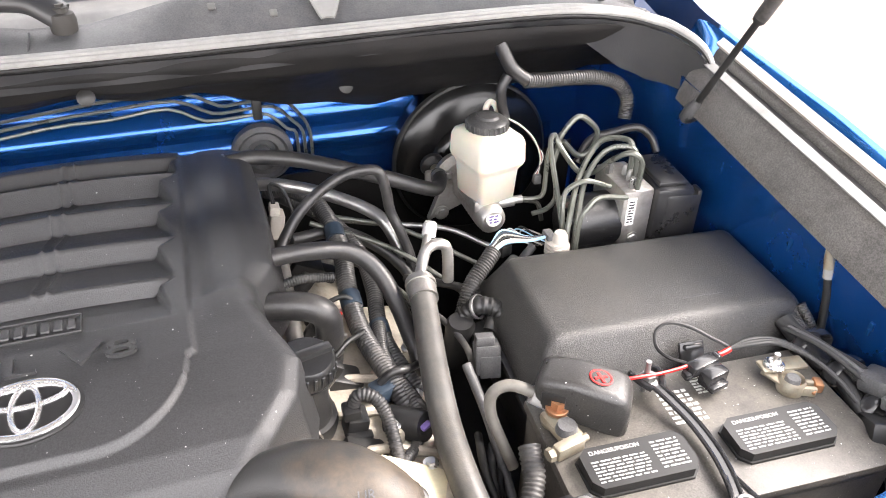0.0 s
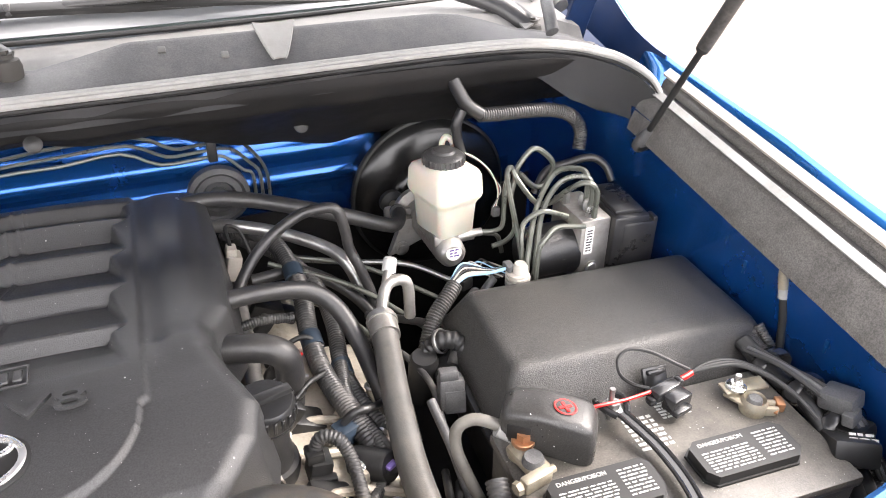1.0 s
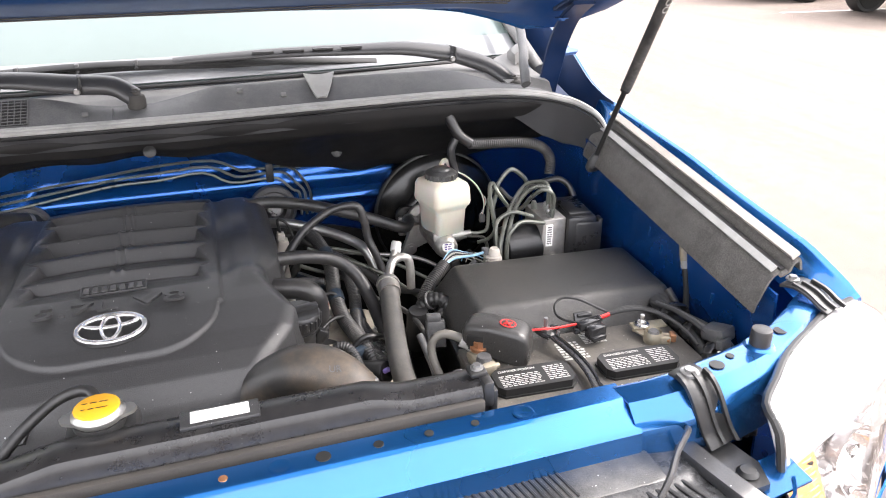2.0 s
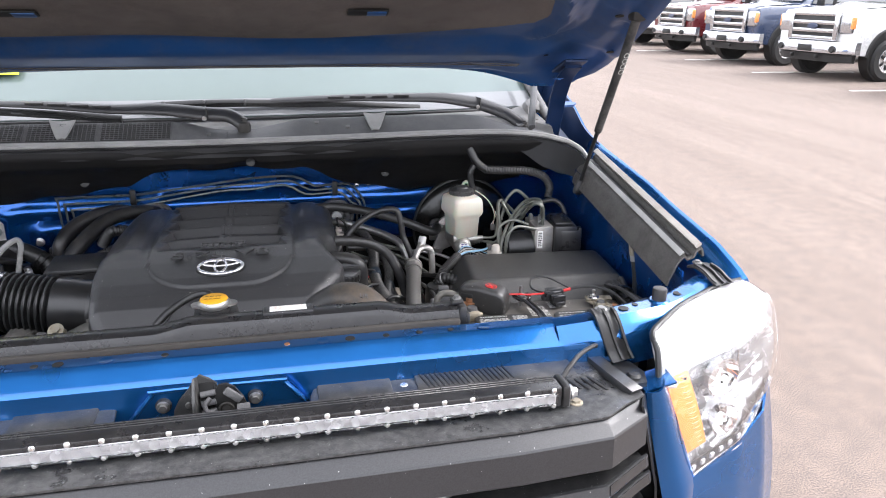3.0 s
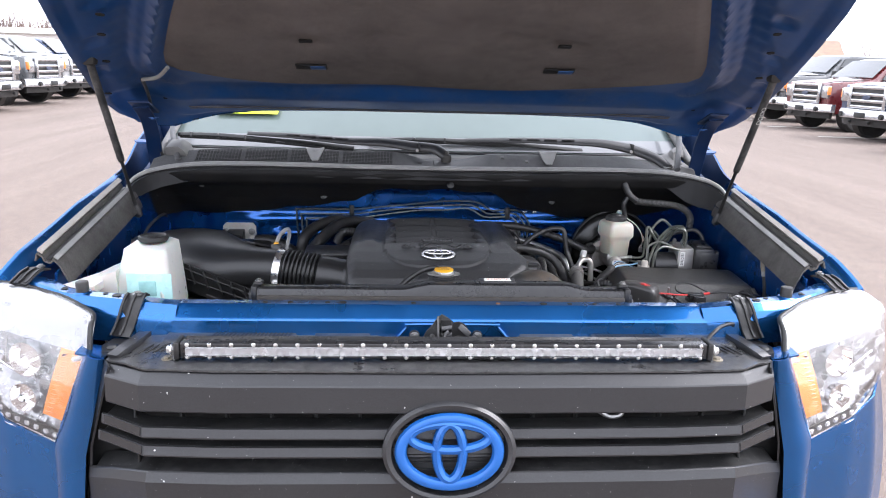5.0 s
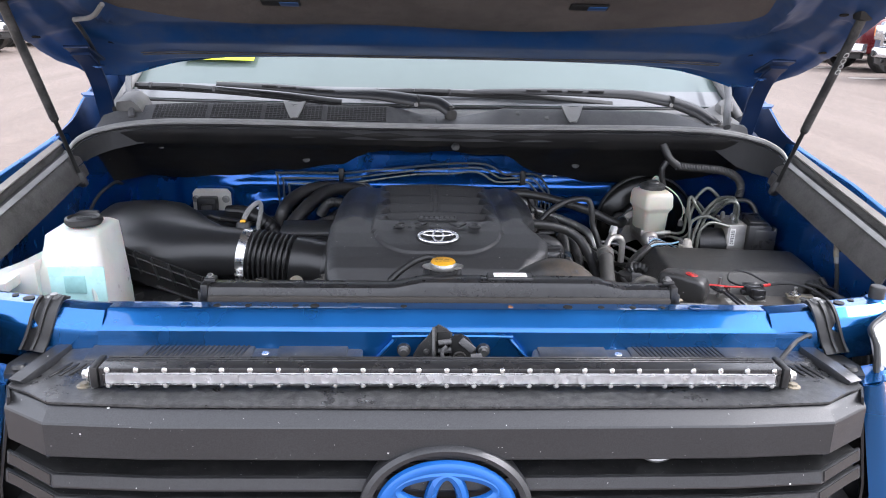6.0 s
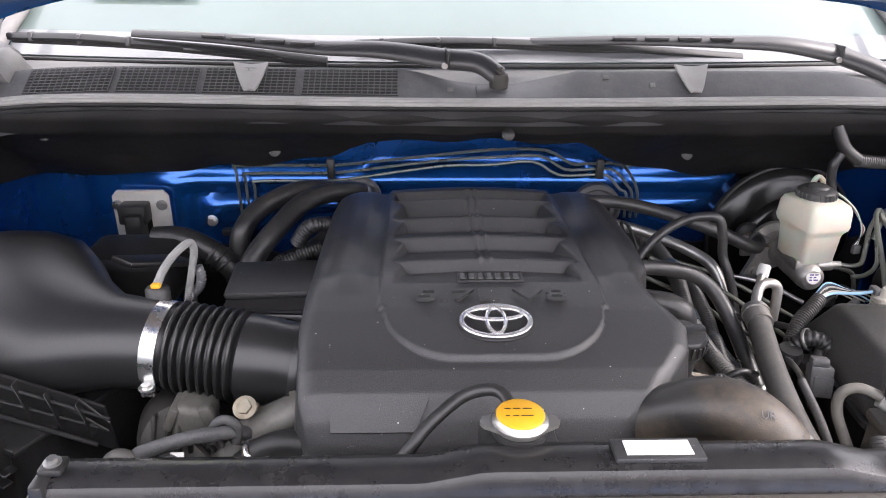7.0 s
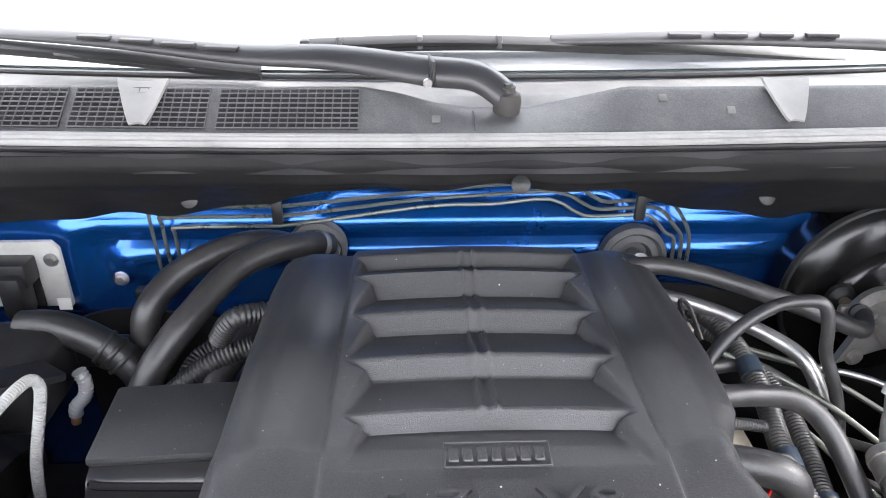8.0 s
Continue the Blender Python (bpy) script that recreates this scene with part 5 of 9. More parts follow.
# ---- wipers ----
def wiper(pivot, elbow, mid, tip, blade, label):
    w = thing("wiper", pivot, label, "wiper", "windscreen wipers")
    P, E, M, T = (Vector(p) for p in (pivot, elbow, mid, tip))
    part("pivot_cap", join(lathe([(0, 0.012), (0.008, 0.012), (0.010, 0.006), (0.015, 0.004), (0.017, -0.004), (0.015, -0.03)], 20, Matrix.Translation(P)), bolt(P + Vector((0, 0, 0.010)), 0.006)), DARK, w, "dark worn pivot nut")
    part("arm", tube([P, P.lerp(E, 0.4) + Vector((0, 0.006, 0.010)), E], 0.019, 12, 8, r_end=0.020, squash=0.62), ARM, w)
    part("upper_arm", tube([E, E.lerp(M, 0.5) + Vector((0, 0, 0.006)), M, M.lerp(T, 0.5) + Vector((0, 0, 0.003)), T], 0.0205, 12, 8, r_end=0.008, squash=0.5), ARM, w)
    part("joint", box(E.x, E.y, E.z + 0.002, 0.005, 0.042, 0.030, 0.003, rz=8), BLACK, w)
    part("joint_pin", lathe([(0, 0.003), (0.005, 0.003), (0.006, 0), (0, 0)], 12, pose(E.x - 0.004, E.y - 0.021, E.z - 0.008, 90)), STEEL, w)
    B0, B1, B2 = (Vector(p) for p in blade)
    part("blade", tube([B0, B0.lerp(B1, 0.5) + Vector((0, -0.002, 0.004)), B1, B1.lerp(B2, 0.5) + Vector((0, -0.004, 0.003)), B2], 0.0085, 8, 8, squash=0.6), BLACK, w)
    part("blade_rubber", tube([B0 + Vector((0, 0.004, -0.008)), B1 + Vector((0, 0.004, -0.008)), B2 + Vector((0, 0.004, -0.008))], 0.005, 6, 6), RUBBER, w)
    for f in (0.15, 0.5, 0.85):
        c = B0.lerp(B1, f)
        part("blade_clip", box(c.x, c.y - 0.001, c.z + 0.002, 0.008, 0.014, 0.017, 0.002), GREYPL, w)
    part("blade_cap", box(B0.x, B0.y, B0.z, 0.014, 0.014, 0.014, 0.004), BLACK, w)
    for f in (0.35, 0.6):
        c = B1.lerp(B2, f)
        part("blade_link", box(c.x, c.y - 0.006, c.z - 0.002, 0.10, 0.006, 0.004, 0.001, rz=math.degrees(math.atan2(B2.y - B1.y, B2.x - B1.x)), ry=4), GREYPL, w)
    for k in range(4):
        c = M.lerp(T, 0.06 + 0.16 * k) + Vector((0, -0.006, 0.0065))
        part("blade_window", box(c.x, c.y, c.z, 0.042, 0.010, 0.005, 0.001, rz=math.degrees(math.atan2(T.y - M.y, T.x - M.x))), BLACK, w)


wiper((0.044, 0.968, 1.402), (-0.045, 0.987, 1.427), (-0.275, 1.03, 1.438), (-0.61, 1.095, 1.451), ((-0.84, 1.12, 1.441), (-0.58, 1.09, 1.434), (-0.257, 1.05, 1.412)), "black wiper arm resting low on the windscreen")
wiper((0.80, 1.01, 1.367), (0.68, 1.072, 1.426), (0.486, 1.082, 1.444), (0.113, 1.09, 1.442), ((-0.204, 1.09, 1.436), (0.09, 1.088, 1.439), (0.523, 1.115, 1.412)), "black wiper arm resting low on the windscreen")
part("cowl_moulding", tube([pane(u / 10, -0.002) for u in range(11)], 0.004, 8, 3), PLASTIC, truck, "thin black glass edge moulding")
# ================= engine bay =================
# ---- engine block and heads, deep in the bay ----
DULLCAST = mat("oily_dull_casting", (0.13, 0.125, 0.115), 0.5, 0.5, 0.35, 18, 0.5, 250, dirt=(0.05, 0.042, 0.032), dirt_amount=0.8, dirt_scale=22)
engine = thing("engine", (0, 0.7, 0.66), "oily cast metal engine under its black cover", "engine")
part("block", box(0, 0.70, 0.86, 0.42, 0.62, 0.4, 0.03, 3), ENGINE, engine)
for s in (1, -1):
    head = part("cylinder_head", box(s * 0.27, 0.72 if s > 0 else 0.79, 0.96, 0.16, 0.48 if s > 0 else 0.34, 0.14, 0.02, 3, ry=s * 28), ENGINE, engine, "stained tan valve cover")
    for k in range(4):
        y = 0.48 + 0.125 * k if s > 0 else 0.64 + 0.09 * k
        part("coil", join(box(s * 0.295, y, 1.035, 0.05, 0.04, 0.03, 0.006, ry=s * 28), box(s * 0.325, y, 1.02, 0.03, 0.028, 0.02, 0.004, ry=s * 28)), PLASTIC, head)
        part("coil_bolt", bolt((s * 0.27, y + 0.03, 1.035), 0.007), ZINC, head)
part("intake_manifold", join(*[tube([(0.0, 0.46 + 0.08 * k, 1.05), (0.12, 0.46 + 0.08 * k, 1.09), (0.2, 0.47 + 0.08 * k, 1.02)], 0.03, 10) for k in range(5)] + [tube([(0.0, 0.46 + 0.08 * k, 1.05), (-0.12, 0.46 + 0.08 * k, 1.09), (-0.2, 0.47 + 0.08 * k, 1.02)], 0.03, 10) for k in range(5)]), PLASTIC, engine)
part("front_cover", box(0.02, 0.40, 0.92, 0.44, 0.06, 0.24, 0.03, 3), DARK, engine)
part("pulley", lathe([(0.02, 0.02), (0.03, 0.02), (0.06, 0.015), (0.075, 0.02), (0.075, -0.02), (0.02, -0.02)], 32, pose(-0.16, 0.32, 1.0, 90)), DARK, engine)
part("alternator", join(lathe([(0.03, 0.06), (0.06, 0.055), (0.068, 0.03), (0.068, -0.03), (0.05, -0.05)], 28, pose(-0.32, 0.36, 1.0, 90)), box(-0.27, 0.36, 1.06, 0.10, 0.05, 0.03, 0.01, ry=20)), ALU, engine)
part("thermostat_housing", lathe([(0.0, 0.05), (0.03, 0.05), (0.036, 0.03), (0.036, -0.05), (0.05, -0.06)], 24, pose(0.15, 0.42, 1.04, 60, 0, -20)), ALU, engine)
part("cam_cover", box(0.315, 0.56, 1.005, 0.19, 0.40, 0.06, 0.02, 3, ry=10), ENGINE, engine, "stained tan cam cover")
for x, y, r_ in ((0.26, 0.575, 0.016), (0.345, 0.60, 0.018), (0.375, 0.545, 0.014), (0.335, 0.50, 0.012), (0.39, 0.48, 0.016), (0.30, 0.455, 0.013), (0.36, 0.44, 0.011), (0.275, 0.66, 0.014), (0.39, 0.63, 0.014)):
    part("boss", lathe([(0, 0.030), (r_ * 0.6, 0.030), (r_ * 0.8, 0.026), (r_, 0.0), (r_ * 1.3, -0.01), (0, -0.01)], 18, pose(x, y, 1.025 - 0.17 * (x - 0.315), 8, 10)), ENGINE, engine)
    part("cover_bolt", bolt((x, y, 1.055 - 0.17 * (x - 0.315)), 0.0055), ZINC, engine)
for x0, y0, x1, y1 in ((0.25, 0.60, 0.40, 0.57), (0.26, 0.48, 0.39, 0.46), (0.28, 0.54, 0.385, 0.515)):
    part("casting_rib", tube([(x0, y0, 1.045), ((x0 + x1) / 2, (y0 + y1) / 2 + 0.008, 1.042), (x1, y1, 1.028)], 0.006, 8), ENGINE, engine)
part("injector_rail", rod((0.245, 0.50, 1.06), (0.262, 0.90, 1.085), 0.011, 14), ALU, engine, "bright fuel rail")
for k in range(4):
    part("injector", join(lathe([(0, 0.03), (0.008, 0.03), (0.010, 0.01), (0.008, -0.02)], 14, pose(0.27, 0.58 + 0.09 * k, 1.06, 0, 35)), box(0.285, 0.58 + 0.09 * k, 1.082, 0.018, 0.016, 0.02, 0.003, ry=35)), PLASTIC, engine)
for x, y, z, r_, ln, rx, rz in ((-0.36, 0.42, 1.02, 0.030, 0.09, 90, 15), (-0.28, 0.40, 1.03, 0.022, 0.10, 80, -30), (-0.43, 0.40, 1.00, 0.026, 0.08, 70, 40)):
    part("front_casting", moved(lathe([(0, ln / 2), (r_ * 0.8, ln / 2), (r_, ln / 2 - 0.008), (r_, -ln / 2), (0, -ln / 2)], 22), pose(x, y, z, rx, 0, rz)), ALU, engine, "grey cast bracket")
part("front_pipe", tube([(-0.20, 0.40, 1.06), (-0.24, 0.375, 1.065), (-0.29, 0.36, 1.06), (-0.34, 0.36, 1.04), (-0.38, 0.38, 1.0)], 0.018, 16), ALU, engine, "dull aluminium coolant pipe")
part("front_hose", tube([(-0.14, 0.345, 1.07), (-0.18, 0.335, 1.075), (-0.22, 0.335, 1.065), (-0.25, 0.34, 1.03)], 0.017, 16), DUSTHOSE, engine, "dusty black coolant hose")
part("front_hose", tube([(-0.31, 0.33, 1.04), (-0.35, 0.325, 1.06), (-0.40, 0.33, 1.06), (-0.44, 0.35, 1.03), (-0.45, 0.38, 0.98)], 0.010, 12), DUSTHOSE, engine)
part("front_hose", tube([(-0.40, 0.44, 1.05), (-0.385, 0.40, 1.07), (-0.375, 0.36, 1.06), (-0.37, 0.33, 1.02)], 0.012, 12, 8, 0.006), CONDUIT, engine)
part("front_wire", tube([(-0.17, 0.36, 1.08), (-0.15, 0.345, 1.095), (-0.125, 0.34, 1.09), (-0.10, 0.345, 1.08)], 0.004, 8), COPPER, engine, "copper wire pigtail")
for k in range(5):
    part("front_wire", tube([(-0.46 + 0.012 * k, 0.43, 1.03), (-0.45 + 0.014 * k, 0.40, 1.05 - 0.004 * k), (-0.44 + 0.015 * k, 0.36, 1.035), (-0.43 + 0.012 * k, 0.33, 0.99)], 0.0035, 8), (BLACK, CONDUIT, GREYPL, BLACK, RUBBER)[k], engine)
for x, y, z in ((-0.33, 0.345, 1.055), (-0.27, 0.35, 1.085), (-0.22, 0.37, 1.085), (-0.40, 0.37, 1.03), (-0.18, 0.375, 1.085)):
    part("front_bolt", bolt((x, y, z), 0.008, pose(0, 0, 0, 30)), ZINC, engine)
part("coolant_neck", join(tube([(-0.19, 0.43, 1.055), (-0.235, 0.425, 1.062), (-0.275, 0.412, 1.05), (-0.30, 0.395, 1.01)], 0.024, 18), box(-0.205, 0.428, 1.058, 0.014, 0.066, 0.066, 0.008)), ALU, engine, "grey cast coolant neck")
part("outlet_neck", join(tube([(-0.215, 0.462, 1.100), (-0.25, 0.452, 1.092), (-0.295, 0.440, 1.072), (-0.33, 0.43, 1.035)], 0.0245, 18), tube([(-0.232, 0.455, 1.099), (-0.244, 0.452, 1.096)], 0.029, 18)), DULLCAST, engine, "dull cast outlet neck")
part("bracket_casting", join(box(-0.375, 0.475, 1.070, 0.050, 0.045, 0.060, 0.010, 3, ry=12), box(-0.352, 0.460, 1.088, 0.018, 0.020, 0.030, 0.005, 2, ry=-20), box(-0.398, 0.47, 1.085, 0.012, 0.040, 0.036, 0.004, 2, ry=24)), DULLCAST, engine, "stained cast bracket")
part("generator_body", join(lathe([(0, 0.05), (0.034, 0.05), (0.050, 0.040), (0.055, 0.02), (0.055, -0.04), (0, -0.04)], 28, pose(-0.405, 0.50, 1.028, 70, 0, 20)), *[box(-0.405 + 0.016 * k, 0.462, 1.060, 0.005, 0.030, 0.050, 0.002, 1, rx=-20) for k in (-1, 0, 1)]), DARK, engine, "finned dark casting")
part("front_pipe", tube([(-0.445, 0.425, 1.040), (-0.425, 0.405, 1.072), (-0.40, 0.398, 1.088), (-0.365, 0.398, 1.100), (-0.328, 0.402, 1.105), (-0.302, 0.42, 1.092), (-0.295, 0.44, 1.06)], 0.0085, 12), GREYPL, engine, "dull grey pipe")
part("front_hose", tube([(-0.462, 0.402, 1.035), (-0.455, 0.398, 1.066), (-0.440, 0.396, 1.079), (-0.424, 0.398, 1.068), (-0.418, 0.402, 1.035)], 0.0090, 12), DUSTHOSE, engine, "looped grey hose")
part("front_hook", tube([(-0.338, 0.412, 1.085), (-0.332, 0.410, 1.108), (-0.318, 0.408, 1.120), (-0.305, 0.410, 1.108), (-0.309, 0.412, 1.085)], 0.0058, 10), GREYPL, engine, "bent grey wire guide")
part("front_nut", join(bolt((-0.302, 0.440, 1.112), 0.009, pose(0, 0, 0, 40), 0.010), box(-0.302, 0.452, 1.100, 0.028, 0.014, 0.016, 0.004, 2)), BRASS, engine, "brassy nut on its lug")
part("front_hose", tube([(-0.300, 0.398, 1.062), (-0.280, 0.398, 1.080), (-0.252, 0.398, 1.092), (-0.222, 0.394, 1.090), (-0.188, 0.385, 1.072)], 0.0165, 16), BLACK, engine, "black coolant hose")
part("hose_band", moved(ring(0.0175, 0.0175, 0.005, 0.005, 28), pose(-0.284, 0.398, 1.077, 0, 50, 0)), ZINC, engine, "steel hose band")
part("front_wire", tube([(-0.212, 0.384, 1.090), (-0.203, 0.378, 1.101), (-0.192, 0.378, 1.096), (-0.196, 0.384, 1.084), (-0.184, 0.386, 1.088)], 0.0052, 8), COPPER, engine, "copper wire pigtail")
part("front_label", box(-0.374, 0.396, 1.078, 0.016, 0.003, 0.009, 0.001, 1, rx=-25), WHITE, engine, "small white tag")
for k in range(4):
    part("front_wire", tube([(-0.395 + 0.02 * k, 0.44, 1.045), (-0.385 + 0.02 * k, 0.425, 1.075 + 0.004 * (k % 2)), (-0.365 + 0.016 * k, 0.42, 1.083), (-0.35 + 0.012 * k, 0.43, 1.05)], 0.0032, 8), (CONDUIT, BLACK, GREYPL, RUBBER)[k], engine)
part("belt_guard", box(-0.24, 0.325, 1.0, 0.30, 0.02, 0.05, 0.008, rz=4), PLASTIC, engine)
part("valve_cover_label", box(0.335, 0.425, 1.052, 0.075, 0.04, 0.001, 0.0003, 1, ry=12, rz=-25), mat("stained_cream_label", (0.62, 0.55, 0.38), 0.6, 0, 0.2, 40), engine, "cream paper label")


# ---- engine cover ----
def cover_half(y, s):
    if s > 0:
        return lerp(y, [(0.355, 0.13), (0.40, 0.185), (0.46, 0.232), (0.5, 0.242), (0.55, 0.222), (0.585, 0.210), (0.62, 0.214), (0.66, 0.236), (0.75, 0.243), (0.9, 0.245), (0.98, 0.243), (1.01, 0.225)])
    return lerp(y, [(0.355, 0.212), (0.40, 0.232), (0.5, 0.242), (0.7, 0.243), (0.9, 0.243), (0.98, 0.238), (1.01, 0.22)])


def cover_z(x, y):
    z = lerp(y, [(0.355, 1.075), (0.358, 1.09), (0.365, 1.112), (0.38, 1.138), (0.40, 1.160), (0.425, 1.175), (0.46, 1.186), (0.52, 1.198), (0.60, 1.208), (0.75, 1.206), (0.9, 1.196), (0.985, 1.19), (1.003, 1.178), (1.01, 1.14)])
    a = abs(x)
    # centre panel stands proud, rounded at its front corners
    front = 0.437 + 0.085 * (1 - math.sqrt(max(0.0, 1 - min(1.0, max(0.0, (a - 0.05) / 0.088)) ** 2)))
    side = 0.145 + 0.02 * max(0, (0.55 - y))
    panel = bump01(a, -1, side, 0.005) * bump01(y, front, 2, 0.006)
    z += 0.006 * panel + 0.008 * (max(0.0, 1 - (a / 0.16) ** 2) - 1) * bump01(y, 0.60, 2, 0.08)
    z += 0.007 * bump01(a, 0.165, 0.21, 0.025) * bump01(y, 0.58, 0.99, 0.06)        # side shoulder
    # louvres: a riser faces the front, the tread before it climbs to the next one
    LV = ((0.967, 0.931, 0.142, 0.127), (0.911, 0.856, 0.138, 0.113), (0.815, 0.769, 0.134, 0.111), (0.726, 0.684, 0.132, 0.110), (0.643, 0.610, 0.131, 0.111), (0.572, 0.567, 0.128, 0.128))
    for (y1, y0, w1, w0), nxt in zip(LV, LV[1:]):
        d = (y1 - y0) / 2.09
        foot = y1 - 0.84 * d
        if foot <= y < y1:
            t = (y1 - y) / (y1 - foot)
            z -= d * t * bump01(a, -1, w1 + (w0 - w1) * t + 0.003, 0.008)
        elif nxt[0] <= y < foot:
            t = (y - nxt[0]) / (foot - nxt[0])
            z -= d * t * bump01(a, -1, nxt[2] + (w0 - nxt[2]) * t + 0.003, 0.008)
    if a < 0.016 and 0.64 < y < 0.975:
        z += 0.0032 * bump01(a, 0.005, 0.009, 0.003)
    return z


def cover(u, v):
    y = 0.362 + 0.648 * v
    L, R = -cover_half(y, -1), cover_half(y, 1)
    # the outer twelfth of the sheet folds down as a side wall
    if u < 0.08:
        t = u / 0.08
        zt = cover_z(L, y) - 0.012
        return (L - 0.012 * (1 - t), y, zt - 0.10 * (1 - t))
    if u > 0.92:
        t = (1 - u) / 0.08
        zt = cover_z(R, y) - 0.012
        return (R + 0.012 * (1 - t), y, zt - 0.09 * (1 - t))
    t = (u - 0.08) / 0.84
    x = L + (R - L) * t
    e = min(x - L, R - x)
    return (x, y, cover_z(x, y) - 0.012 * max(0, 1 - e / 0.022) ** 2)


engine_cover = thing("engine_cover", (0, 0.68, 1.05), "black grained plastic engine cover with louvres and badge", "engine cover")
part("shell", sheet(cover, 220, 300, 0.003), COVER, engine_cover, smooth=60)
EMB = pose(0.0, 0.490, 1.1985, 9.5, 0, 0)
part("badge_bed", moved(loft([[Vector((0.047 * k * math.cos(a), 0.034 * k * math.sin(a), z)) for a in (2 * math.pi * j / 48 for j in range(48))] for k, z in ((1.03, -0.004), (1.03, 0.0), (0.99, 0.0012), (0.3, 0.0012))]), EMB), BLACK, engine_cover)
oval_badge(engine_cover, EMB @ pose(0, 0, 0.003), 0.042, 0, 0.0052, SILVER, "bright silver oval badge")
lettering("engine_size_lettering", "5.7L V8", 0.040, 0.0020, pose(-0.002, 0.534, 1.2118, 6, 0, 0) @ Matrix.Diagonal((1.6, 0.82, 1, 1)), COVER, engine_cover, "raised black lettering")
plate = part("name_plate_frame", moved(join(*[box(x, y, 0, w, h, 0.003, 0.0005, 1) for x, y, w, h in ((0, 0.0125, 0.088, 0.0016), (0, -0.0125, 0.088, 0.0016), (-0.0435, 0, 0.0016, 0.026), (0.0435, 0, 0.0016, 0.026))]), pose(0.0, 0.583, 1.2145, 5)), COVER, engine_cover)
for k in range(7):
    part("name_bar", moved(box(-0.036 + 0.0118 * k, 0, 0.0004, 0.0085, 0.015, 0.003, 0.0012, 1), pose(0.0, 0.583, 1.2145, 5)), COVER, plate)
part("cover_flap", prism([(-0.056, -0.028), (0.036, -0.028), (0.052, 0.008), (-0.060, 0.008)], -0.008, 0.0075, 0.003, 2, pose(-0.135, 0.390, 1.148, 46)), COVER, engine_cover)
side_box = part("side_box", join(box(-0.295, 0.708, 1.10, 0.155, 0.10, 0.09, 0.012, 3, rz=3), box(-0.296, 0.706, 1.150, 0.162, 0.108, 0.012, 0.005, rz=3)), COVER, engine_cover, "black plastic coil cover box")
part("side_lip", loft([[Vector((x, y, z)) for y, z in ((0.655, 1.144), (0.640, 1.138), (0.628, 1.118), (0.624, 1.08), (0.66, 1.08))] for x in (-0.372, -0.36, -0.30, -0.235)]), GLOSS, side_box)
for k, zz in enumerate((1.136, 1.118)):
    part("side_fin", tube([(-0.372, 0.65, zz - 0.02), (-0.366, 0.638 - 0.006 * k, zz), (-0.35, 0.634 - 0.006 * k, zz), (-0.24, 0.634 - 0.006 * k, zz - 0.004)], 0.004, 8), GLOSS, side_box)
# hole rim at the oil filler and pipe passing through
# the rim's paler plastic paints in the highlight along its worn edge
part("rim", tube([(0.222, 0.64, 1.168), (0.205, 0.617, 1.17), (0.199, 0.585, 1.168), (0.207, 0.555, 1.165), (0.226, 0.532, 1.162)], 0.0028, 8), GREYPL, engine_cover, "worn rim, paler for its edge highlight")

oil = thing("oil_filler", (0.255, 0.52, 1.03), "black oil filler neck with ridged screw cap", "oil filler")
m = pose(0.248, 0.525, 1.136, 6, 4, 0)
part("neck", lathe([(0.03, -0.09), (0.028, -0.05), (0.024, -0.04), (0.024, -0.005), (0.03, 0.0)], 28, m), PLASTIC, oil)
oil_cap = part("cap", lathe([(0.0, 0.028), (0.027, 0.028), (0.030, 0.024), (0.031, 0.006), (0.028, 0.0), (0, 0)], 36, m), SATIN, oil)
for a in (2 * math.pi * k / 22 for k in range(22)):
    part("rib", moved(box(0.0308 * math.cos(a), 0.0308 * math.sin(a), 0.015, 0.003, 0.004, 0.016, 0.0008, 1, rz=math.degrees(a)), m), SATIN, oil_cap)
part("grip", moved(box(0, 0, 0.030, 0.056, 0.012, 0.010, 0.003, rz=15), m), SATIN, oil_cap)
part("flange", lathe([(0.02, -0.062), (0.034, -0.066), (0.036, -0.076), (0.034, -0.09), (0.02, -0.09)], 28, m), PLASTIC, oil)

# ---- air filter housing, bellows and intake pipe ----
airbox = thing("air_filter_box", (-0.63, 0.66, 0.9), "black plastic air filter housing with ribbed lower box", "air filter housing")


def superell(cx, cz, rx, rz, y=None, x=None, n=40, p=2.6):
    out = []
    for k in range(n):
        a = 2 * math.pi * k / n
        c, s_ = math.cos(a), math.sin(a)
        w = math.copysign(abs(c) ** (2 / p), c) * rx
        h = math.copysign(abs(s_) ** (2 / p), s_) * rz
        out.append(Vector((cx + w, y, cz + h)) if x is None else Vector((x, cx + w, cz + h)))
    return out


# sections across the truck, from the wing to the pipe: x, middle y, middle z, half depth, half height
secs = [(-0.80, 0.70, 1.13, 0.09, 0.05), (-0.785, 0.69, 1.13, 0.14, 0.070), (-0.74, 0.675, 1.128, 0.175, 0.078), (-0.68, 0.660, 1.129, 0.18, 0.081), (-0.62, 0.635, 1.132, 0.165, 0.080), (-0.57, 0.605, 1.135, 0.128, 0.070), (-0.53, 0.573, 1.138, 0.092, 0.063), (-0.49, 0.553, 1.139, 0.066, 0.058), (-0.43, 0.542, 1.138, 0.0560, 0.0555)]
rings = []
for x, cy, cz, ry, rz in secs:
    rings.append(superell(cy, cz, ry, rz, x=x, p=2.2 if x > -0.5 else 2.5))
part("lid", loft(rings), SATIN, airbox, smooth=60)
lower = part("lower_box", box(-0.66, 0.60, 0.96, 0.31, 0.23, 0.22, 0.02, 3, rz=-28), PLASTIC, airbox)
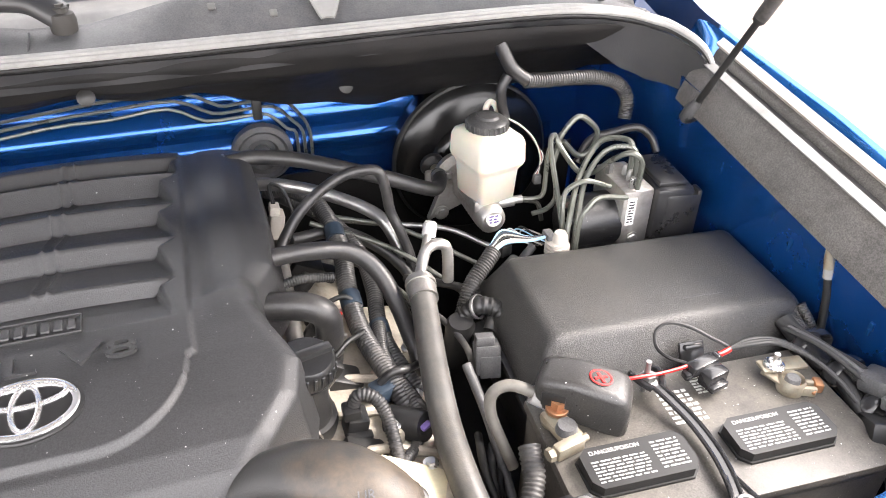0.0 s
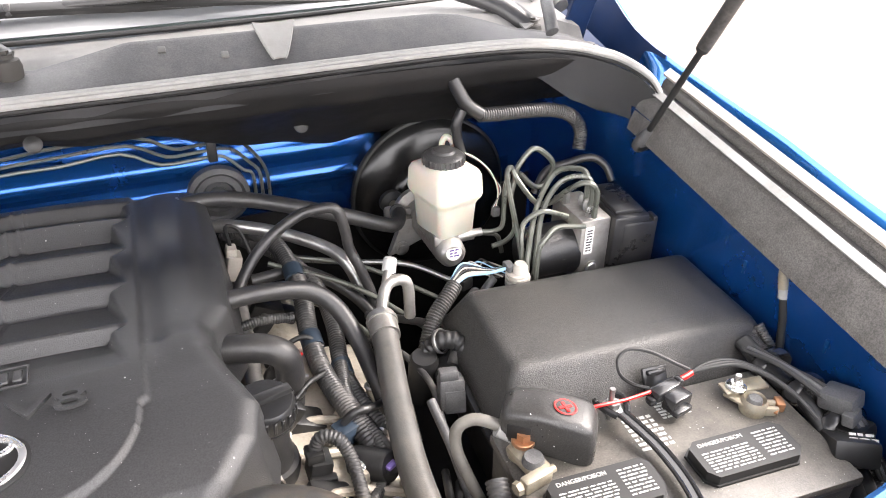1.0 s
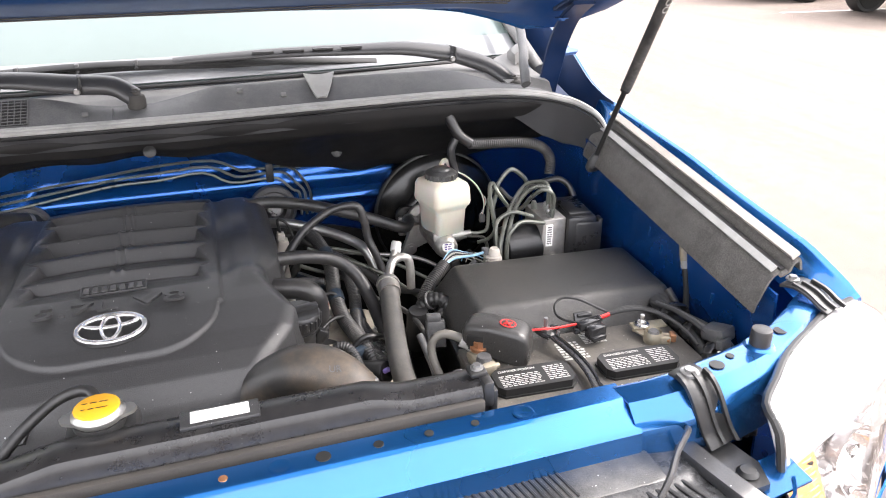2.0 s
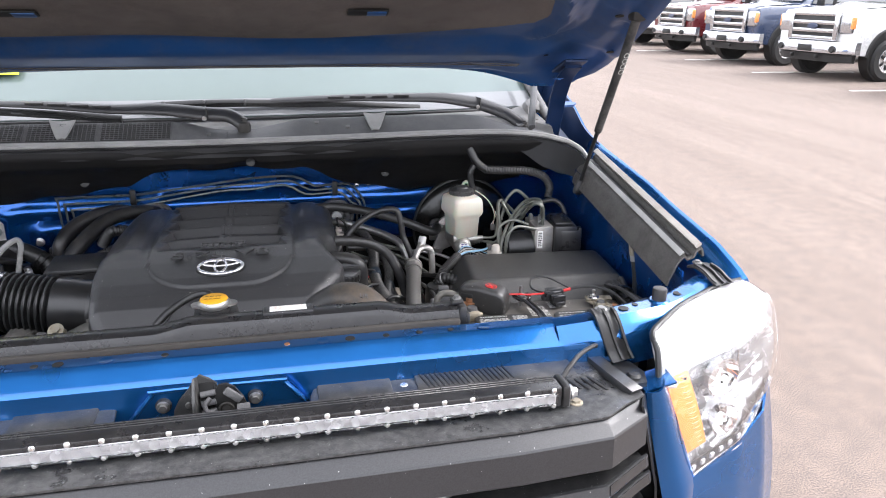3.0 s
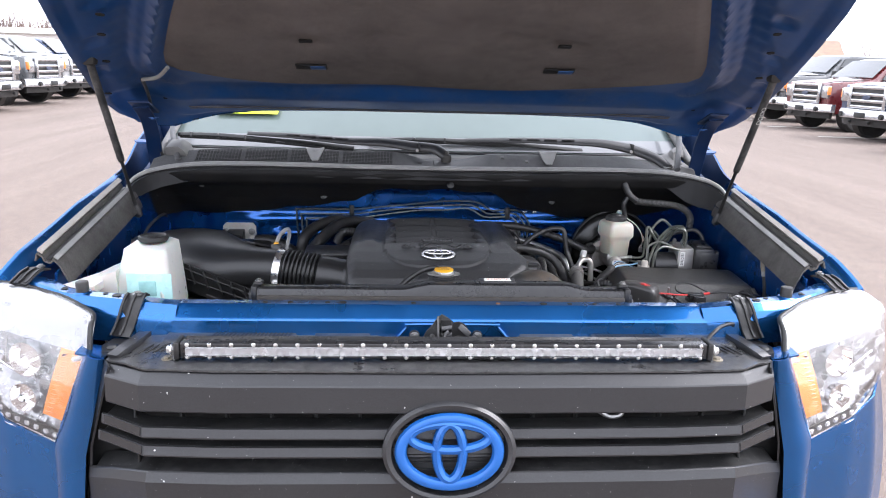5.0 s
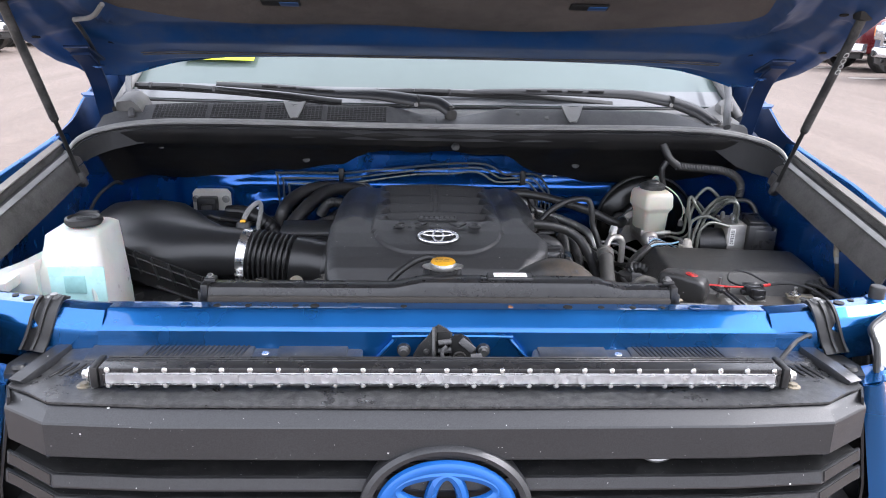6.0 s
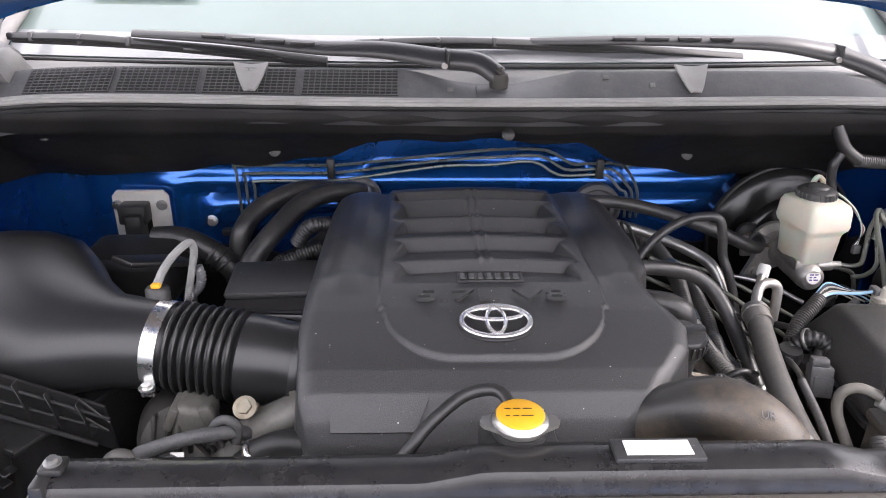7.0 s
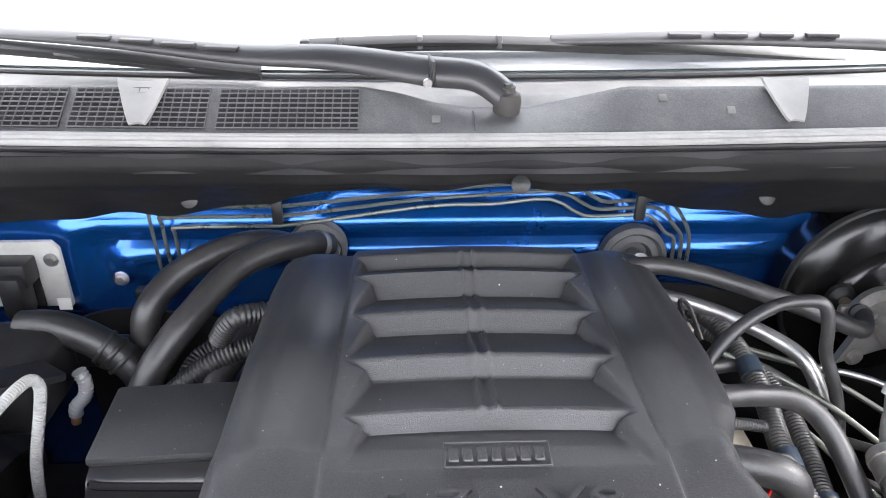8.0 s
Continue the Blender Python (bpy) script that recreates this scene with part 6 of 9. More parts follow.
LB = pose(-0.66, 0.60, 0, 0, 0, -28)
part("flange", moved(box(0, 0, 1.068, 0.34, 0.25, 0.010, 0.004), LB), PLASTIC, airbox)
for k in range(7):
    part("rib", moved(box(-0.15 + 0.05 * k, -0.13, 1.06, 0.003, 0.022, 0.05, 0.001, 1), LB), PLASTIC, lower)
part("rib", moved(box(0, -0.13, 1.045, 0.33, 0.018, 0.003, 0.001, 1), LB), PLASTIC, lower)
part("rib", moved(box(0, -0.13, 1.02, 0.30, 0.014, 0.003, 0.001, 1), LB), PLASTIC, lower)
def flange_line(x, drop=0.0):
    return (x, 0.450, 1.140 - 0.424 * (x + 0.587) - drop)


rail_ = part("flange_rail", tube([flange_line(x) for x in (-0.74, -0.65, -0.56, -0.469)], 0.0022, 8), PLASTIC, airbox, "ribbed lower flange")
part("flange_skirt", sheet(lambda u, v: (-0.76 + 0.285 * u, 0.458 + 0.012 * v, flange_line(-0.76 + 0.285 * u, -0.012)[2] - 0.075 * v), 10, 4, 0.004), PLASTIC, airbox)
for k in range(8):
    x = -0.735 + 0.034 * k
    part("rib", moved(box(0, 0, 0, 0.0016, 0.014, 0.050, 0.0005, 1, ry=-14), Matrix.Translation(Vector(flange_line(x, 0.010)))), PLASTIC, rail_)
part("brace", join(rod(flange_line(-0.500, -0.016), flange_line(-0.470, 0.006), 0.0016, 8), rod(flange_line(-0.520, 0.0), flange_line(-0.474, 0.020), 0.0016, 8)), PLASTIC, rail_)
part("lower_rail", tube([flange_line(x, 0.024 - 0.05 * (x + 0.593)) for x in (-0.74, -0.65, -0.56, -0.479)], 0.0020, 8), PLASTIC, airbox)
part("ledge", tube([(-0.60, 0.452, 1.096), (-0.544, 0.450, 1.074), (-0.489, 0.448, 1.053)], 0.0030, 8), PLASTIC, airbox)
part("rear_duct", box(-0.58, 0.86, 1.09, 0.16, 0.13, 0.09, 0.02, 3), PLASTIC, airbox, "boxy black duct")
part("rear_flap", box(-0.515, 0.78, 1.145, 0.05, 0.12, 0.01, 0.003, rz=-35, rx=-20), PLASTIC, airbox)
sensor = part("airflow_sensor", join(lathe([(0, 0.014), (0.013, 0.014), (0.016, 0.010), (0.016, -0.03), (0, -0.03)], 22, pose(-0.440, 0.585, 1.186, -8)), box(-0.440, 0.575, 1.180, 0.030, 0.024, 0.012, 0.004)), PLASTIC, airbox)
part("sensor_plug", box(-0.440, 0.583, 1.202, 0.012, 0.010, 0.008, 0.002), YELLOW, sensor, "yellow lock tab")
part("sensor_cable", tube([(-0.440, 0.587, 1.202), (-0.438, 0.615, 1.212), (-0.432, 0.650, 1.219), (-0.424, 0.685, 1.219), (-0.421, 0.694, 1.205), (-0.425, 0.690, 1.18), (-0.434, 0.675, 1.13), (-0.440, 0.67, 1.08)], 0.0058, 10, 8, 0.003), mat("pale_grey_sleeve", (0.22, 0.22, 0.215), 0.5, 0, 0.15, 30, 0.1, 300), sensor, "pale corrugated sleeve")
# the pipe to the engine dips a little towards the cover
BL = pose(-0.425, 0.542, 1.138, 0, 97, -6)
part("hose_clamp", lathe([(0.0563, -0.0095), (0.0585, -0.0095), (0.0585, 0.0095), (0.0563, 0.0095), (0.0555, 0.0)], 48, BL), ZINC, airbox, "bright steel band clamp")
part("clamp_screw", join(box(-0.432, 0.486, 1.106, 0.018, 0.013, 0.015, 0.003), bolt((-0.432, 0.480, 1.113), 0.006)), ZINC, airbox)
# bellows
prof = [(0.054, 0.0)]
for k in range(8):
    z = 0.008 + 0.0112 * k
    prof += [(0.0500, z), (0.0590, z + 0.0024), (0.0604, z + 0.0044), (0.0590, z + 0.0064), (0.0500, z + 0.0088)]
prof += [(0.055, 0.102)]
part("bellows", lathe(prof, 56, BL @ Matrix.Translation((0, 0, 0.007))), SATIN, airbox, "black ribbed rubber bellows", 30)
part("pipe_flange", lathe([(0.054, -0.006), (0.066, -0.006), (0.068, 0.0), (0.066, 0.006), (0.054, 0.006)], 48, BL @ Matrix.Translation((0, 0, 0.184))), SATIN, airbox)
part("intake_pipe", lathe([(0.052, 0), (0.0575, 0.002), (0.0575, 0.04), (0.0555, 0.044), (0.0555, 0.12), (0.04, 0.13)], 48, BL @ Matrix.Translation((0, 0, 0.106))), SATIN, airbox)

# ---- washer tank ----
washer = thing("washer_tank", (-0.70, 0.38, 0.9), "translucent white washer tank with black lid and aqua fluid", "washer tank")
tank = []
for z, x0, x1, y0, y1 in ((0.92, -0.80, -0.635, 0.30, 0.42), (1.05, -0.81, -0.632, 0.295, 0.425), (1.10, -0.82, -0.635, 0.295, 0.43), (1.15, -0.80, -0.640, 0.30, 0.435), (1.18, -0.78, -0.645, 0.305, 0.44), (1.195, -0.768, -0.648, 0.31, 0.445), (1.225, -0.76, -0.652, 0.32, 0.448), (1.245, -0.757, -0.655, 0.325, 0.45), (1.252, -0.745, -0.665, 0.34, 0.44)):
    r = 0.018
    pts = []
    for cx, cy, a0 in ((x1 - r, y1 - r, 0), (x0 + r, y1 - r, 90), (x0 + r, y0 + r, 180), (x1 - r, y0 + r, 270)):
        pts += [Vector((cx + r * math.cos(radians(a0 + d)), cy + r * math.sin(radians(a0 + d)), z)) for d in (0, 30, 60, 90)]
    tank.append(pts)
shell_ = part("tank_body", loft(tank), TANKPL, washer, smooth=50)
part("fluid_window", box(-0.687, 0.2945, 1.135, 0.104, 0.004, 0.125, 0.002), FLUID, shell_, "aqua washer fluid showing through")
part("fluid_window", box(-0.691, 0.2915, 1.162, 0.040, 0.003, 0.036, 0.002), mat("deep_aqua_fluid", (0.34, 0.60, 0.575), 0.3), shell_)
part("tank_rib", tube([(-0.655, 0.292, 1.05), (-0.658, 0.296, 1.14), (-0.672, 0.303, 1.165), (-0.70, 0.303, 1.168)], 0.006, 8), TANKPL, shell_)
part("tank_arm", prism([(-0.79, 0.33), (-0.79, 0.24), (-0.855, 0.205), (-0.90, 0.215), (-0.90, 0.24), (-0.86, 0.26), (-0.82, 0.36)], 1.165, 1.183, 0.006), TANKPL, washer)
part("tank_shoulder", loft([[Vector((x, y, z)) for y in (0.29, 0.40) for z in ((1.06, zt) if y < 0.3 else (zt, 1.06))] for x, zt in ((-0.76, 1.205), (-0.80, 1.19), (-0.84, 1.17), (-0.87, 1.14))]), TANKPL, washer)
part("arm_bolt", bolt((-0.875, 0.222, 1.184), 0.009), STEEL, washer)
part("lid", lathe([(0.0, 0.006), (0.028, 0.006), (0.032, 0.010), (0.037, 0.008), (0.038, 0.0), (0.034, -0.006), (0, -0.006)], 40, Matrix.Translation((-0.698, 0.378, 1.262)) @ Matrix.Scale(0.92, 4)), BLACK, washer, "black flip lid")
part("lid_mark", moved(ring(0.014, 0.006, 0.003, 0.001, 24), Matrix.Translation((-0.698, 0.378, 1.2692))), BLACK, washer)

# ---- radiator ----
radiator = thing("radiator", (0, 0.25, 0.7), "black radiator top tank with tan foam strip and pressure cap", "radiator")


def rad_top(x):
    return lerp(x, [(-0.43, 1.186), (-0.09, 1.186), (-0.035, 1.198), (0.29, 1.198), (0.335, 1.186), (0.43, 1.186)])


part("top_tank", loft([[Vector((x, y, z)) for y, z in ((0.226, 1.12), (0.226, rad_top(x) - 0.012), (0.231, rad_top(x) - 0.003), (0.240, rad_top(x)), (0.262, rad_top(x)), (0.272, rad_top(x) - 0.004), (0.278, rad_top(x) - 0.014), (0.282, 1.12))] for x in [-0.425 + 0.0125 * k for k in range(69)]]), SLEEK, radiator)
part("foam_strip", box(0.0, 0.222, 1.148, 0.85, 0.010, 0.044, 0.003), TAN, radiator, "tan foam strip")
part("core", box(0, 0.25, 0.9, 0.86, 0.05, 0.44, 0.004), DARK, radiator)
for s in (1, -1):
    part("end_bracket", join(box(s * 0.432, 0.242, 1.172, 0.014, 0.036, 0.036, 0.004), box(s * 0.440, 0.238, 1.150, 0.010, 0.022, 0.05, 0.003), box(s * 0.425, 0.25, 1.192, 0.022, 0.022, 0.008, 0.003)), PLASTIC, radiator)
    part("bracket_bolt", bolt((s * 0.425, 0.25, 1.196), 0.005), STEEL, radiator)
neckm = Matrix.Translation((0.003, 0.287, 1.20))
part("filler_neck", lathe([(0.026, -0.03), (0.024, -0.01), (0.027, -0.004), (0.027, 0.002), (0.02, 0.004)], 28, neckm), PLASTIC, radiator)
capb = part("pressure_cap", join(lathe([(0, 0.0155), (0.023, 0.0155), (0.025, 0.012), (0.0275, 0.010), (0.0275, 0.006), (0.025, 0.003), (0.022, 0.002), (0, 0.002)], 40, neckm), *[moved(prism([(sx * 0.018, -0.017), (sx * 0.036, -0.007), (sx * 0.039, 0.0), (sx * 0.036, 0.007), (sx * 0.018, 0.017)][::sx], 0.0045, 0.0085, 0.0012), neckm) for sx in (1, -1)]), CAPMETAL, radiator, "dull silver pressure cap")
part("cap_sticker", lathe([(0, 0.0185), (0.022, 0.0178), (0.0235, 0.0165), (0.0235, 0.0155), (0, 0.0155)], 40, neckm), YELLOW, capb, "yellow warning sticker")
part("cap_print", text_bars(2, 0.03, 0.022, Matrix.Translation((0.003, 0.287, 1.2186)), 3, 0.12), BLACK, capb)
part("overflow_hose", tube([(0.003, 0.308, 1.196), (-0.012, 0.338, 1.206), (-0.045, 0.344, 1.198), (-0.08, 0.322, 1.182), (-0.105, 0.302, 1.162), (-0.125, 0.292, 1.14)], 0.0068, 10), PLASTIC, radiator, "slim black overflow hose")
part("label_plate", box(0.127, 0.252, 1.2, 0.084, 0.03, 0.006, 0.002), COVER, radiator)
part("label", box(0.127, 0.252, 1.2035, 0.062, 0.02, 0.0008, 0.0002, 1), WHITE, radiator, "white paper label")
part("label_print", text_bars(4, 0.052, 0.015, Matrix.Translation((0.127, 0.252, 1.2041)), 9, 0.35), mat("faded_pink_print", (0.6, 0.42, 0.36), 0.6, 0, 0.1, 40), radiator)
part("neck_base", box(0.003, 0.29, 1.178, 0.075, 0.06, 0.03, 0.008), PLASTIC, radiator)

# upper coolant hose
coolant = thing("coolant_hose", (0.27, 0.32, 1.05), "thick black upper coolant hose with steel clamp", "coolant hose")
cpts = [(0.10, 0.44, 1.05), (0.145, 0.415, 1.09), (0.19, 0.392, 1.130), (0.228, 0.370, 1.157), (0.262, 0.348, 1.158), (0.292, 0.322, 1.128), (0.302, 0.310, 1.06)]
part("hose", tube(cpts, 0.036, 24, 8), COOLHOSE, coolant, smooth=60)
for k, (q, w) in enumerate((((0.281, 0.332, 1.142), (0.262, 0.346, 1.155)), ((0.287, 0.327, 1.136), (0.270, 0.341, 1.151)), ((0.2955, 0.318, 1.112), (0.288, 0.326, 1.132)))):
    part("hose_ridge", moved(ring(0.0368, 0.0368, 0.0018, 0.002, 40), look(q, w)), COOLHOSE, coolant)
part("clamp", moved(ring(0.0385, 0.0385, 0.004, 0.005, 40), look((0.292, 0.322, 1.126), (0.275, 0.33, 1.14))), STEEL, coolant)
part("clamp_ear", box(0.285, 0.283, 1.138, 0.02, 0.012, 0.012, 0.003, rx=-40), STEEL, coolant)
lettering("hose_mark", "UR", 0.012, 0.0003, look((0.2655, 0.320, 1.1855), (0.262, 0.348, 1.158)) @ pose(0, 0, 0.0, 0, 0, -12), GREYPL, coolant, "faded stencilled letters")
part("outlet", lathe([(0.028, -0.04), (0.028, 0.02), (0.034, 0.025), (0.034, 0.03), (0.02, 0.03)], 24, pose(0.30, 0.307, 1.05, 0)), PLASTIC, coolant)

# ---- hoses and pipes on the engine's flank ----
def hose(name, pts, r, material, label, category="hose", seg=14, n=8, rib=0.0, group=""):
    h = part(name, tube(pts, r, seg, n, rib), material, None, smooth=60)
    if r > 0.011 and not rib:
        path = smooth_path(pts, n)
        for k in (2, len(path) - 5):
            a, b = path[k], path[k + 1]
            part("clamp", moved(join(ring(r + 0.0012, r + 0.0012, 0.0022, 0.005, 24), box(r + 0.005, 0, 0, 0.010, 0.012, 0.008, 0.002)), look(tuple(a), tuple(b))), STEEL, h, "spring hose clamp")
    return tagged(h, label, category, group)


hose("vacuum_hose", [(0.19, 0.955, 1.175), (0.248, 0.958, 1.178), (0.31, 0.94, 1.174), (0.373, 0.914, 1.163), (0.44, 0.90, 1.142), (0.495, 0.897, 1.118), (0.520, 0.905, 1.108), (0.535, 0.93, 1.108), (0.537, 0.95, 1.107)], 0.0118, RUBBER, "black rubber vacuum hose to the brake booster")
hose("breather_hose", [(0.235, 0.74, 1.10), (0.265, 0.797, 1.13), (0.305, 0.823, 1.166), (0.353, 0.837, 1.19), (0.390, 0.835, 1.198), (0.410, 0.832, 1.192), (0.418, 0.828, 1.165), (0.423, 0.825, 1.13), (0.434, 0.815, 1.10), (0.446, 0.805, 1.06), (0.45, 0.79, 1.02)], 0.0078, RUBBER, "slim black breather hose arching over the wiring")
hose("heater_hose", [(0.215, 0.70, 1.165), (0.243, 0.707, 1.166), (0.29, 0.718, 1.158), (0.34, 0.728, 1.14), (0.372, 0.715, 1.115), (0.39, 0.68, 1.08), (0.40, 0.62, 1.04), (0.41, 0.56, 1.0)], 0.0118, RUBBER, "thick black rubber heater hose")
hose("heater_hose", [(0.28, 0.84, 1.10), (0.36, 0.85, 1.09), (0.43, 0.80, 1.05), (0.45, 0.72, 1.0), (0.44, 0.6, 0.95)], 0.009, PLASTIC, "thick black rubber heater hose")
hose("crossover_pipe", [(0.20, 0.640, 1.148), (0.236, 0.633, 1.148), (0.268, 0.626, 1.144), (0.287, 0.622, 1.130), (0.291, 0.625, 1.10), (0.288, 0.63, 1.05)], 0.0172, RUBBER, "thick black plastic breather pipe elbow", seg=18)
acpipe = thing("refrigerant_pipe", (0.42, 0.66, 1.0), "black refrigerant hose with aluminium fitting and cap", "refrigerant pipe")
part("hose", tube([(0.422, 0.668, 1.098), (0.415, 0.63, 1.088), (0.400, 0.55, 1.075), (0.388, 0.47, 1.066), (0.385, 0.40, 1.055), (0.39, 0.34, 1.035), (0.40, 0.31, 1.0)], 0.0172, 18), DUSTHOSE, acpipe)
part("pipe", tube([(0.422, 0.68, 1.101), (0.433, 0.705, 1.112), (0.443, 0.722, 1.121), (0.455, 0.730, 1.125), (0.470, 0.730, 1.124), (0.478, 0.730, 1.110), (0.480, 0.730, 1.06)], 0.0080, 14), ALU, acpipe, "dull aluminium pipe")
part("crimp", join(rod((0.4205, 0.655, 1.095), (0.425, 0.69, 1.1), 0.0195, 24), rod((0.4235, 0.678, 1.0985), (0.4245, 0.684, 1.0993), 0.0212, 24)), ALU, acpipe)
part("service_port", rod((0.441, 0.72, 1.12), (0.456, 0.748, 1.135), 0.0062), ALU, acpipe)
part("port_cap", lathe([(0, 0.020), (0.008, 0.020), (0.0095, 0.017), (0.010, 0.0), (0, 0)], 18, pose(0.456, 0.747, 1.130, -15, 15, 0)), mat("grey_plastic_cap", (0.4, 0.4, 0.39), 0.5), acpipe, "grey plastic port cap")
for k, (a, b) in enumerate((((0.31, 0.86, 1.11), (0.52, 0.72, 1.02)), ((0.32, 0.90, 1.10), (0.56, 0.80, 1.02)), ((0.29, 0.83, 1.09), (0.45, 0.70, 1.02)))):
    hose("fuel_line", [a, tuple(Vector(a).lerp(Vector(b), 0.5) + Vector((0.01, 0.02, 0.006))), b], 0.004, LINE, "thin grey steel fuel line", "pipe", 8)
hose("chrome_pipe", [(0.235, 0.955, 1.135), (0.273, 0.938, 1.139), (0.335, 0.918, 1.126), (0.396, 0.88, 1.109), (0.422, 0.848, 1.094), (0.44, 0.82, 1.05)], 0.0100, STEEL, "dull steel coolant pipe", "pipe")

# wiring along the valve cover
for pts, r, rib in (([(0.26, 0.975, 1.11), (0.30, 0.95, 1.118), (0.331, 0.90, 1.112), (0.343, 0.81, 1.095), (0.334, 0.72, 1.078), (0.335, 0.65, 1.066), (0.351, 0.575, 1.055), (0.36, 0.54, 1.045), (0.372, 0.52, 1.03)], 0.0135, 0.0045), ([(0.28, 0.97, 1.10), (0.335, 0.90, 1.095), (0.368, 0.82, 1.082), (0.372, 0.74, 1.066), (0.362, 0.66, 1.055), (0.372, 0.59, 1.045), (0.39, 0.55, 1.03)], 0.0115, 0.0045), ([(0.36, 0.66, 1.065), (0.352, 0.60, 1.06), (0.37, 0.53, 1.05), (0.372, 0.50, 1.04)], 0.009, 0.004), ([(0.23, 0.73, 1.10), (0.275, 0.735, 1.105), (0.32, 0.74, 1.095)], 0.007, 0.0035), ([(0.293, 0.522, 1.074), (0.302, 0.522, 1.09), (0.318, 0.515, 1.088), (0.328, 0.50, 1.07), (0.33, 0.47, 1.05), (0.328, 0.44, 1.04), (0.32, 0.41, 1.035)], 0.008, 0.004), ([(0.36, 0.485, 1.035), (0.345, 0.465, 1.04), (0.33, 0.45, 1.042), (0.318, 0.43, 1.04)], 0.007, 0.0035)):
    hose("wiring_conduit", pts, r, CONDUIT, "grey corrugated wiring conduit", "wiring", 10, 6, rib)
for p, r_ in (((0.341, 0.835, 1.101), 0.0145), ((0.334, 0.705, 1.076), 0.0145), ((0.362, 0.66, 1.056), 0.0128)):
    tagged(part("tape_wrap", tube([(p[0], p[1] + 0.011, p[2] + 0.003), p, (p[0], p[1] - 0.011, p[2] - 0.003)], r_, 12, 3), BLUEWIRE), "faded blue tape round the wiring", "tape")
conn = thing("wiring_connector", (0.292, 0.523, 1.03), "black injector connector with grey wires", "connector")
part("shell", join(box(0.294, 0.520, 1.04, 0.026, 0.030, 0.05, 0.004, ry=10), box(0.295, 0.503, 1.035, 0.030, 0.012, 0.03, 0.003, ry=10), box(0.292, 0.52, 1.07, 0.02, 0.022, 0.014, 0.003)), PLASTIC, conn)
conn2 = thing("wiring_connector", (0.366, 0.497, 1.03), "black connector with violet lock", "connector")
part("shell", join(lathe([(0.0, 0.03), (0.017, 0.03), (0.019, 0.026), (0.019, -0.02), (0, -0.02)], 20, pose(0.352, 0.510, 1.04, 70, 0, 40)), box(0.366, 0.497, 1.043, 0.026, 0.026, 0.022, 0.003, rz=30)), PLASTIC, conn2)
part("lock", box(0.369, 0.486, 1.055, 0.014, 0.008, 0.006, 0.002, rz=30), PURPLE, conn2)
conn3 = thing("wiring_connector", (0.338, 0.56, 1.04), "dark blue connector clipped to the valve cover", "connector")
part("shell", box(0.338, 0.558, 1.05, 0.03, 0.026, 0.024, 0.004, rz=20), BLUEWIRE, conn3)
conn4 = thing("wiring_connector", (0.264, 0.975, 1.05), "white two-way connector with dark wires", "connector")
part("shell", join(box(0.262, 0.86, 1.118, 0.02, 0.026, 0.04, 0.003, ry=12), box(0.262, 0.86, 1.143, 0.014, 0.02, 0.014, 0.002, ry=12)), CREAM, conn4)
part("wire", tube([(0.262, 0.862, 1.15), (0.262, 0.89, 1.165), (0.28, 0.90, 1.15), (0.29, 0.87, 1.12)], 0.003, 6), BLACK, conn4)

# small wires between the looms
for k, (pts, r_, mm, lab) in enumerate((
        ([(0.285, 0.60, 1.075), (0.31, 0.62, 1.082), (0.335, 0.64, 1.075)], 0.0035, BLACK, "black sensor wire along the loom"),
        ([(0.30, 0.70, 1.085), (0.325, 0.70, 1.09), (0.345, 0.69, 1.075)], 0.0035, BLACK, "black sensor wire along the loom"),
        ([(0.285, 0.655, 1.07), (0.30, 0.665, 1.085), (0.315, 0.68, 1.08)], 0.0025, RED, "thin red sensor wire by the loom"),
        ([(0.36, 0.545, 1.045), (0.375, 0.52, 1.055), (0.385, 0.49, 1.05), (0.38, 0.45, 1.04)], 0.004, CONDUIT, "grey sensor cable on the cam cover"),
        ([(0.335, 0.56, 1.062), (0.352, 0.56, 1.075), (0.372, 0.565, 1.07), (0.395, 0.59, 1.05)], 0.005, RUBBER, "short black bypass hose"),
        ([(0.405, 0.70, 1.06), (0.44, 0.66, 1.06), (0.46, 0.60, 1.05), (0.455, 0.54, 1.03)], 0.0045, CONDUIT, "grey cable beside the fuse box"),
        ([(0.43, 0.78, 1.04), (0.47, 0.74, 1.05), (0.51, 0.69, 1.06), (0.53, 0.64, 1.05)], 0.006, RUBBER, "slim black hose beside the fuse box"),
        ([(0.33, 0.92, 1.08), (0.42, 0.89, 1.07), (0.52, 0.86, 1.06), (0.58, 0.82, 1.04)], 0.0045, STEEL, "thin steel brake pipe"))):
    hose("sensor_wire", pts, r_, mm, lab, "wiring", 8)

# ---- left side hoses ----
for pts in ([(-0.235, 1.10, 1.135), (-0.28, 1.065, 1.163), (-0.331, 1.028, 1.170), (-0.385, 0.985, 1.155), (-0.414, 0.945, 1.125), (-0.42, 0.935, 1.08), (-0.415, 0.92, 1.0)], [(-0.195, 1.10, 1.14), (-0.24, 1.045, 1.167), (-0.30, 0.983, 1.170), (-0.341, 0.90, 1.150), (-0.375, 0.855, 1.115), (-0.396, 0.829, 1.07), (-0.405, 0.81, 1.0)]):
    hose("heater_hose", pts, 0.0185, RUBBER, "thick black heater hose bending off the firewall", seg=18)
hose("vacuum_hose", [(-0.23, 0.95, 1.13), (-0.27, 0.90, 1.12), (-0.30, 0.84, 1.10), (-0.31, 0.80, 1.06)], 0.016, RUBBER, "black rubber vacuum hose beside the cover")
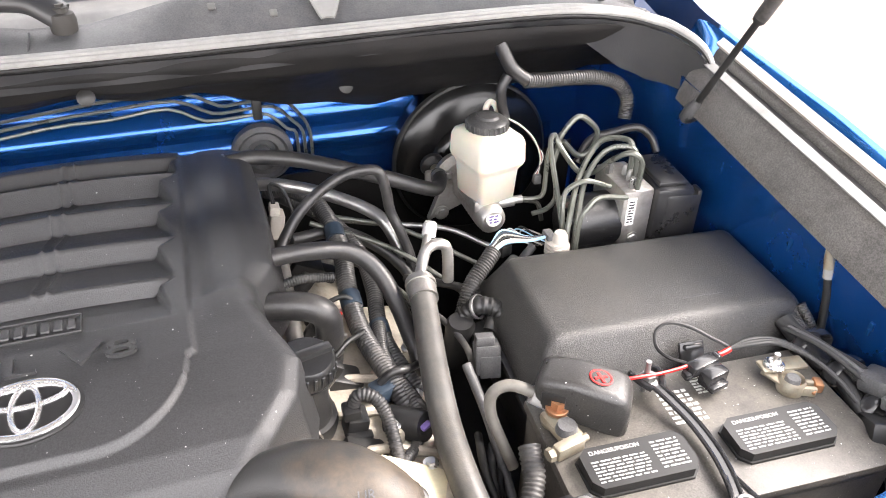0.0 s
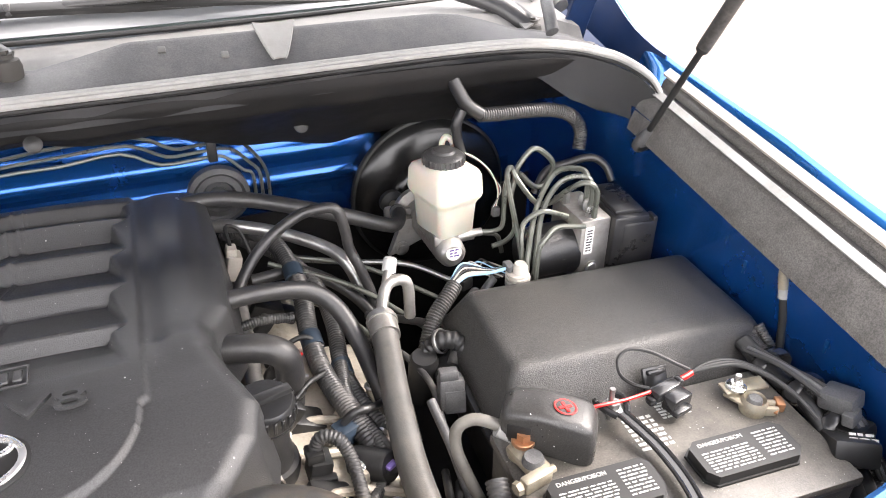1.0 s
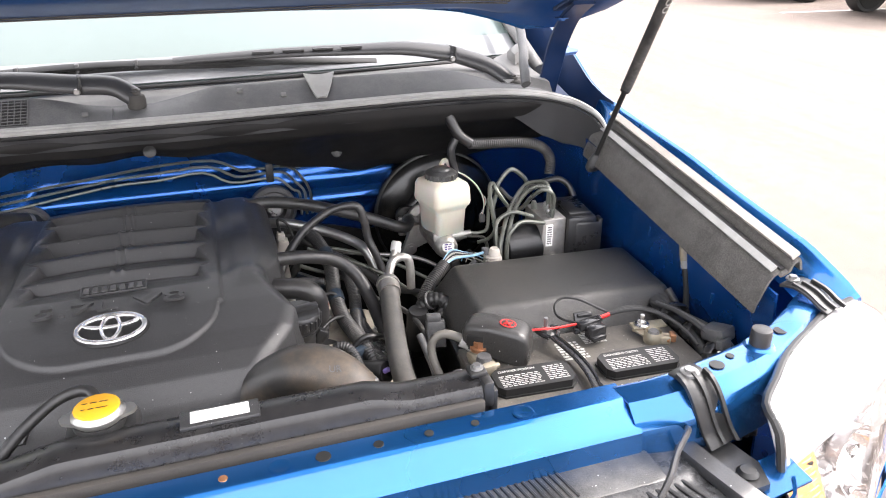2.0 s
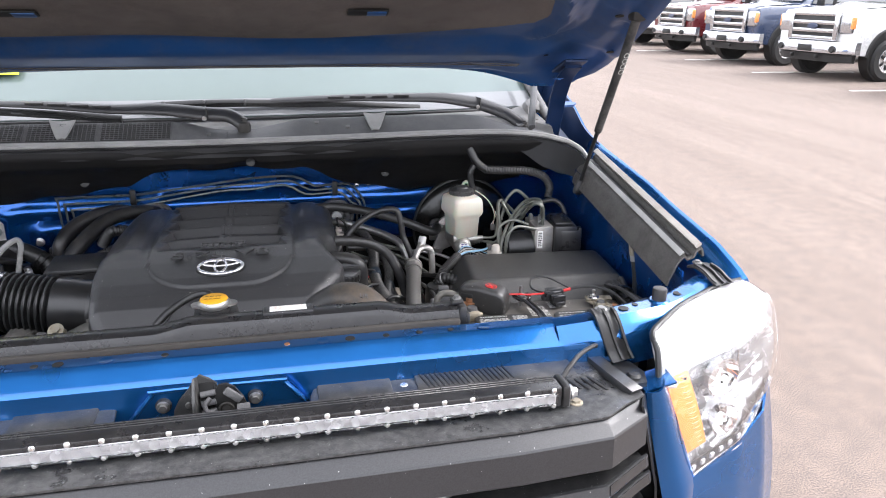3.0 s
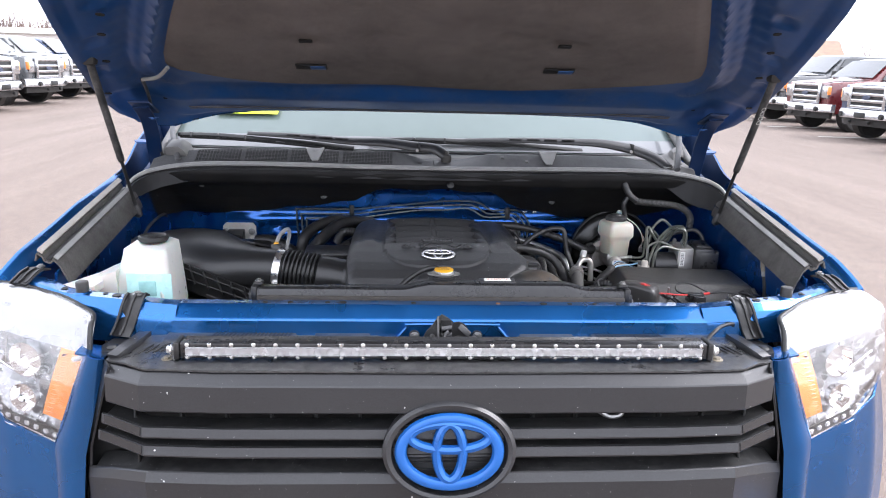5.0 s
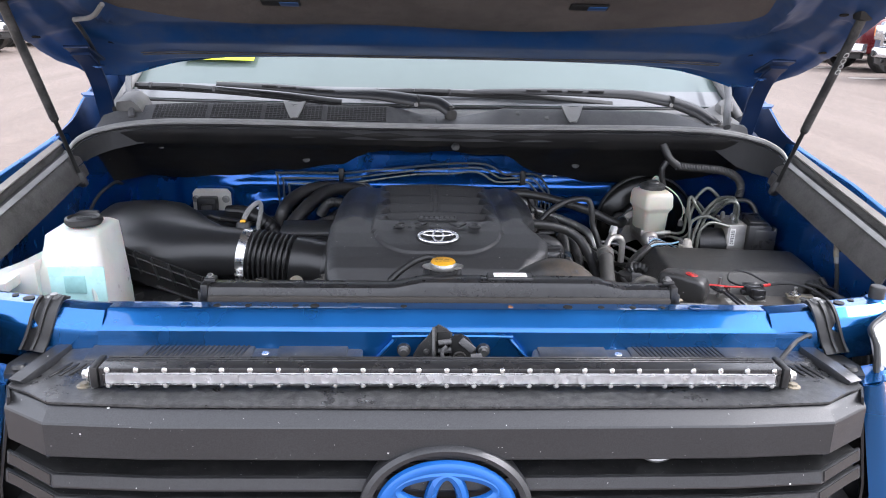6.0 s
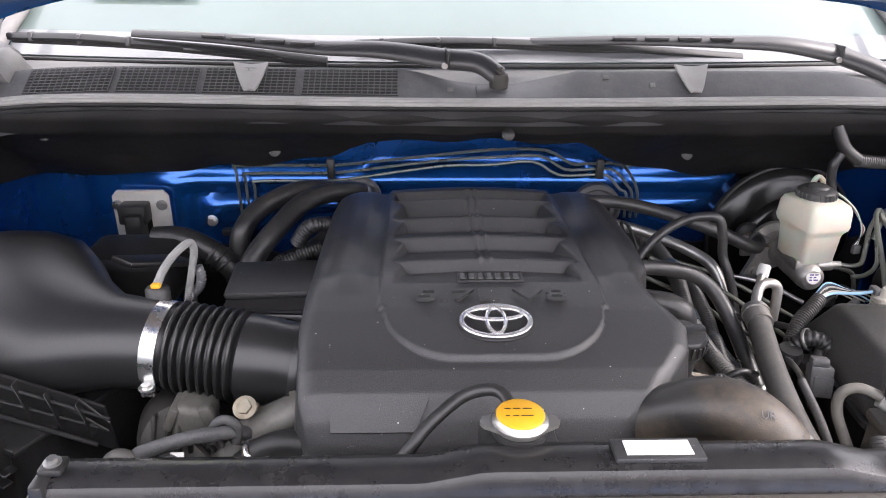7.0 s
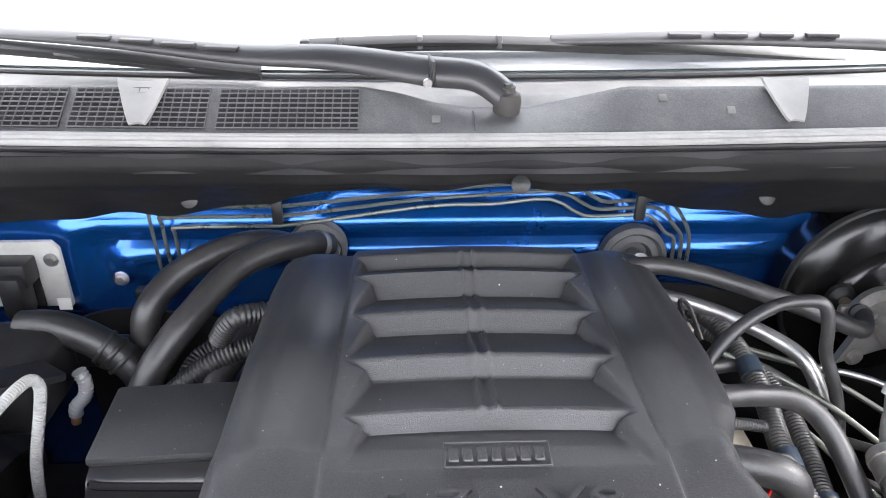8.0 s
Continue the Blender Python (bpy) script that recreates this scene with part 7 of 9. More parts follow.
for pts in ([(-0.375, 0.84, 1.06), (-0.354, 0.84, 1.082), (-0.326, 0.842, 1.104), (-0.295, 0.85, 1.121), (-0.26, 0.86, 1.13)], [(-0.30, 0.86, 1.14), (-0.285, 0.855, 1.165), (-0.27, 0.855, 1.175), (-0.245, 0.87, 1.17)], [(-0.33, 0.93, 1.08), (-0.30, 0.88, 1.09), (-0.33, 0.84, 1.08), (-0.37, 0.82, 1.06)], [(-0.29, 0.92, 1.10), (-0.34, 0.90, 1.085), (-0.36, 0.86, 1.06)]):
    hose("wiring_conduit", pts, 0.014, PLASTIC, "dark corrugated wiring conduit", "wiring", 10, 6, 0.005)
valve = thing("purge_valve", (-0.46, 0.95, 1.03), "black purge valve with ribbed hose stubs", "valve")
part("body", join(lathe([(0, 0.03), (0.02, 0.03), (0.024, 0.02), (0.024, -0.02), (0.02, -0.03), (0, -0.03)], 20, pose(-0.465, 0.955, 1.055, 0, 90, 0)), box(-0.50, 0.955, 1.055, 0.04, 0.03, 0.03, 0.005)), PLASTIC, valve)
part("elbow_hose", tube([(-0.56, 0.915, 1.125), (-0.52, 0.91, 1.128), (-0.483, 0.905, 1.118), (-0.447, 0.90, 1.095), (-0.42, 0.895, 1.065), (-0.41, 0.89, 1.02), (-0.41, 0.89, 0.97)], 0.021, 18), PLASTIC, valve, "thick black rubber elbow hose")
for q, w in (((-0.458, 0.902, 1.102), (-0.44, 0.90, 1.089)), ((-0.447, 0.90, 1.094), (-0.43, 0.897, 1.078)), ((-0.437, 0.898, 1.085), (-0.42, 0.895, 1.066))):
    part("hose_ring", moved(ring(0.0225, 0.0225, 0.0025, 0.003, 28), look(q, w)), PLASTIC, valve)
part("plug", tube([(-0.475, 0.86, 1.096), (-0.471, 0.86, 1.078), (-0.476, 0.86, 1.058), (-0.490, 0.86, 1.042), (-0.493, 0.86, 1.028)], 0.009, 10, 6, 0.006), REFLECT, valve, "crumpled foil-wrapped plug")
part("plug_tip", rod((-0.493, 0.86, 1.03), (-0.496, 0.86, 1.016), 0.006), COPPER, valve)
gnd = thing("ground_stud", (-0.519, 1.12, 1.07), "bare steel ground stud with black bracket", "stud")
part("nut", bolt((-0.519, 1.122, 1.074), 0.0075, pose(0, 0, 0, 90), 0.010), ZINC, gnd)
part("bracket", box(-0.47, 1.12, 1.05, 0.06, 0.02, 0.014, 0.003), BLACK, gnd)

# grommets on the firewall
for x, z, r_ in ((0.275, 1.10, 0.052), (-0.215, 1.12, 0.045)):
    g = thing("grommet", (x, 1.13, z), "grey rubber firewall grommet round a pipe", "grommet")
    part("ring", lathe([(r_ * 0.45, 0.004), (r_ * 0.55, 0.016), (r_ * 0.75, 0.014), (r_ * 0.85, 0.02), (r_, 0.014), (r_, -0.004), (r_ * 0.4, -0.004)], 36, pose(x, 1.134, z, 90)), GREYPL, g)
    for dx in ((0,) if x > 0 else (-0.022, 0.022)):
        part("stub", rod((x + dx, 1.13, z), (x + dx, 1.09, z + 0.01), 0.014, 18), STEEL, g)

# brake lines across the firewall
brakes = thing("brake_lines", (0.0, 1.13, 1.18), "three thin metal brake lines clipped across the firewall", "brake lines")
for k in range(3):
    dz = -0.012 * k
    dx = 0.012 * k
    part("line", tube([(-0.456 + 1.4 * dx, 1.125, 1.07), (-0.460 + 1.4 * dx, 1.125, 1.180 + 1.35 * dz), (-0.452 + 1.4 * dx, 1.125, 1.191 + 1.35 * dz), (-0.30, 1.125, 1.192 + 1.35 * dz), (-0.24, 1.125, 1.194 + 1.3 * dz), (-0.05, 1.12, 1.216 + dz), (0.05, 1.12, 1.226 + dz * 1.3), (0.16 - dx, 1.12, 1.226 + dz), (0.215 - dx, 1.125, 1.196 + dz), (0.25, 1.125, 1.196 + dz), (0.315 - dx, 1.125, 1.195 + dz), (0.345 - dx, 1.125, 1.165 + dz), (0.36 - dx, 1.125, 1.13), (0.36 - dx, 1.12, 1.08)], 0.0030, 8, 3), LINE, brakes)
for x in (-0.27, 0.275):
    part("clip", box(x, 1.122, 1.186, 0.016, 0.012, 0.042, 0.003), BLACK, brakes)

# connector plate on the firewall
plate2 = thing("connector_plate", (-0.66, 1.12, 1.05), "silver connector plate with black plug on the firewall", "connector plate")
part("plate", prism([(-0.056, -0.07), (0.056, -0.07), (0.056, 0.03), (0.046, 0.042), (-0.046, 0.042), (-0.056, 0.03)], -0.004, 0.004, 0.003, 2, pose(-0.657, 1.122, 1.098, 90, 0, 0)), mat("dull_plated_bracket", (0.52, 0.51, 0.48), 0.45, 0.35, 0.15, 25, 0.2, 300), plate2)
part("plate_opening", box(-0.668, 1.116, 1.07, 0.058, 0.005, 0.082, 0.010), VOID, plate2)
part("plug", join(box(-0.665, 1.10, 1.10, 0.055, 0.04, 0.04, 0.005), box(-0.66, 1.085, 1.07, 0.035, 0.04, 0.07, 0.008)), BLACK, plate2)
for s in (1, -1):
    part("plate_bolt", bolt((-0.659 + s * 0.044, 1.117, 1.11), 0.007, pose(0, 0, 0, 90)), STEEL, plate2)
part("tag", box(-0.612, 1.116, 1.032, 0.02, 0.002, 0.02, 0.0004, 1), WHITE, plate2, "small white tag")

# passenger-side wiring to the wing
hose("wiring_conduit", [(-0.84, 0.93, 1.20), (-0.83, 0.86, 1.22), (-0.85, 0.80, 1.20), (-0.86, 0.76, 1.16), (-0.85, 0.74, 1.10)], 0.0045, PLASTIC, "grey corrugated wiring conduit by the wing", "wiring", 10, 6, 0.0035)
c5 = thing("wiring_connector", (-0.85, 0.72, 1.13), "grey connector on the inner wing", "connector")
part("shell", join(box(-0.85, 0.70, 1.175, 0.03, 0.05, 0.02, 0.004), box(-0.83, 0.70, 1.185, 0.04, 0.012, 0.012, 0.003)), GREYPL, c5)

# ---- brake booster, master cylinder and reservoir ----
booster = thing("brake_booster", (0.585, 1.0, 1.0), "black brake booster drum on the firewall", "brake booster")
bm_ = pose(0.640, 1.14, 1.066, 90) @ Matrix.Diagonal((1.1, 1.1, 1, 1))
part("drum", lathe([(0.0, 0.150), (0.036, 0.150), (0.042, 0.145), (0.046, 0.128), (0.052, 0.124), (0.070, 0.122), (0.078, 0.116), (0.082, 0.104), (0.100, 0.100), (0.116, 0.094), (0.127, 0.086), (0.132, 0.075), (0.126, 0.06), (0.122, 0.02), (0.115, 0.0)], 56, bm_), mat("black_painted_steel", (0.006, 0.006, 0.006), 0.22, 0.0, 0.2, 12, 0.15, 400, rvar=0.05), booster)
part("seam", lathe([(0.127, 0.066), (0.134, 0.067), (0.136, 0.072), (0.134, 0.078), (0.127, 0.08)], 56, bm_), BLACK, booster)
part("check_valve", lathe([(0, 0.014), (0.010, 0.014), (0.014, 0.010), (0.021, 0.008), (0.022, 0.0), (0, 0)], 24, pose(0.548, 1.012, 1.092, 90)), BLACK, booster, "black rubber valve grommet")
part("valve_stem", join(rod((0.548, 1.0, 1.092), (0.546, 0.968, 1.098), 0.0075, 14), rod((0.547, 0.972, 1.096), (0.541, 0.950, 1.104), 0.006, 12)), BRASS, booster, "greenish brass valve stem")
mc = thing("master_cylinder", (0.59, 0.85, 1.05), "cast aluminium brake master cylinder with white fluid tank", "master cylinder")
part("cylinder", join(lathe([(0, 0.075), (0.017, 0.075), (0.022, 0.070), (0.024, 0.055), (0.024, -0.06), (0.03, -0.07), (0.045, -0.075), (0.045, -0.085), (0, -0.085)], 28, pose(0.582, 0.888, 1.088, 90)), box(0.585, 0.966, 1.085, 0.13, 0.012, 0.045, 0.008), box(0.578, 0.87, 1.106, 0.044, 0.08, 0.022, 0.006)), ALU, mc)
part("mount_ear", join(prism([(-0.035, -0.035), (0.03, -0.01), (0.03, 0.03), (-0.01, 0.03)], 0.0, 0.012, 0.003, 2, pose(0.552, 0.945, 1.066, 90)), bolt((0.538, 0.930, 1.045), 0.008, pose(0, 0, 0, 90))), ALU, mc, "cast mounting ear with bolt")
part("end_sticker", lathe([(0, 0.001), (0.012, 0.001), (0.013, 0.0), (0, 0)], 20, pose(0.582, 0.8125, 1.094, 78)), WHITE, mc, "round white paper sticker")
part("sticker_print", text_bars(3, 0.015, 0.014, pose(0.582, 0.8112, 1.094, 78), 63, 0.5), P_INK, mc)
for dz, y_ in ((0.012, 0.845), (-0.006, 0.872)):
    part("outlet", join(rod((0.60, y_, 1.090 + dz), (0.626, y_ - 0.004, 1.092 + dz), 0.010, 14), rod((0.624, y_ - 0.004, 1.092 + dz), (0.640, y_ - 0.006, 1.093 + dz), 0.0065, 10)), ALU, mc, "threaded brake line outlet")
part("brake_pipe", tube([(0.640, 0.839, 1.105), (0.658, 0.832, 1.106), (0.672, 0.832, 1.112), (0.679, 0.842, 1.135), (0.683, 0.85, 1.165), (0.690, 0.852, 1.19)], 0.0038, 8), LINE, mc)
part("brake_pipe", tube([(0.640, 0.866, 1.087), (0.662, 0.860, 1.085), (0.678, 0.856, 1.078), (0.684, 0.850, 1.05)], 0.0038, 8), LINE, mc)
tankr = []
for z, hx, hy in ((1.108, 0.028, 0.032), (1.114, 0.033, 0.038), (1.160, 0.035, 0.041), (1.166, 0.037, 0.043), (1.172, 0.041, 0.047), (1.178, 0.0425, 0.0485), (1.206, 0.041, 0.047), (1.214, 0.038, 0.044), (1.220, 0.030, 0.034)):
    r = 0.012
    pts = []
    for sx, sy, a0 in ((1, 1, 0), (-1, 1, 90), (-1, -1, 180), (1, -1, 270)):
        pts += [Vector((0.588 + sx * (hx - r) + r * math.cos(radians(a0 + d)), 0.866 + sy * (hy - r) + r * math.sin(radians(a0 + d)), z)) for d in (0, 22, 45, 68, 90)]
    tankr.append(pts)
res = part("fluid_tank", moved(loft(tankr), Matrix.Translation((0.588, 0.866, 0)) @ pose(0, 0, 0, 0, 0, 12) @ Matrix.Translation((-0.588, -0.866, 0))), WHITEPL, mc, "yellowed translucent fluid tank", 50)
capm = Matrix.Translation((0.588, 0.872, 1.219)) @ Matrix.Diagonal((0.88, 0.88, 0.95, 1))
tank_cap = part("tank_cap", lathe([(0.0, 0.022), (0.018, 0.022), (0.021, 0.018), (0.03, 0.016), (0.035, 0.012), (0.036, 0.0), (0.03, -0.004), (0, -0.004)], 36, capm), DUSTY, res, "dusty black ribbed cap")
for a in (2 * math.pi * k / 24 for k in range(24)):
    part("rib", moved(box(0.036 * math.cos(a), 0.036 * math.sin(a), 0.006, 0.003, 0.004, 0.012, 0.0008, 1, rz=math.degrees(a)), capm), DUSTY, mc)
part("cap_knob", lathe([(0.0, 0.003), (0.014, 0.003), (0.016, 0.002), (0.016, 0.0), (0, 0)], 20, capm @ pose(0, 0, 0.020)), DUSTY, mc)
part("tank_spout", tube([(0.598, 0.902, 1.212), (0.602, 0.912, 1.232), (0.610, 0.914, 1.240), (0.618, 0.910, 1.232), (0.618, 0.905, 1.218)], 0.0048, 10), WHITEPL, res, "white filler cap tether loop")


# ---- ABS unit and its lines ----
absu = thing("abs_unit", (0.79, 0.74, 1.0), "aluminium brake control block with black motor and controller", "brake control unit")
blk = part("valve_block", box(0.765, 0.757, 1.118, 0.049, 0.092, 0.10, 0.004, rz=-2), ALU, absu, "machined aluminium block")
part("barcode_label", box(0.7525, 0.7105, 1.135, 0.014, 0.001, 0.045, 0.0002, 1, rz=-2), WHITE, blk, "white printed label")
part("label_print", moved(text_bars(8, 0.009, 0.038, Matrix(), 5, 0.5), pose(0.7523, 0.7098, 1.135, 90, 0, -2)), BLACK, blk)
part("port_plug", lathe([(0, 0.004), (0.006, 0.004), (0.008, 0.002), (0.011, 0.002), (0.011, 0)], 20, pose(0.762, 0.7103, 1.088, 90)), ALU, blk)
part("motor", join(lathe([(0, 0.075), (0.034, 0.075), (0.041, 0.068), (0.042, 0.0), (0, 0)], 32, pose(0.742, 0.752, 1.104, 0, -90, 0)), box(0.70, 0.745, 1.075, 0.06, 0.06, 0.06, 0.012)), mat("gloss_black_motor_case", (0.007, 0.007, 0.0075), 0.3, 0, 0.2, 9, 0.5, 300, rvar=0.05, speck=0.3, speck_scale=220), absu)
part("controller", join(box(0.823, 0.752, 1.118, 0.058, 0.115, 0.105, 0.007, rz=-8), box(0.820, 0.750, 1.173, 0.044, 0.09, 0.008, 0.003, rz=-8), box(0.828, 0.70, 1.118, 0.054, 0.018, 0.085, 0.006, rz=-8), box(0.852, 0.70, 1.118, 0.008, 0.022, 0.095, 0.003, rz=-8)), SLEEK, absu, "black plastic controller")
for x, y in ((0.757, 0.724), (0.765, 0.744), (0.768, 0.762), (0.748, 0.775)):
    part("fitting", lathe([(0, 0.018), (0.004, 0.018), (0.0065, 0.012), (0.0065, 0), (0, 0)], 6, Matrix.Translation((x, y, 1.166))), STEEL, absu)
part("line", tube([(0.655, 0.70, 1.06), (0.662, 0.76, 1.135), (0.676, 0.83, 1.192), (0.690, 0.848, 1.203), (0.698, 0.838, 1.185), (0.710, 0.80, 1.163), (0.722, 0.775, 1.172), (0.728, 0.745, 1.205), (0.742, 0.722, 1.226), (0.757, 0.713, 1.214), (0.757, 0.712, 1.172)], 0.0042, 8, 8), LINE, absu)
part("line", tube([(0.690, 0.845, 1.15), (0.699, 0.85, 1.178), (0.704, 0.85, 1.202), (0.729, 0.852, 1.226), (0.752, 0.85, 1.214), (0.766, 0.85, 1.194), (0.759, 0.85, 1.168), (0.736, 0.85, 1.161), (0.706, 0.848, 1.19)], 0.0045, 8, 8), LINE, absu)
part("line", tube([(0.648, 0.70, 1.06), (0.652, 0.71, 1.135), (0.690, 0.76, 1.18), (0.733, 0.79, 1.211), (0.758, 0.775, 1.222), (0.767, 0.755, 1.218), (0.768, 0.752, 1.172)], 0.0042, 8, 8), LINE, absu)
part("line", tube([(0.660, 0.70, 1.05), (0.662, 0.705, 1.125), (0.694, 0.75, 1.176), (0.727, 0.765, 1.208), (0.750, 0.75, 1.222), (0.763, 0.737, 1.215), (0.765, 0.732, 1.172)], 0.0042, 8, 8), LINE, absu)
part("line", tube([(0.646, 0.71, 1.10), (0.646, 0.722, 1.160), (0.662, 0.74, 1.172), (0.690, 0.74, 1.181), (0.728, 0.735, 1.168)], 0.0038, 8, 8), LINE, absu)
part("line", tube([(0.656, 0.69, 1.08), (0.657, 0.69, 1.148), (0.668, 0.692, 1.168), (0.691, 0.70, 1.176), (0.738, 0.705, 1.165)], 0.0038, 8, 8), LINE, absu)
part("line", tube([(0.640, 0.80, 1.10), (0.664, 0.80, 1.105), (0.677, 0.80, 1.125), (0.680, 0.82, 1.16)], 0.0038, 8, 8), LINE, absu)
part("return_hose", tube([(0.745, 0.865, 1.14), (0.767, 0.87, 1.174), (0.80, 0.862, 1.186), (0.836, 0.85, 1.195), (0.857, 0.838, 1.182), (0.864, 0.825, 1.16)], 0.0065, 10, 8), RUBBER, absu)

# harness over the booster
harness = thing("wiring_harness", (0.70, 0.93, 1.2), "grey corrugated harness from cowl to wing", "wiring")
part("conduit", tube([(0.653, 0.888, 1.279), (0.69, 0.893, 1.274), (0.74, 0.898, 1.270), (0.79, 0.902, 1.263), (0.825, 0.902, 1.248), (0.842, 0.898, 1.222), (0.836, 0.888, 1.192)], 0.0115, 14, 8, 0.0045), CONDUIT, harness)
part("boot", tube([(0.615, 0.905, 1.334), (0.622, 0.900, 1.318), (0.634, 0.893, 1.296), (0.656, 0.888, 1.279)], 0.0105, 12, 6), RUBBER, harness)
part("branch", tube([(0.625, 0.89, 1.29), (0.615, 0.888, 1.27), (0.618, 0.89, 1.245), (0.625, 0.89, 1.22)], 0.008, 10), RUBBER, harness)
for k, mm in enumerate((PALEGREEN, PINK, BLACK, WHITE, BLACK)):
    part("wire", tube([(0.622, 0.885, 1.226), (0.645 + 0.003 * k, 0.880, 1.213 - 0.003 * k), (0.667 + 0.002 * k, 0.87, 1.190 - 0.004 * k), (0.676 + 0.0015 * k, 0.86, 1.160), (0.672 - 0.002 * k, 0.855, 1.134)], 0.0010, 6), mm, harness)
part("wire_plug", box(0.670, 0.853, 1.128, 0.012, 0.010, 0.016, 0.002), GREYPL, harness)


# wiring below the fluid tank
loom = thing("sensor_loom", (0.60, 0.74, 1.08), "sensor wires in blue and white running to a connector", "wiring")
part("conduit", tube([(0.475, 0.66, 1.04), (0.50, 0.69, 1.075), (0.53, 0.71, 1.095), (0.545, 0.722, 1.102)], 0.012, 12, 6, 0.004), CONDUIT, loom)
for k, mm in enumerate((PALEBLUE, CREAM, BLACK, CREAM, BLUEWIRE, PALEBLUE)):
    o = 0.0030 * k
    part("wire", tube([(0.545, 0.722 + o, 1.102), (0.568, 0.728 + 1.3 * o, 1.108 + o * 0.6), (0.598, 0.712 + o, 1.116 - 0.2 * o), (0.624, 0.700, 1.128)], (0.0024, 0.0013, 0.0013, 0.0012, 0.0018, 0.0013)[k], 6), mm, loom)
for k in range(7):
    part("wire", tube([(0.588 + 0.003 * k, 0.80 - 0.004 * k, 1.072), (0.580 + 0.006 * k, 0.775, 1.092 + 0.003 * (k % 3)), (0.588 + 0.008 * k, 0.752 - 0.003 * k, 1.098 - 0.004 * (k % 2)), (0.612 + 0.006 * k, 0.728, 1.092)], 0.0012, 6), (CREAM, BLACK, CREAM, GREYPL, PALEBLUE, BLACK, CREAM)[k], loom)
part("loose_sleeve", tube([(0.560, 0.700, 1.060), (0.585, 0.712, 1.085), (0.606, 0.722, 1.098)], 0.0062, 10), GREYPL, loom, "flat grey wire sleeve")
part("plug_block", box(0.566, 0.735, 1.092, 0.020, 0.016, 0.018, 0.003, rz=20), BLACK, loom)
part("plug", join(box(0.632, 0.697, 1.106, 0.028, 0.026, 0.026, 0.005), lathe([(0, 0.034), (0.008, 0.034), (0.011, 0.028), (0.012, 0.0), (0, 0)], 18, Matrix.Translation((0.632, 0.694, 1.100)))), CREAM, loom, "white connector")
part("seal", box(0.62, 0.705, 1.125, 0.012, 0.02, 0.01, 0.002), GREYPL, loom)
part("plug", box(0.588, 0.690, 1.094, 0.016, 0.012, 0.010, 0.002), PURPLE, loom)
for k in range(4):
    part("plug_ring", lathe([(0.013, -0.0015), (0.0165, -0.001), (0.0165, 0.001), (0.013, 0.0015)], 20, pose(0.629, 0.697, 1.100 + 0.006 * k)), CREAM, loom)
hose("braided_hose", [(0.50, 0.62, 1.05), (0.525, 0.65, 1.07), (0.55, 0.69, 1.085), (0.575, 0.715, 1.085)], 0.009, CONDUIT, "grey braided hose beside the fuse box", seg=12)
actuator = thing("air_valve", (0.47, 0.62, 1.0), "black air valve with hose clips and brass screws", "valve")
part("body", join(lathe([(0, 0.03), (0.016, 0.03), (0.020, 0.022), (0.020, -0.05), (0, -0.05)], 24, pose(0.465, 0.64, 1.035, 10)), box(0.50, 0.62, 1.04, 0.05, 0.05, 0.025, 0.008, rz=15), tube([(0.475, 0.65, 1.06), (0.49, 0.645, 1.075), (0.512, 0.635, 1.075), (0.528, 0.62, 1.055)], 0.013, 12, 8, 0.008)), PLASTIC, actuator)
part("clip", moved(ring(0.0155, 0.0155, 0.003, 0.003, 24), pose(0.492, 0.644, 1.075, 60, 0, 40)), STEEL, actuator)
greyc = thing("wiring_connector", (0.476, 0.57, 1.02), "grey square connector hanging by the fuse box", "connector")
part("shell", join(box(0.476, 0.570, 1.055, 0.032, 0.026, 0.042, 0.004, rx=-15, rz=-12), box(0.474, 0.575, 1.080, 0.024, 0.018, 0.014, 0.003, rx=-15, rz=-12), box(0.476, 0.556, 1.05, 0.026, 0.004, 0.03, 0.001, rx=-15, rz=-12)), GREYPL, greyc)
hose("dipstick_tube", [(0.445, 0.56, 1.06), (0.45, 0.50, 1.03), (0.452, 0.44, 0.99), (0.455, 0.40, 0.95)], 0.006, GREYPL, "dull grey oil dipstick tube", "pipe")
for k in range(3):
    hose("cable", [(0.44 + 0.01 * k, 0.50 - 0.02 * k, 1.0), (0.425 + 0.01 * k, 0.44, 1.01 - 0.01 * k), (0.43, 0.38, 0.97), (0.42 + 0.01 * k, 0.33, 0.9)], 0.005, BLACK, "black cable hanging beside the battery", "cable", 8)

# ---- fuse box ----
fuse = thing("fuse_box", (0.70, 0.57, 0.95), "large black fuse box with chamfered grained lid", "fuse box")
FB = pose(0.70, 0.575, 0, 0, 0, -4.5)


def lid_ring(z, hx, hy, r=0.016, dx=0.0, dy=0.0):
    pts = []
    for sx, sy, a0 in ((1, 1, 0), (-1, 1, 90), (-1, -1, 180), (1, -1, 270)):
        pts += [FB @ Vector((dx + sx * (hx - r) + r * math.cos(radians(a0 + d)), dy + sy * (hy - r) + r * math.sin(radians(a0 + d)), z)) for d in (0, 30, 60, 90)]
    return pts


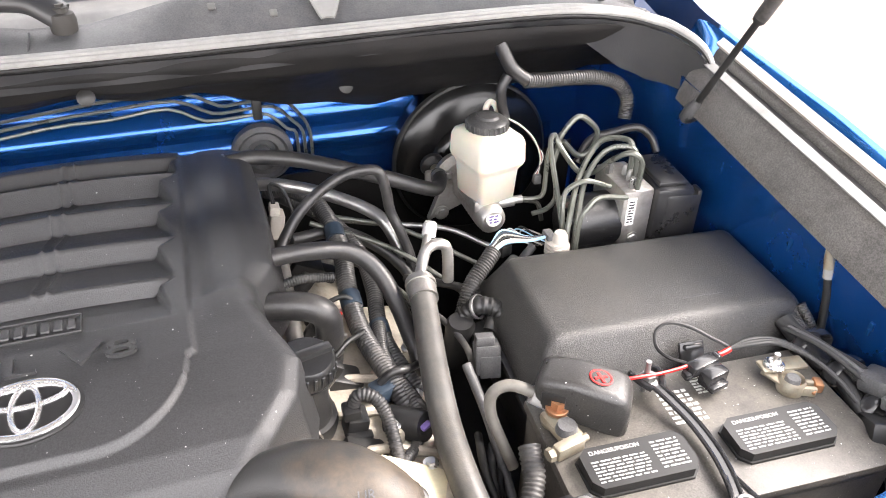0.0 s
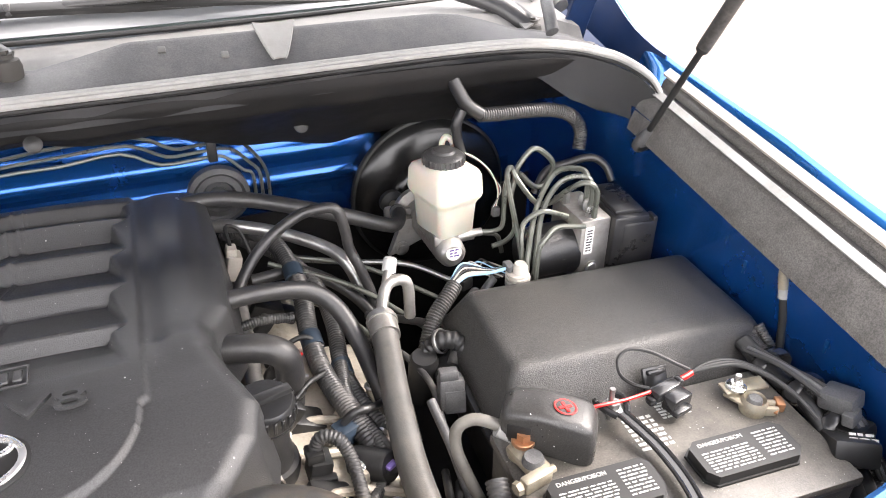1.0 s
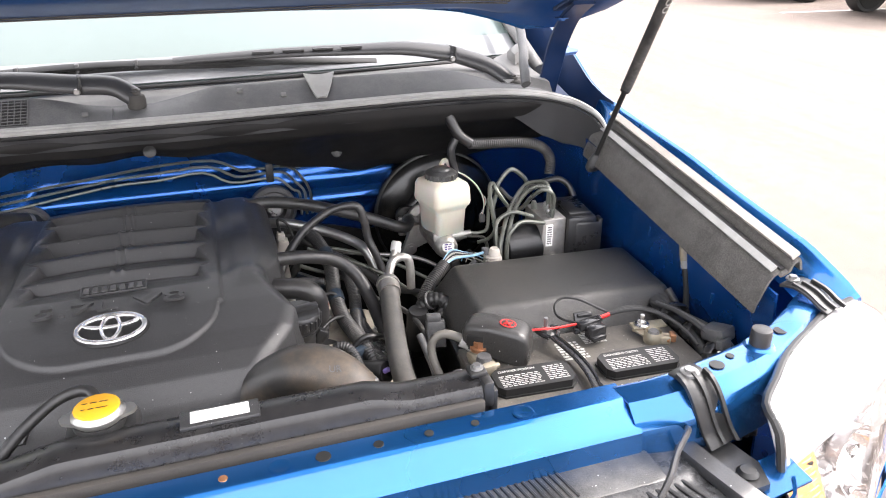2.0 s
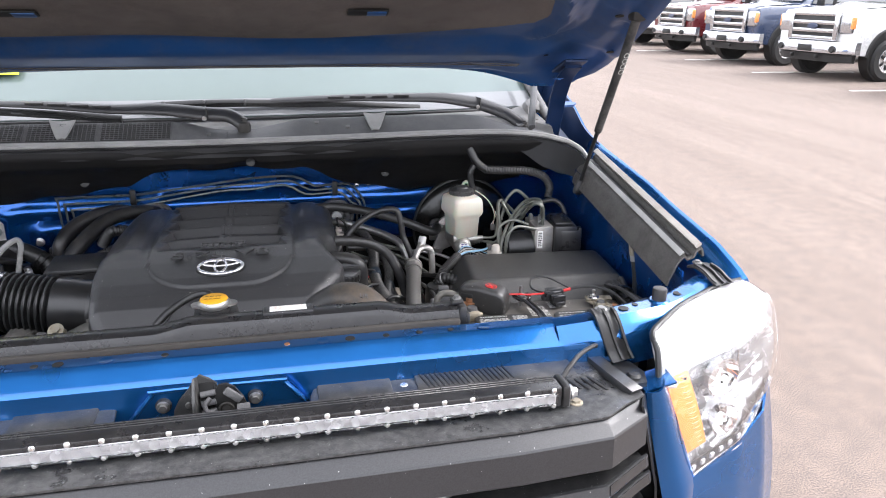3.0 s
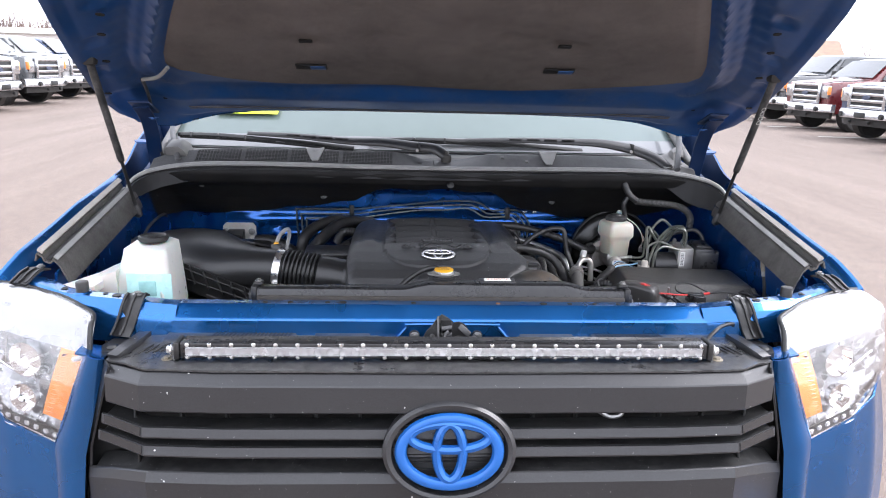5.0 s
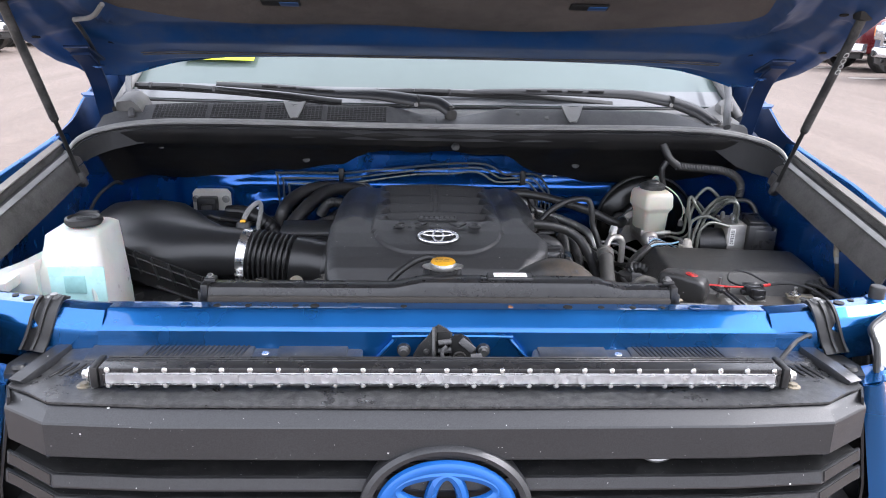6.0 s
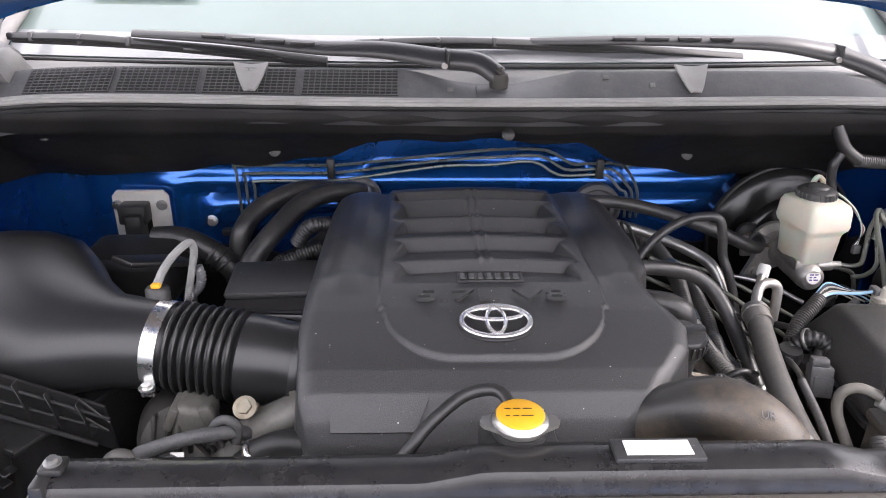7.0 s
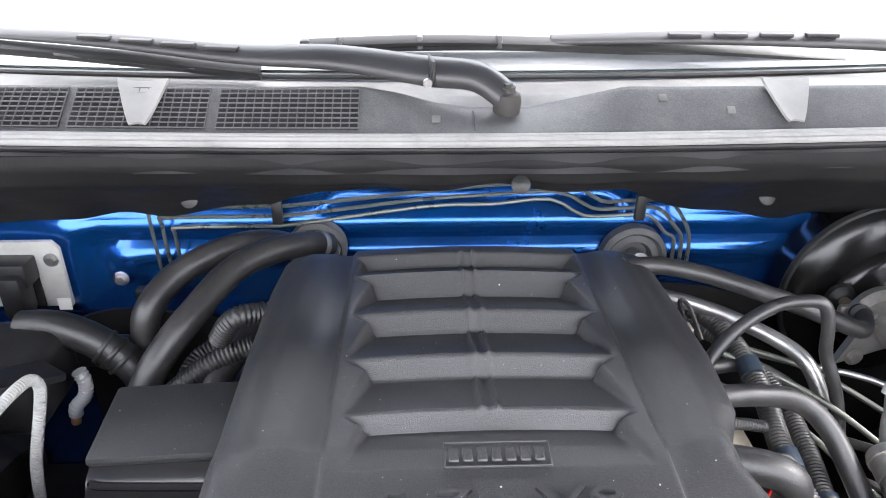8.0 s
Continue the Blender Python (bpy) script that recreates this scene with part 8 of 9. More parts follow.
part("lid", loft([lid_ring(1.040, 0.196, 0.118), lid_ring(1.052, 0.198, 0.120), lid_ring(1.066, 0.196, 0.118), lid_ring(1.072, 0.190, 0.113, 0.014), lid_ring(1.112, 0.172, 0.089, 0.012, 0.002, 0.006), lid_ring(1.1175, 0.168, 0.085, 0.011, 0.002, 0.006), lid_ring(1.1205, 0.163, 0.080, 0.010, 0.002, 0.006), lid_ring(1.1215, 0.156, 0.073, 0.009, 0.002, 0.006)]), FUSELID, fuse, smooth=50)
part("body", loft([lid_ring(0.93, 0.185, 0.108), lid_ring(1.03, 0.192, 0.114), lid_ring(1.044, 0.205, 0.127), lid_ring(1.052, 0.205, 0.127), lid_ring(1.052, 0.15, 0.08)]), PLASTIC, fuse)
part("embossed_bar", text_bars(1, 0.06, 0.005, FB @ pose(0.055, -0.045, 1.1217), 7), COVER, fuse)
part("lid_clip", moved(join(box(0.003, -0.116, 1.090, 0.032, 0.006, 0.040, 0.002, rx=-32), box(0.003, -0.112, 1.104, 0.024, 0.010, 0.006, 0.002, rx=-32), box(0.003, -0.122, 1.076, 0.024, 0.008, 0.010, 0.003, rx=-20)), FB), GLOSS, fuse)

# ---- battery ----
battery = thing("battery", (0.645, 0.36, 0.88), "dusty black car battery with white warning labels", "battery")
BT = pose(0.645, 0.362, 0, 0, 0, -4.0)
case = part("case", moved(box(0, 0, 0.98, 0.345, 0.172, 0.20, 0.006), BT), BATT, battery)
part("case_top", moved(box(0, 0, 1.079, 0.352, 0.178, 0.016, 0.005), BT), BATT, battery)
for k, (cx, cy) in enumerate(((-0.096, -0.028), (0.069, -0.027))):
    cap = part("vent_cap", moved(prism([(-0.058, -0.016), (-0.049, -0.026), (0.049, -0.026), (0.058, -0.016), (0.058, 0.016), (0.049, 0.024), (-0.049, 0.024), (-0.058, 0.016)], 1.087, 1.101, 0.003), BT @ pose(cx, cy, 0, 0, 0, 0)), BLACK, battery, "black vent cap with white print")
    part("cap_groove", moved(prism([(-0.060, -0.018), (-0.050, -0.028), (0.050, -0.028), (0.060, -0.018), (0.060, 0.018), (0.050, 0.026), (-0.050, 0.026), (-0.060, 0.018)], 1.0865, 1.090, 0.001), BT @ pose(cx, cy, 0)), BLACK, cap)
    lettering("warning_lettering", "DANGER/POISON", 0.0070, 0.0002, BT @ pose(cx - 0.020, cy + 0.016, 1.1013), INK, cap, "white warning print")
    part("small_print", text_bars(7, 0.060, 0.028, BT @ pose(cx - 0.020, cy - 0.007, 1.1012), 11 + k, 0.38), INK, cap)
    part("small_print", text_bars(8, 0.030, 0.036, BT @ pose(cx + 0.034, cy - 0.001, 1.1012), 21 + k, 0.38), INK, cap)
for cx, cy, w, h, sd in ((-0.008, 0.035, 0.04, 0.05, 31), (0.04, 0.062, 0.04, 0.032, 32)):
    part("print_label", text_bars(7, w, h, BT @ pose(cx, cy, 1.0873), sd, 0.55), INK, case)
# positive terminal
pos = part("positive_clamp", join(lathe([(0, 0.024), (0.009, 0.023), (0.012, 0.016), (0.016, 0.0), (0.018, -0.004)], 20, Matrix.Translation((0.495, 0.422, 1.086))), box(0.494, 0.405, 1.096, 0.026, 0.05, 0.012, 0.004, rz=10), box(0.488, 0.378, 1.097, 0.036, 0.014, 0.018, 0.004, rz=12)), BRASS, battery, "corroded brass clamp")
part("clamp_nut", bolt((0.495, 0.421, 1.106), 0.008, None, 0.014), COPPER, pos)
part("lead_post", lathe([(0, 0.009), (0.010, 0.009), (0.011, 0.006), (0.012, 0.0), (0, 0)], 18, Matrix.Translation((0.494, 0.396, 1.101))), GREYPL, pos)
part("clamp_bolt", join(rod((0.464, 0.374, 1.098), (0.512, 0.384, 1.098), 0.0045), lathe([(0, 0.007), (0.007, 0.006), (0.008, 0), (0, 0)], 6, pose(0.468, 0.3745, 1.098, 0, -90, 12))), BRASS, pos)
TC = pose(0.5265, 0.4255, 0, 0, 0, -36)


def boot_ring(x, hw, z0, z1, r=0.010):
    """Rounded section of the terminal cover, open side down."""
    arc = [(hw - r + r * math.sin(radians(d)), z1 - r + r * math.cos(radians(d))) for d in (90, 60, 30, 0)]
    return [Vector((x, y, z)) for y, z in [(-hw * 0.96, z0)] + [(-y, z) for y, z in arc] + [(y, z) for y, z in reversed(arc)] + [(hw * 0.96, z0)]]


boot = part("terminal_cover", moved(loft([boot_ring(-0.050, 0.016, 1.112, 1.130, 0.006), boot_ring(-0.047, 0.022, 1.108, 1.139), boot_ring(-0.038, 0.024, 1.104, 1.144), boot_ring(-0.01, 0.025, 1.096, 1.147), boot_ring(0.034, 0.025, 1.088, 1.142), boot_ring(0.044, 0.024, 1.088, 1.138), boot_ring(0.050, 0.021, 1.089, 1.130), boot_ring(0.052, 0.017, 1.092, 1.120, 0.006)]), TC), COVERBOX, battery, "dark plastic positive terminal cover", 60)
part("cover_slot", moved(box(-0.028, -0.0238, 1.120, 0.026, 0.003, 0.018, 0.001), TC), BLACK, boot)
STK = TC @ pose(0.016, 0.0, 1.1445, 0, 8.5, 36)
part("plus_ring", moved(ring(0.0115, 0.0115, 0.0024, 0.0007, 28), STK), RED, boot, "red ring round a plus sign")
part("plus_mark", moved(join(box(0, 0, 0.0, 0.015, 0.0034, 0.0012, 0.0002, 1), box(0, 0, 0.0, 0.0034, 0.015, 0.0013, 0.0002, 1)), STK), RED, boot, "red plus sign")
part("red_lead", tube([(0.488, 0.448, 1.125), (0.493, 0.44, 1.12), (0.495, 0.428, 1.115)], 0.0034, 8), RED, battery)
part("red_lead", tube([(0.493, 0.44, 1.128), (0.505, 0.437, 1.127), (0.515, 0.43, 1.122)], 0.0028, 8), RED, battery)
part("cable", tube([(0.492, 0.436, 1.102), (0.478, 0.444, 1.114), (0.455, 0.458, 1.119), (0.437, 0.462, 1.108), (0.434, 0.456, 1.085), (0.44, 0.44, 1.06), (0.45, 0.42, 1.03)], 0.0068, 12), mat("grey_brown_cable", (0.115, 0.108, 0.095), 0.5, 0, 0.25, 40), battery, "stiff grey-brown cable")
part("cable_lug", tube([(0.498, 0.432, 1.100), (0.488, 0.438, 1.106), (0.476, 0.445, 1.112)], 0.0105, 12), SEAL, battery)
# negative terminal
neg = part("negative_clamp", join(box(0.778, 0.407, 1.101, 0.056, 0.020, 0.004, 0.0015, rz=-8), box(0.762, 0.396, 1.097, 0.018, 0.030, 0.004, 0.0015, rz=20), moved(ring(0.0125, 0.0125, 0.006, 0.012, 24), Matrix.Translation((0.772, 0.382, 1.093))), box(0.780, 0.369, 1.094, 0.026, 0.007, 0.013, 0.003, rz=-24), box(0.786, 0.378, 1.094, 0.022, 0.007, 0.013, 0.003, rz=-24)), BRASS, battery, "verdigrised brass negative clamp")
part("lead_post", lathe([(0, 0.020), (0.007, 0.020), (0.0085, 0.018), (0.0105, 0.0), (0, 0)], 18, Matrix.Translation((0.772, 0.382, 1.086))), GREYPL, neg, "grey lead post")
part("clamp_nut", join(bolt((0.766, 0.407, 1.103), 0.0075, None, 0.008), rod((0.766, 0.407, 1.10), (0.766, 0.407, 1.121), 0.0035, 10)), ZINC, neg)
part("clamp_bolt", join(rod((0.779, 0.378, 1.095), (0.789, 0.362, 1.095), 0.0035, 10), lathe([(0, 0.006), (0.006, 0.006), (0.007, 0), (0, 0)], 6, pose(0.797, 0.374, 1.094, 0, 90, -24)), box(0.800, 0.372, 1.0945, 0.010, 0.015, 0.013, 0.002, rz=-24)), COPPER, neg, "rusty clamp bolt")
# hold-down bar: two edges with a dished web between
hold = thing("battery_hold_down", (0.62, 0.36, 1.09), "black metal hold-down bar across the battery", "battery clamp")
HB = [(0.615, 0.418, 1.106), (0.621, 0.398, 1.103), (0.628, 0.365, 1.099), (0.627, 0.325, 1.098), (0.620, 0.290, 1.097), (0.612, 0.262, 1.090), (0.608, 0.25, 1.07)]
web = part("bar", ribbon(HB, 0.011, 0.003, (1, 0, 0)), GLOSS, hold)
for o in (-0.0055, 0.0055):
    part("bar_edge", tube([(x + o, y, z + 0.0015) for x, y, z in HB], 0.0024, 8), GLOSS, web)
for o in (-0.012, 0.014):
    part("hook", tube([(0.615 + o * 0.5, 0.415, 1.106), (0.614 + o, 0.426, 1.107), (0.613 + o * 1.25, 0.437, 1.108), (0.612 + o * 1.1, 0.445, 1.106)], 0.004, 8), GLOSS, hold)
part("nut", bolt((0.612, 0.430, 1.102), 0.008, None, 0.012), STEEL, hold)
part("rod", rod((0.612, 0.432, 0.95), (0.610, 0.432, 1.132), 0.0032), STEEL, hold)
for o in (-1, 1):
    part("foot_fork", tube([(0.622 + 0.004 * o, 0.296, 1.098), (0.620 + 0.009 * o, 0.278, 1.098), (0.619 + 0.015 * o, 0.262, 1.095), (0.619 + 0.017 * o, 0.250, 1.088)], 0.0028, 8), GLOSS, hold)
part("foot_loop", tube([(0.609, 0.262, 1.094), (0.612, 0.270, 1.096), (0.620, 0.272, 1.097), (0.628, 0.268, 1.096), (0.629, 0.259, 1.094)], 0.0022, 8), STEEL, hold)
# inline fuse and leads
lead = thing("inline_fuse", (0.69, 0.43, 1.1), "black inline fuse holder with red lead", "fuse holder")
part("red_lead", tube([(0.576, 0.430, 1.116), (0.598, 0.428, 1.116), (0.625, 0.428, 1.113), (0.650, 0.429, 1.112), (0.664, 0.430, 1.112)], 0.0021, 8), RED, lead)
part("holder", join(box(0.682, 0.429, 1.109, 0.040, 0.016, 0.014, 0.003, rz=12), box(0.688, 0.414, 1.103, 0.031, 0.018, 0.020, 0.003, rz=12), box(0.688, 0.404, 1.097, 0.026, 0.010, 0.008, 0.002, rz=12), box(0.660, 0.424, 1.104, 0.010, 0.012, 0.010, 0.003), box(0.702, 0.432, 1.112, 0.008, 0.012, 0.012, 0.003, rz=12)), GLOSS, lead)
part("red_lead", tube([(0.702, 0.433, 1.113), (0.714, 0.434, 1.114), (0.724, 0.436, 1.115)], 0.0034, 8), RED, lead)
part("loop", tube([(0.664, 0.434, 1.112), (0.650, 0.448, 1.112), (0.645, 0.466, 1.114), (0.651, 0.481, 1.124), (0.668, 0.484, 1.130), (0.690, 0.473, 1.128), (0.712, 0.452, 1.120), (0.724, 0.440, 1.116)], 0.0022, 6), BLACK, lead)
for k in range(3):
    part("black_lead", tube([(0.722, 0.436, 1.115), (0.75, 0.430 + 0.004 * k, 1.120), (0.778, 0.421 + 0.004 * k, 1.121), (0.80, 0.395 + 0.003 * k, 1.118), (0.813, 0.365, 1.110), (0.82, 0.335, 1.098)], 0.0029, 8), BLACK, lead)
cover2 = thing("cable_bundle", (0.84, 0.36, 1.0), "taped black cable bundle beside the battery", "wiring")
for k, (dx, r_) in enumerate(((0, 0.0115), (0.015, 0.010), (-0.012, 0.009), (0.028, 0.011))):
    part("cable", tube([(0.832 + dx * 0.3, 0.47, 1.105), (0.838 + dx * 0.4, 0.42, 1.090), (0.845 + dx * 0.5, 0.37, 1.080 + 0.004 * k), (0.845 + dx, 0.32, 1.068), (0.85 + dx, 0.27, 1.03), (0.84 + dx, 0.25, 0.98)], r_, 10, 14, 0.0022 if k % 2 else 0.0), CONDUIT if k % 2 else BLACK, cover2)
for k in range(4):
    part("conduit", tube([(0.838 + 0.008 * k, 0.515 - 0.012 * k, 1.115), (0.845 + 0.008 * k, 0.49 - 0.012 * k, 1.09), (0.852 + 0.008 * k, 0.465 - 0.012 * k, 1.05)], 0.0065, 10, 8, 0.0035), CONDUIT, cover2)
for k, (x, y, z) in enumerate(((0.842, 0.43, 1.096), (0.852, 0.385, 1.089), (0.858, 0.335, 1.078))):
    part("tape_band", moved(ring(0.026, 0.016, 0.007, 0.010, 28), pose(x, y, z, 78, 0, 8)), GLOSS, cover2, "glossy tape band")
for k in range(3):
    part("thin_cable", tube([(0.812 + 0.008 * k, 0.45, 1.112), (0.826 + 0.007 * k, 0.405, 1.118 - 0.003 * k), (0.842 + 0.008 * k, 0.36, 1.108), (0.858 + 0.006 * k, 0.315, 1.092), (0.862 + 0.004 * k, 0.27, 1.05)], 0.0032, 8), (BLACK, GREYPL, BLACK)[k], cover2)
part("plug", join(box(0.862, 0.345, 1.105, 0.034, 0.040, 0.022, 0.004, rx=-14, rz=18), box(0.855, 0.322, 1.100, 0.024, 0.014, 0.016, 0.003, rx=-14, rz=18)), GREYPL, cover2, "dusty grey plug")
part("hinged_cover", join(box(0.835, 0.30, 1.08, 0.05, 0.05, 0.03, 0.006, rx=-30, rz=-30), box(0.86, 0.33, 1.075, 0.04, 0.06, 0.02, 0.006, rx=-20, rz=10)), BLACK, cover2)
part("cover_print", text_bars(6, 0.03, 0.03, pose(0.838, 0.287, 1.095, -30 + 60, 0, -30), 41), INK, cover2)
strapg = thing("ground_strap", (0.885, 0.48, 1.1), "taped ground strap bolted to the inner wing", "ground strap")
part("cable", tube([(0.889, 0.476, 1.152), (0.891, 0.470, 1.125), (0.892, 0.466, 1.10), (0.888, 0.455, 1.06), (0.875, 0.44, 1.03)], 0.0055, 10), BLACK, strapg)
part("crimp", tube([(0.884, 0.482, 1.193), (0.885, 0.481, 1.180), (0.887, 0.479, 1.166)], 0.0070, 10, 6), BRASS, strapg, "dull crimped barrel")
part("collar", tube([(0.887, 0.479, 1.166), (0.888, 0.478, 1.160), (0.889, 0.477, 1.152)], 0.0066, 10, 4), SEAL, strapg, "pale sleeve end")
part("lug", join(prism([(-0.009, -0.012), (0.009, -0.012), (0.011, 0.004), (0.006, 0.016), (-0.006, 0.016), (-0.011, 0.004)], -0.0015, 0.0015, 0.0006, 1, pose(0.8835, 0.484, 1.206, 90, 0, 82)), bolt((0.879, 0.4845, 1.207), 0.0065, pose(0, 0, 0, 0, -90, 0), 0.006)), BRASS, strapg, "dull ring terminal with its bolt")
part("second_cable", tube([(0.884, 0.50, 1.05), (0.878, 0.472, 1.082), (0.868, 0.450, 1.092), (0.860, 0.425, 1.084), (0.856, 0.40, 1.07)], 0.0045, 10), BLACK, strapg)
hose("battery_conduit", [(0.455, 0.40, 1.085), (0.448, 0.37, 1.07), (0.43, 0.34, 1.05), (0.42, 0.31, 1.0), (0.42, 0.29, 0.93)], 0.0125, CONDUIT, "fat grey corrugated conduit beside the battery", "wiring", 14, 8, 0.005)
# inner wing clips
for s in (1, -1):
    for y, z in ((0.70, 1.195), (0.585, 1.178), (0.545, 1.16), (0.40, 1.135)):
        tagged(part("wing_clip", join(box(s * 0.889, y, z, 0.005, 0.006, 0.012, 0.001), box(s * 0.887, y, z - 0.008, 0.003, 0.004, 0.010, 0.001)), BLUE), "small blue clip on the inner wing", "clip", "clips on the inner wings")
# ================= the car lot behind =================
def paint(name, color):
    return mat(name, color, 0.3, 0.1, 0.06, 2, coat=1.0, dirt=(0.3, 0.28, 0.25), dirt_amount=0.08, dirt_scale=3)


P_WHITE = paint("white_car_paint", (0.72, 0.72, 0.71))
P_SILVER, P_BLACK, P_GREY, P_RED, P_NAVY = paint("silver_car_paint", (0.30, 0.30, 0.30)), paint("black_car_paint", (0.02, 0.02, 0.022)), paint("dark_grey_car_paint", (0.06, 0.065, 0.07)), paint("dark_red_car_paint", (0.10, 0.008, 0.010)), paint("dark_blue_car_paint", (0.02, 0.035, 0.08))
GLASSY = mat("dark_car_window", (0.02, 0.025, 0.028), 0.06, 0, 0.1, 3, coat=1.0, rvar=0.03)


def pickup(color, label):
    """A parked pickup, its front at y = 0 looking to -y, its wheels on z = 0."""
    t = thing("parked_pickup", (0, 0, 0), label, "truck", "parked pickups")
    # lower body, section by section from the front
    secs = [(0.10, 0.92, 0.55, 1.27), (0.16, 0.97, 0.52, 1.33), (0.5, 1.0, 0.5, 1.37), (1.4, 1.01, 0.5, 1.41), (1.5, 1.01, 0.5, 1.42), (3.6, 1.01, 0.5, 1.42), (3.7, 1.01, 0.5, 1.44), (5.9, 1.0, 0.55, 1.44)]
    part("body", loft([[Vector((x, y, z)) for x, z in ((-h, z0), (-h - 0.01, (z0 + z1) / 2), (-h, z1 - 0.10), (-h + 0.07, z1), (h - 0.07, z1), (h, z1 - 0.10), (h + 0.01, (z0 + z1) / 2), (h, z0))] for y, h, z0, z1 in secs]), color, t, smooth=35)
    part("hood_bulge", loft([[Vector((x, y, z)) for x, z in ((-0.62, z1 - 0.02), (-0.55, z1), (-0.2, z1 + 0.015), (0.2, z1 + 0.015), (0.55, z1), (0.62, z1 - 0.02))] for y, z1 in ((0.13, 1.32), (0.3, 1.38), (0.8, 1.42), (1.42, 1.45))]), color, t)
    part("cab", loft([[Vector((x, y, z)) for x, z in ((-0.98, 1.36), (-b, zt - 0.05), (-b + 0.08, zt), (b - 0.08, zt), (b, zt - 0.05), (0.98, 1.36))] for y, b, zt in ((1.35, 0.92, 1.44), (1.5, 0.9, 1.50), (2.0, 0.78, 1.95), (2.3, 0.76, 2.02), (3.5, 0.78, 2.01), (3.66, 0.85, 1.92))]), color, t, smooth=35)
    part("windscreen", sheet(lambda u, v: ((2 * u - 1) * (0.86 - 0.11 * v), 1.43 + 0.56 * v - 0.03, 1.485 + 0.47 * v + 0.012 + 0.02 * (1 - (2 * u - 1) ** 2)), 10, 6, 0.004), GLASSY, t)
    for s in (1, -1):
        part("side_window", sheet(lambda u, v: (s * (0.975 - 0.16 * v), lerp(v, [(0, 1.62 + 1.8 * u), (1, 2.05 + 1.35 * u)]), 1.44 + 0.48 * v), 8, 4, 0.004 * s), GLASSY, t)
        part("mirror", box(s * 1.14, 1.72, 1.54, 0.18, 0.10, 0.28, 0.03, 3), BLACK, t)
        lamp = part("headlamp", box(s * 0.79, 0.11, 1.09, 0.30, 0.12, 0.34, 0.03, 3), CARCHROME, t, "clear headlamp")
        part("turn_lamp", box(s * 0.925, 0.10, 1.12, 0.06, 0.10, 0.22, 0.015), AMBER, lamp)
        part("fog_lamp", lathe([(0, 0.02), (0.06, 0.02), (0.07, 0), (0, 0)], 20, pose(s * 0.68, -0.085, 0.62, 90)), BLACK, t)
        part("tow_hook", box(s * 0.32, -0.09, 0.46, 0.05, 0.08, 0.08, 0.02), BLACK, t)
        part("arch_lip", tube([(s * 1.015, 1.0 + 0.52 * math.cos(a), 0.48 + 0.52 * math.sin(a)) for a in (math.pi * k / 10 for k in range(11))], 0.03, 8, 3), BLACK, t)
        for y in (1.0, 4.75):
            w = part("wheel", lathe([(0.22, -0.02), (0.22, -0.13), (0.36, -0.14), (0.405, -0.10), (0.41, 0.0), (0.405, 0.10), (0.36, 0.14), (0.235, 0.13), (0.22, 0.0)], 32, pose(s * 0.93, y, 0.41, 0, s * 90, 0)), TYRE, t)
            part("rim", lathe([(0.0, 0.11), (0.05, 0.11), (0.07, 0.09), (0.20, 0.10), (0.225, 0.135), (0.235, 0.13), (0.23, 0.06)], 28, pose(s * 0.93, y, 0.41, 0, s * 90, 0)), SILVER, w)
            for k in range(6):
                a = k * math.pi / 3
                part("rim_gap", moved(box(0.135, 0, 0.098, 0.10, 0.05, 0.02, 0.008), pose(s * 0.93, y, 0.41, 0, s * 90, 0) @ pose(0, 0, 0, 0, 0, math.degrees(a))), BLACK, w)
        for y in (1.0, 4.75):
            part("wheel_well", lathe([(0, 0.115), (0.49, 0.115), (0.49, -0.1), (0, -0.1)], 28, pose(s * 0.90, y, 0.48, 0, s * 90, 0)), BLACK, t)
    g = part("grille", box(0, 0.10, 1.04, 1.20, 0.09, 0.54, 0.03, 3), BLACK, t)
    for z in (0.81, 0.955, 1.11, 1.275):
        part("grille_bar", box(0, 0.045, z, 1.16, 0.05, 0.085, 0.02), CARCHROME, g)
    for s in (1, -1):
        part("grille_frame", box(s * 0.585, 0.04, 1.04, 0.11, 0.07, 0.56, 0.03), CARCHROME, g)
    part("badge", lathe([(0, 0.02), (0.10, 0.018), (0.115, 0.0), (0, 0)], 28, pose(0, 0.01, 1.04, 90) @ Matrix.Diagonal((1.2, 0.5, 1, 1))), P_NAVY, g, "plain dark oval badge")
    bum = part("bumper", loft([[Vector((x, y0 + lerp(abs(x), [(0, -0.05), (0.6, -0.03), (0.85, 0.04), (1.01, 0.22)]), z)) for y0, z in ((0.0, 0.52), (-0.05, 0.54), (-0.06, 0.70), (-0.03, 0.755), (0.08, 0.76), (0.08, 0.52))] for x in [-1.01 + 0.12625 * k for k in range(17)]]), CARCHROME, t, "bright chrome bumper")
    part("plate_recess", box(0, -0.105, 0.62, 0.36, 0.02, 0.13, 0.01), BLACK, bum)
    part("air_dam", loft([[Vector((x, y0 + lerp(abs(x), [(0, -0.02), (0.6, 0.0), (0.95, 0.2)]), z)) for y0, z in ((0.06, 0.36), (0.0, 0.37), (-0.02, 0.51), (0.08, 0.52))] for x in (-0.95, -0.6, -0.3, 0, 0.3, 0.6, 0.95)]), BLACK, t)
    return t


LOT = [(P_SILVER, "silver parked pickup with chrome grille and bumper"), (P_NAVY, "dark blue parked pickup with chrome grille"), (P_RED, "dark red parked pickup with chrome grille"), (P_BLACK, "black parked pickup with chrome bumper"), (P_GREY, "dark grey parked pickup with chrome grille"), (P_WHITE, "white parked pickup with chrome grille and amber lamps")]
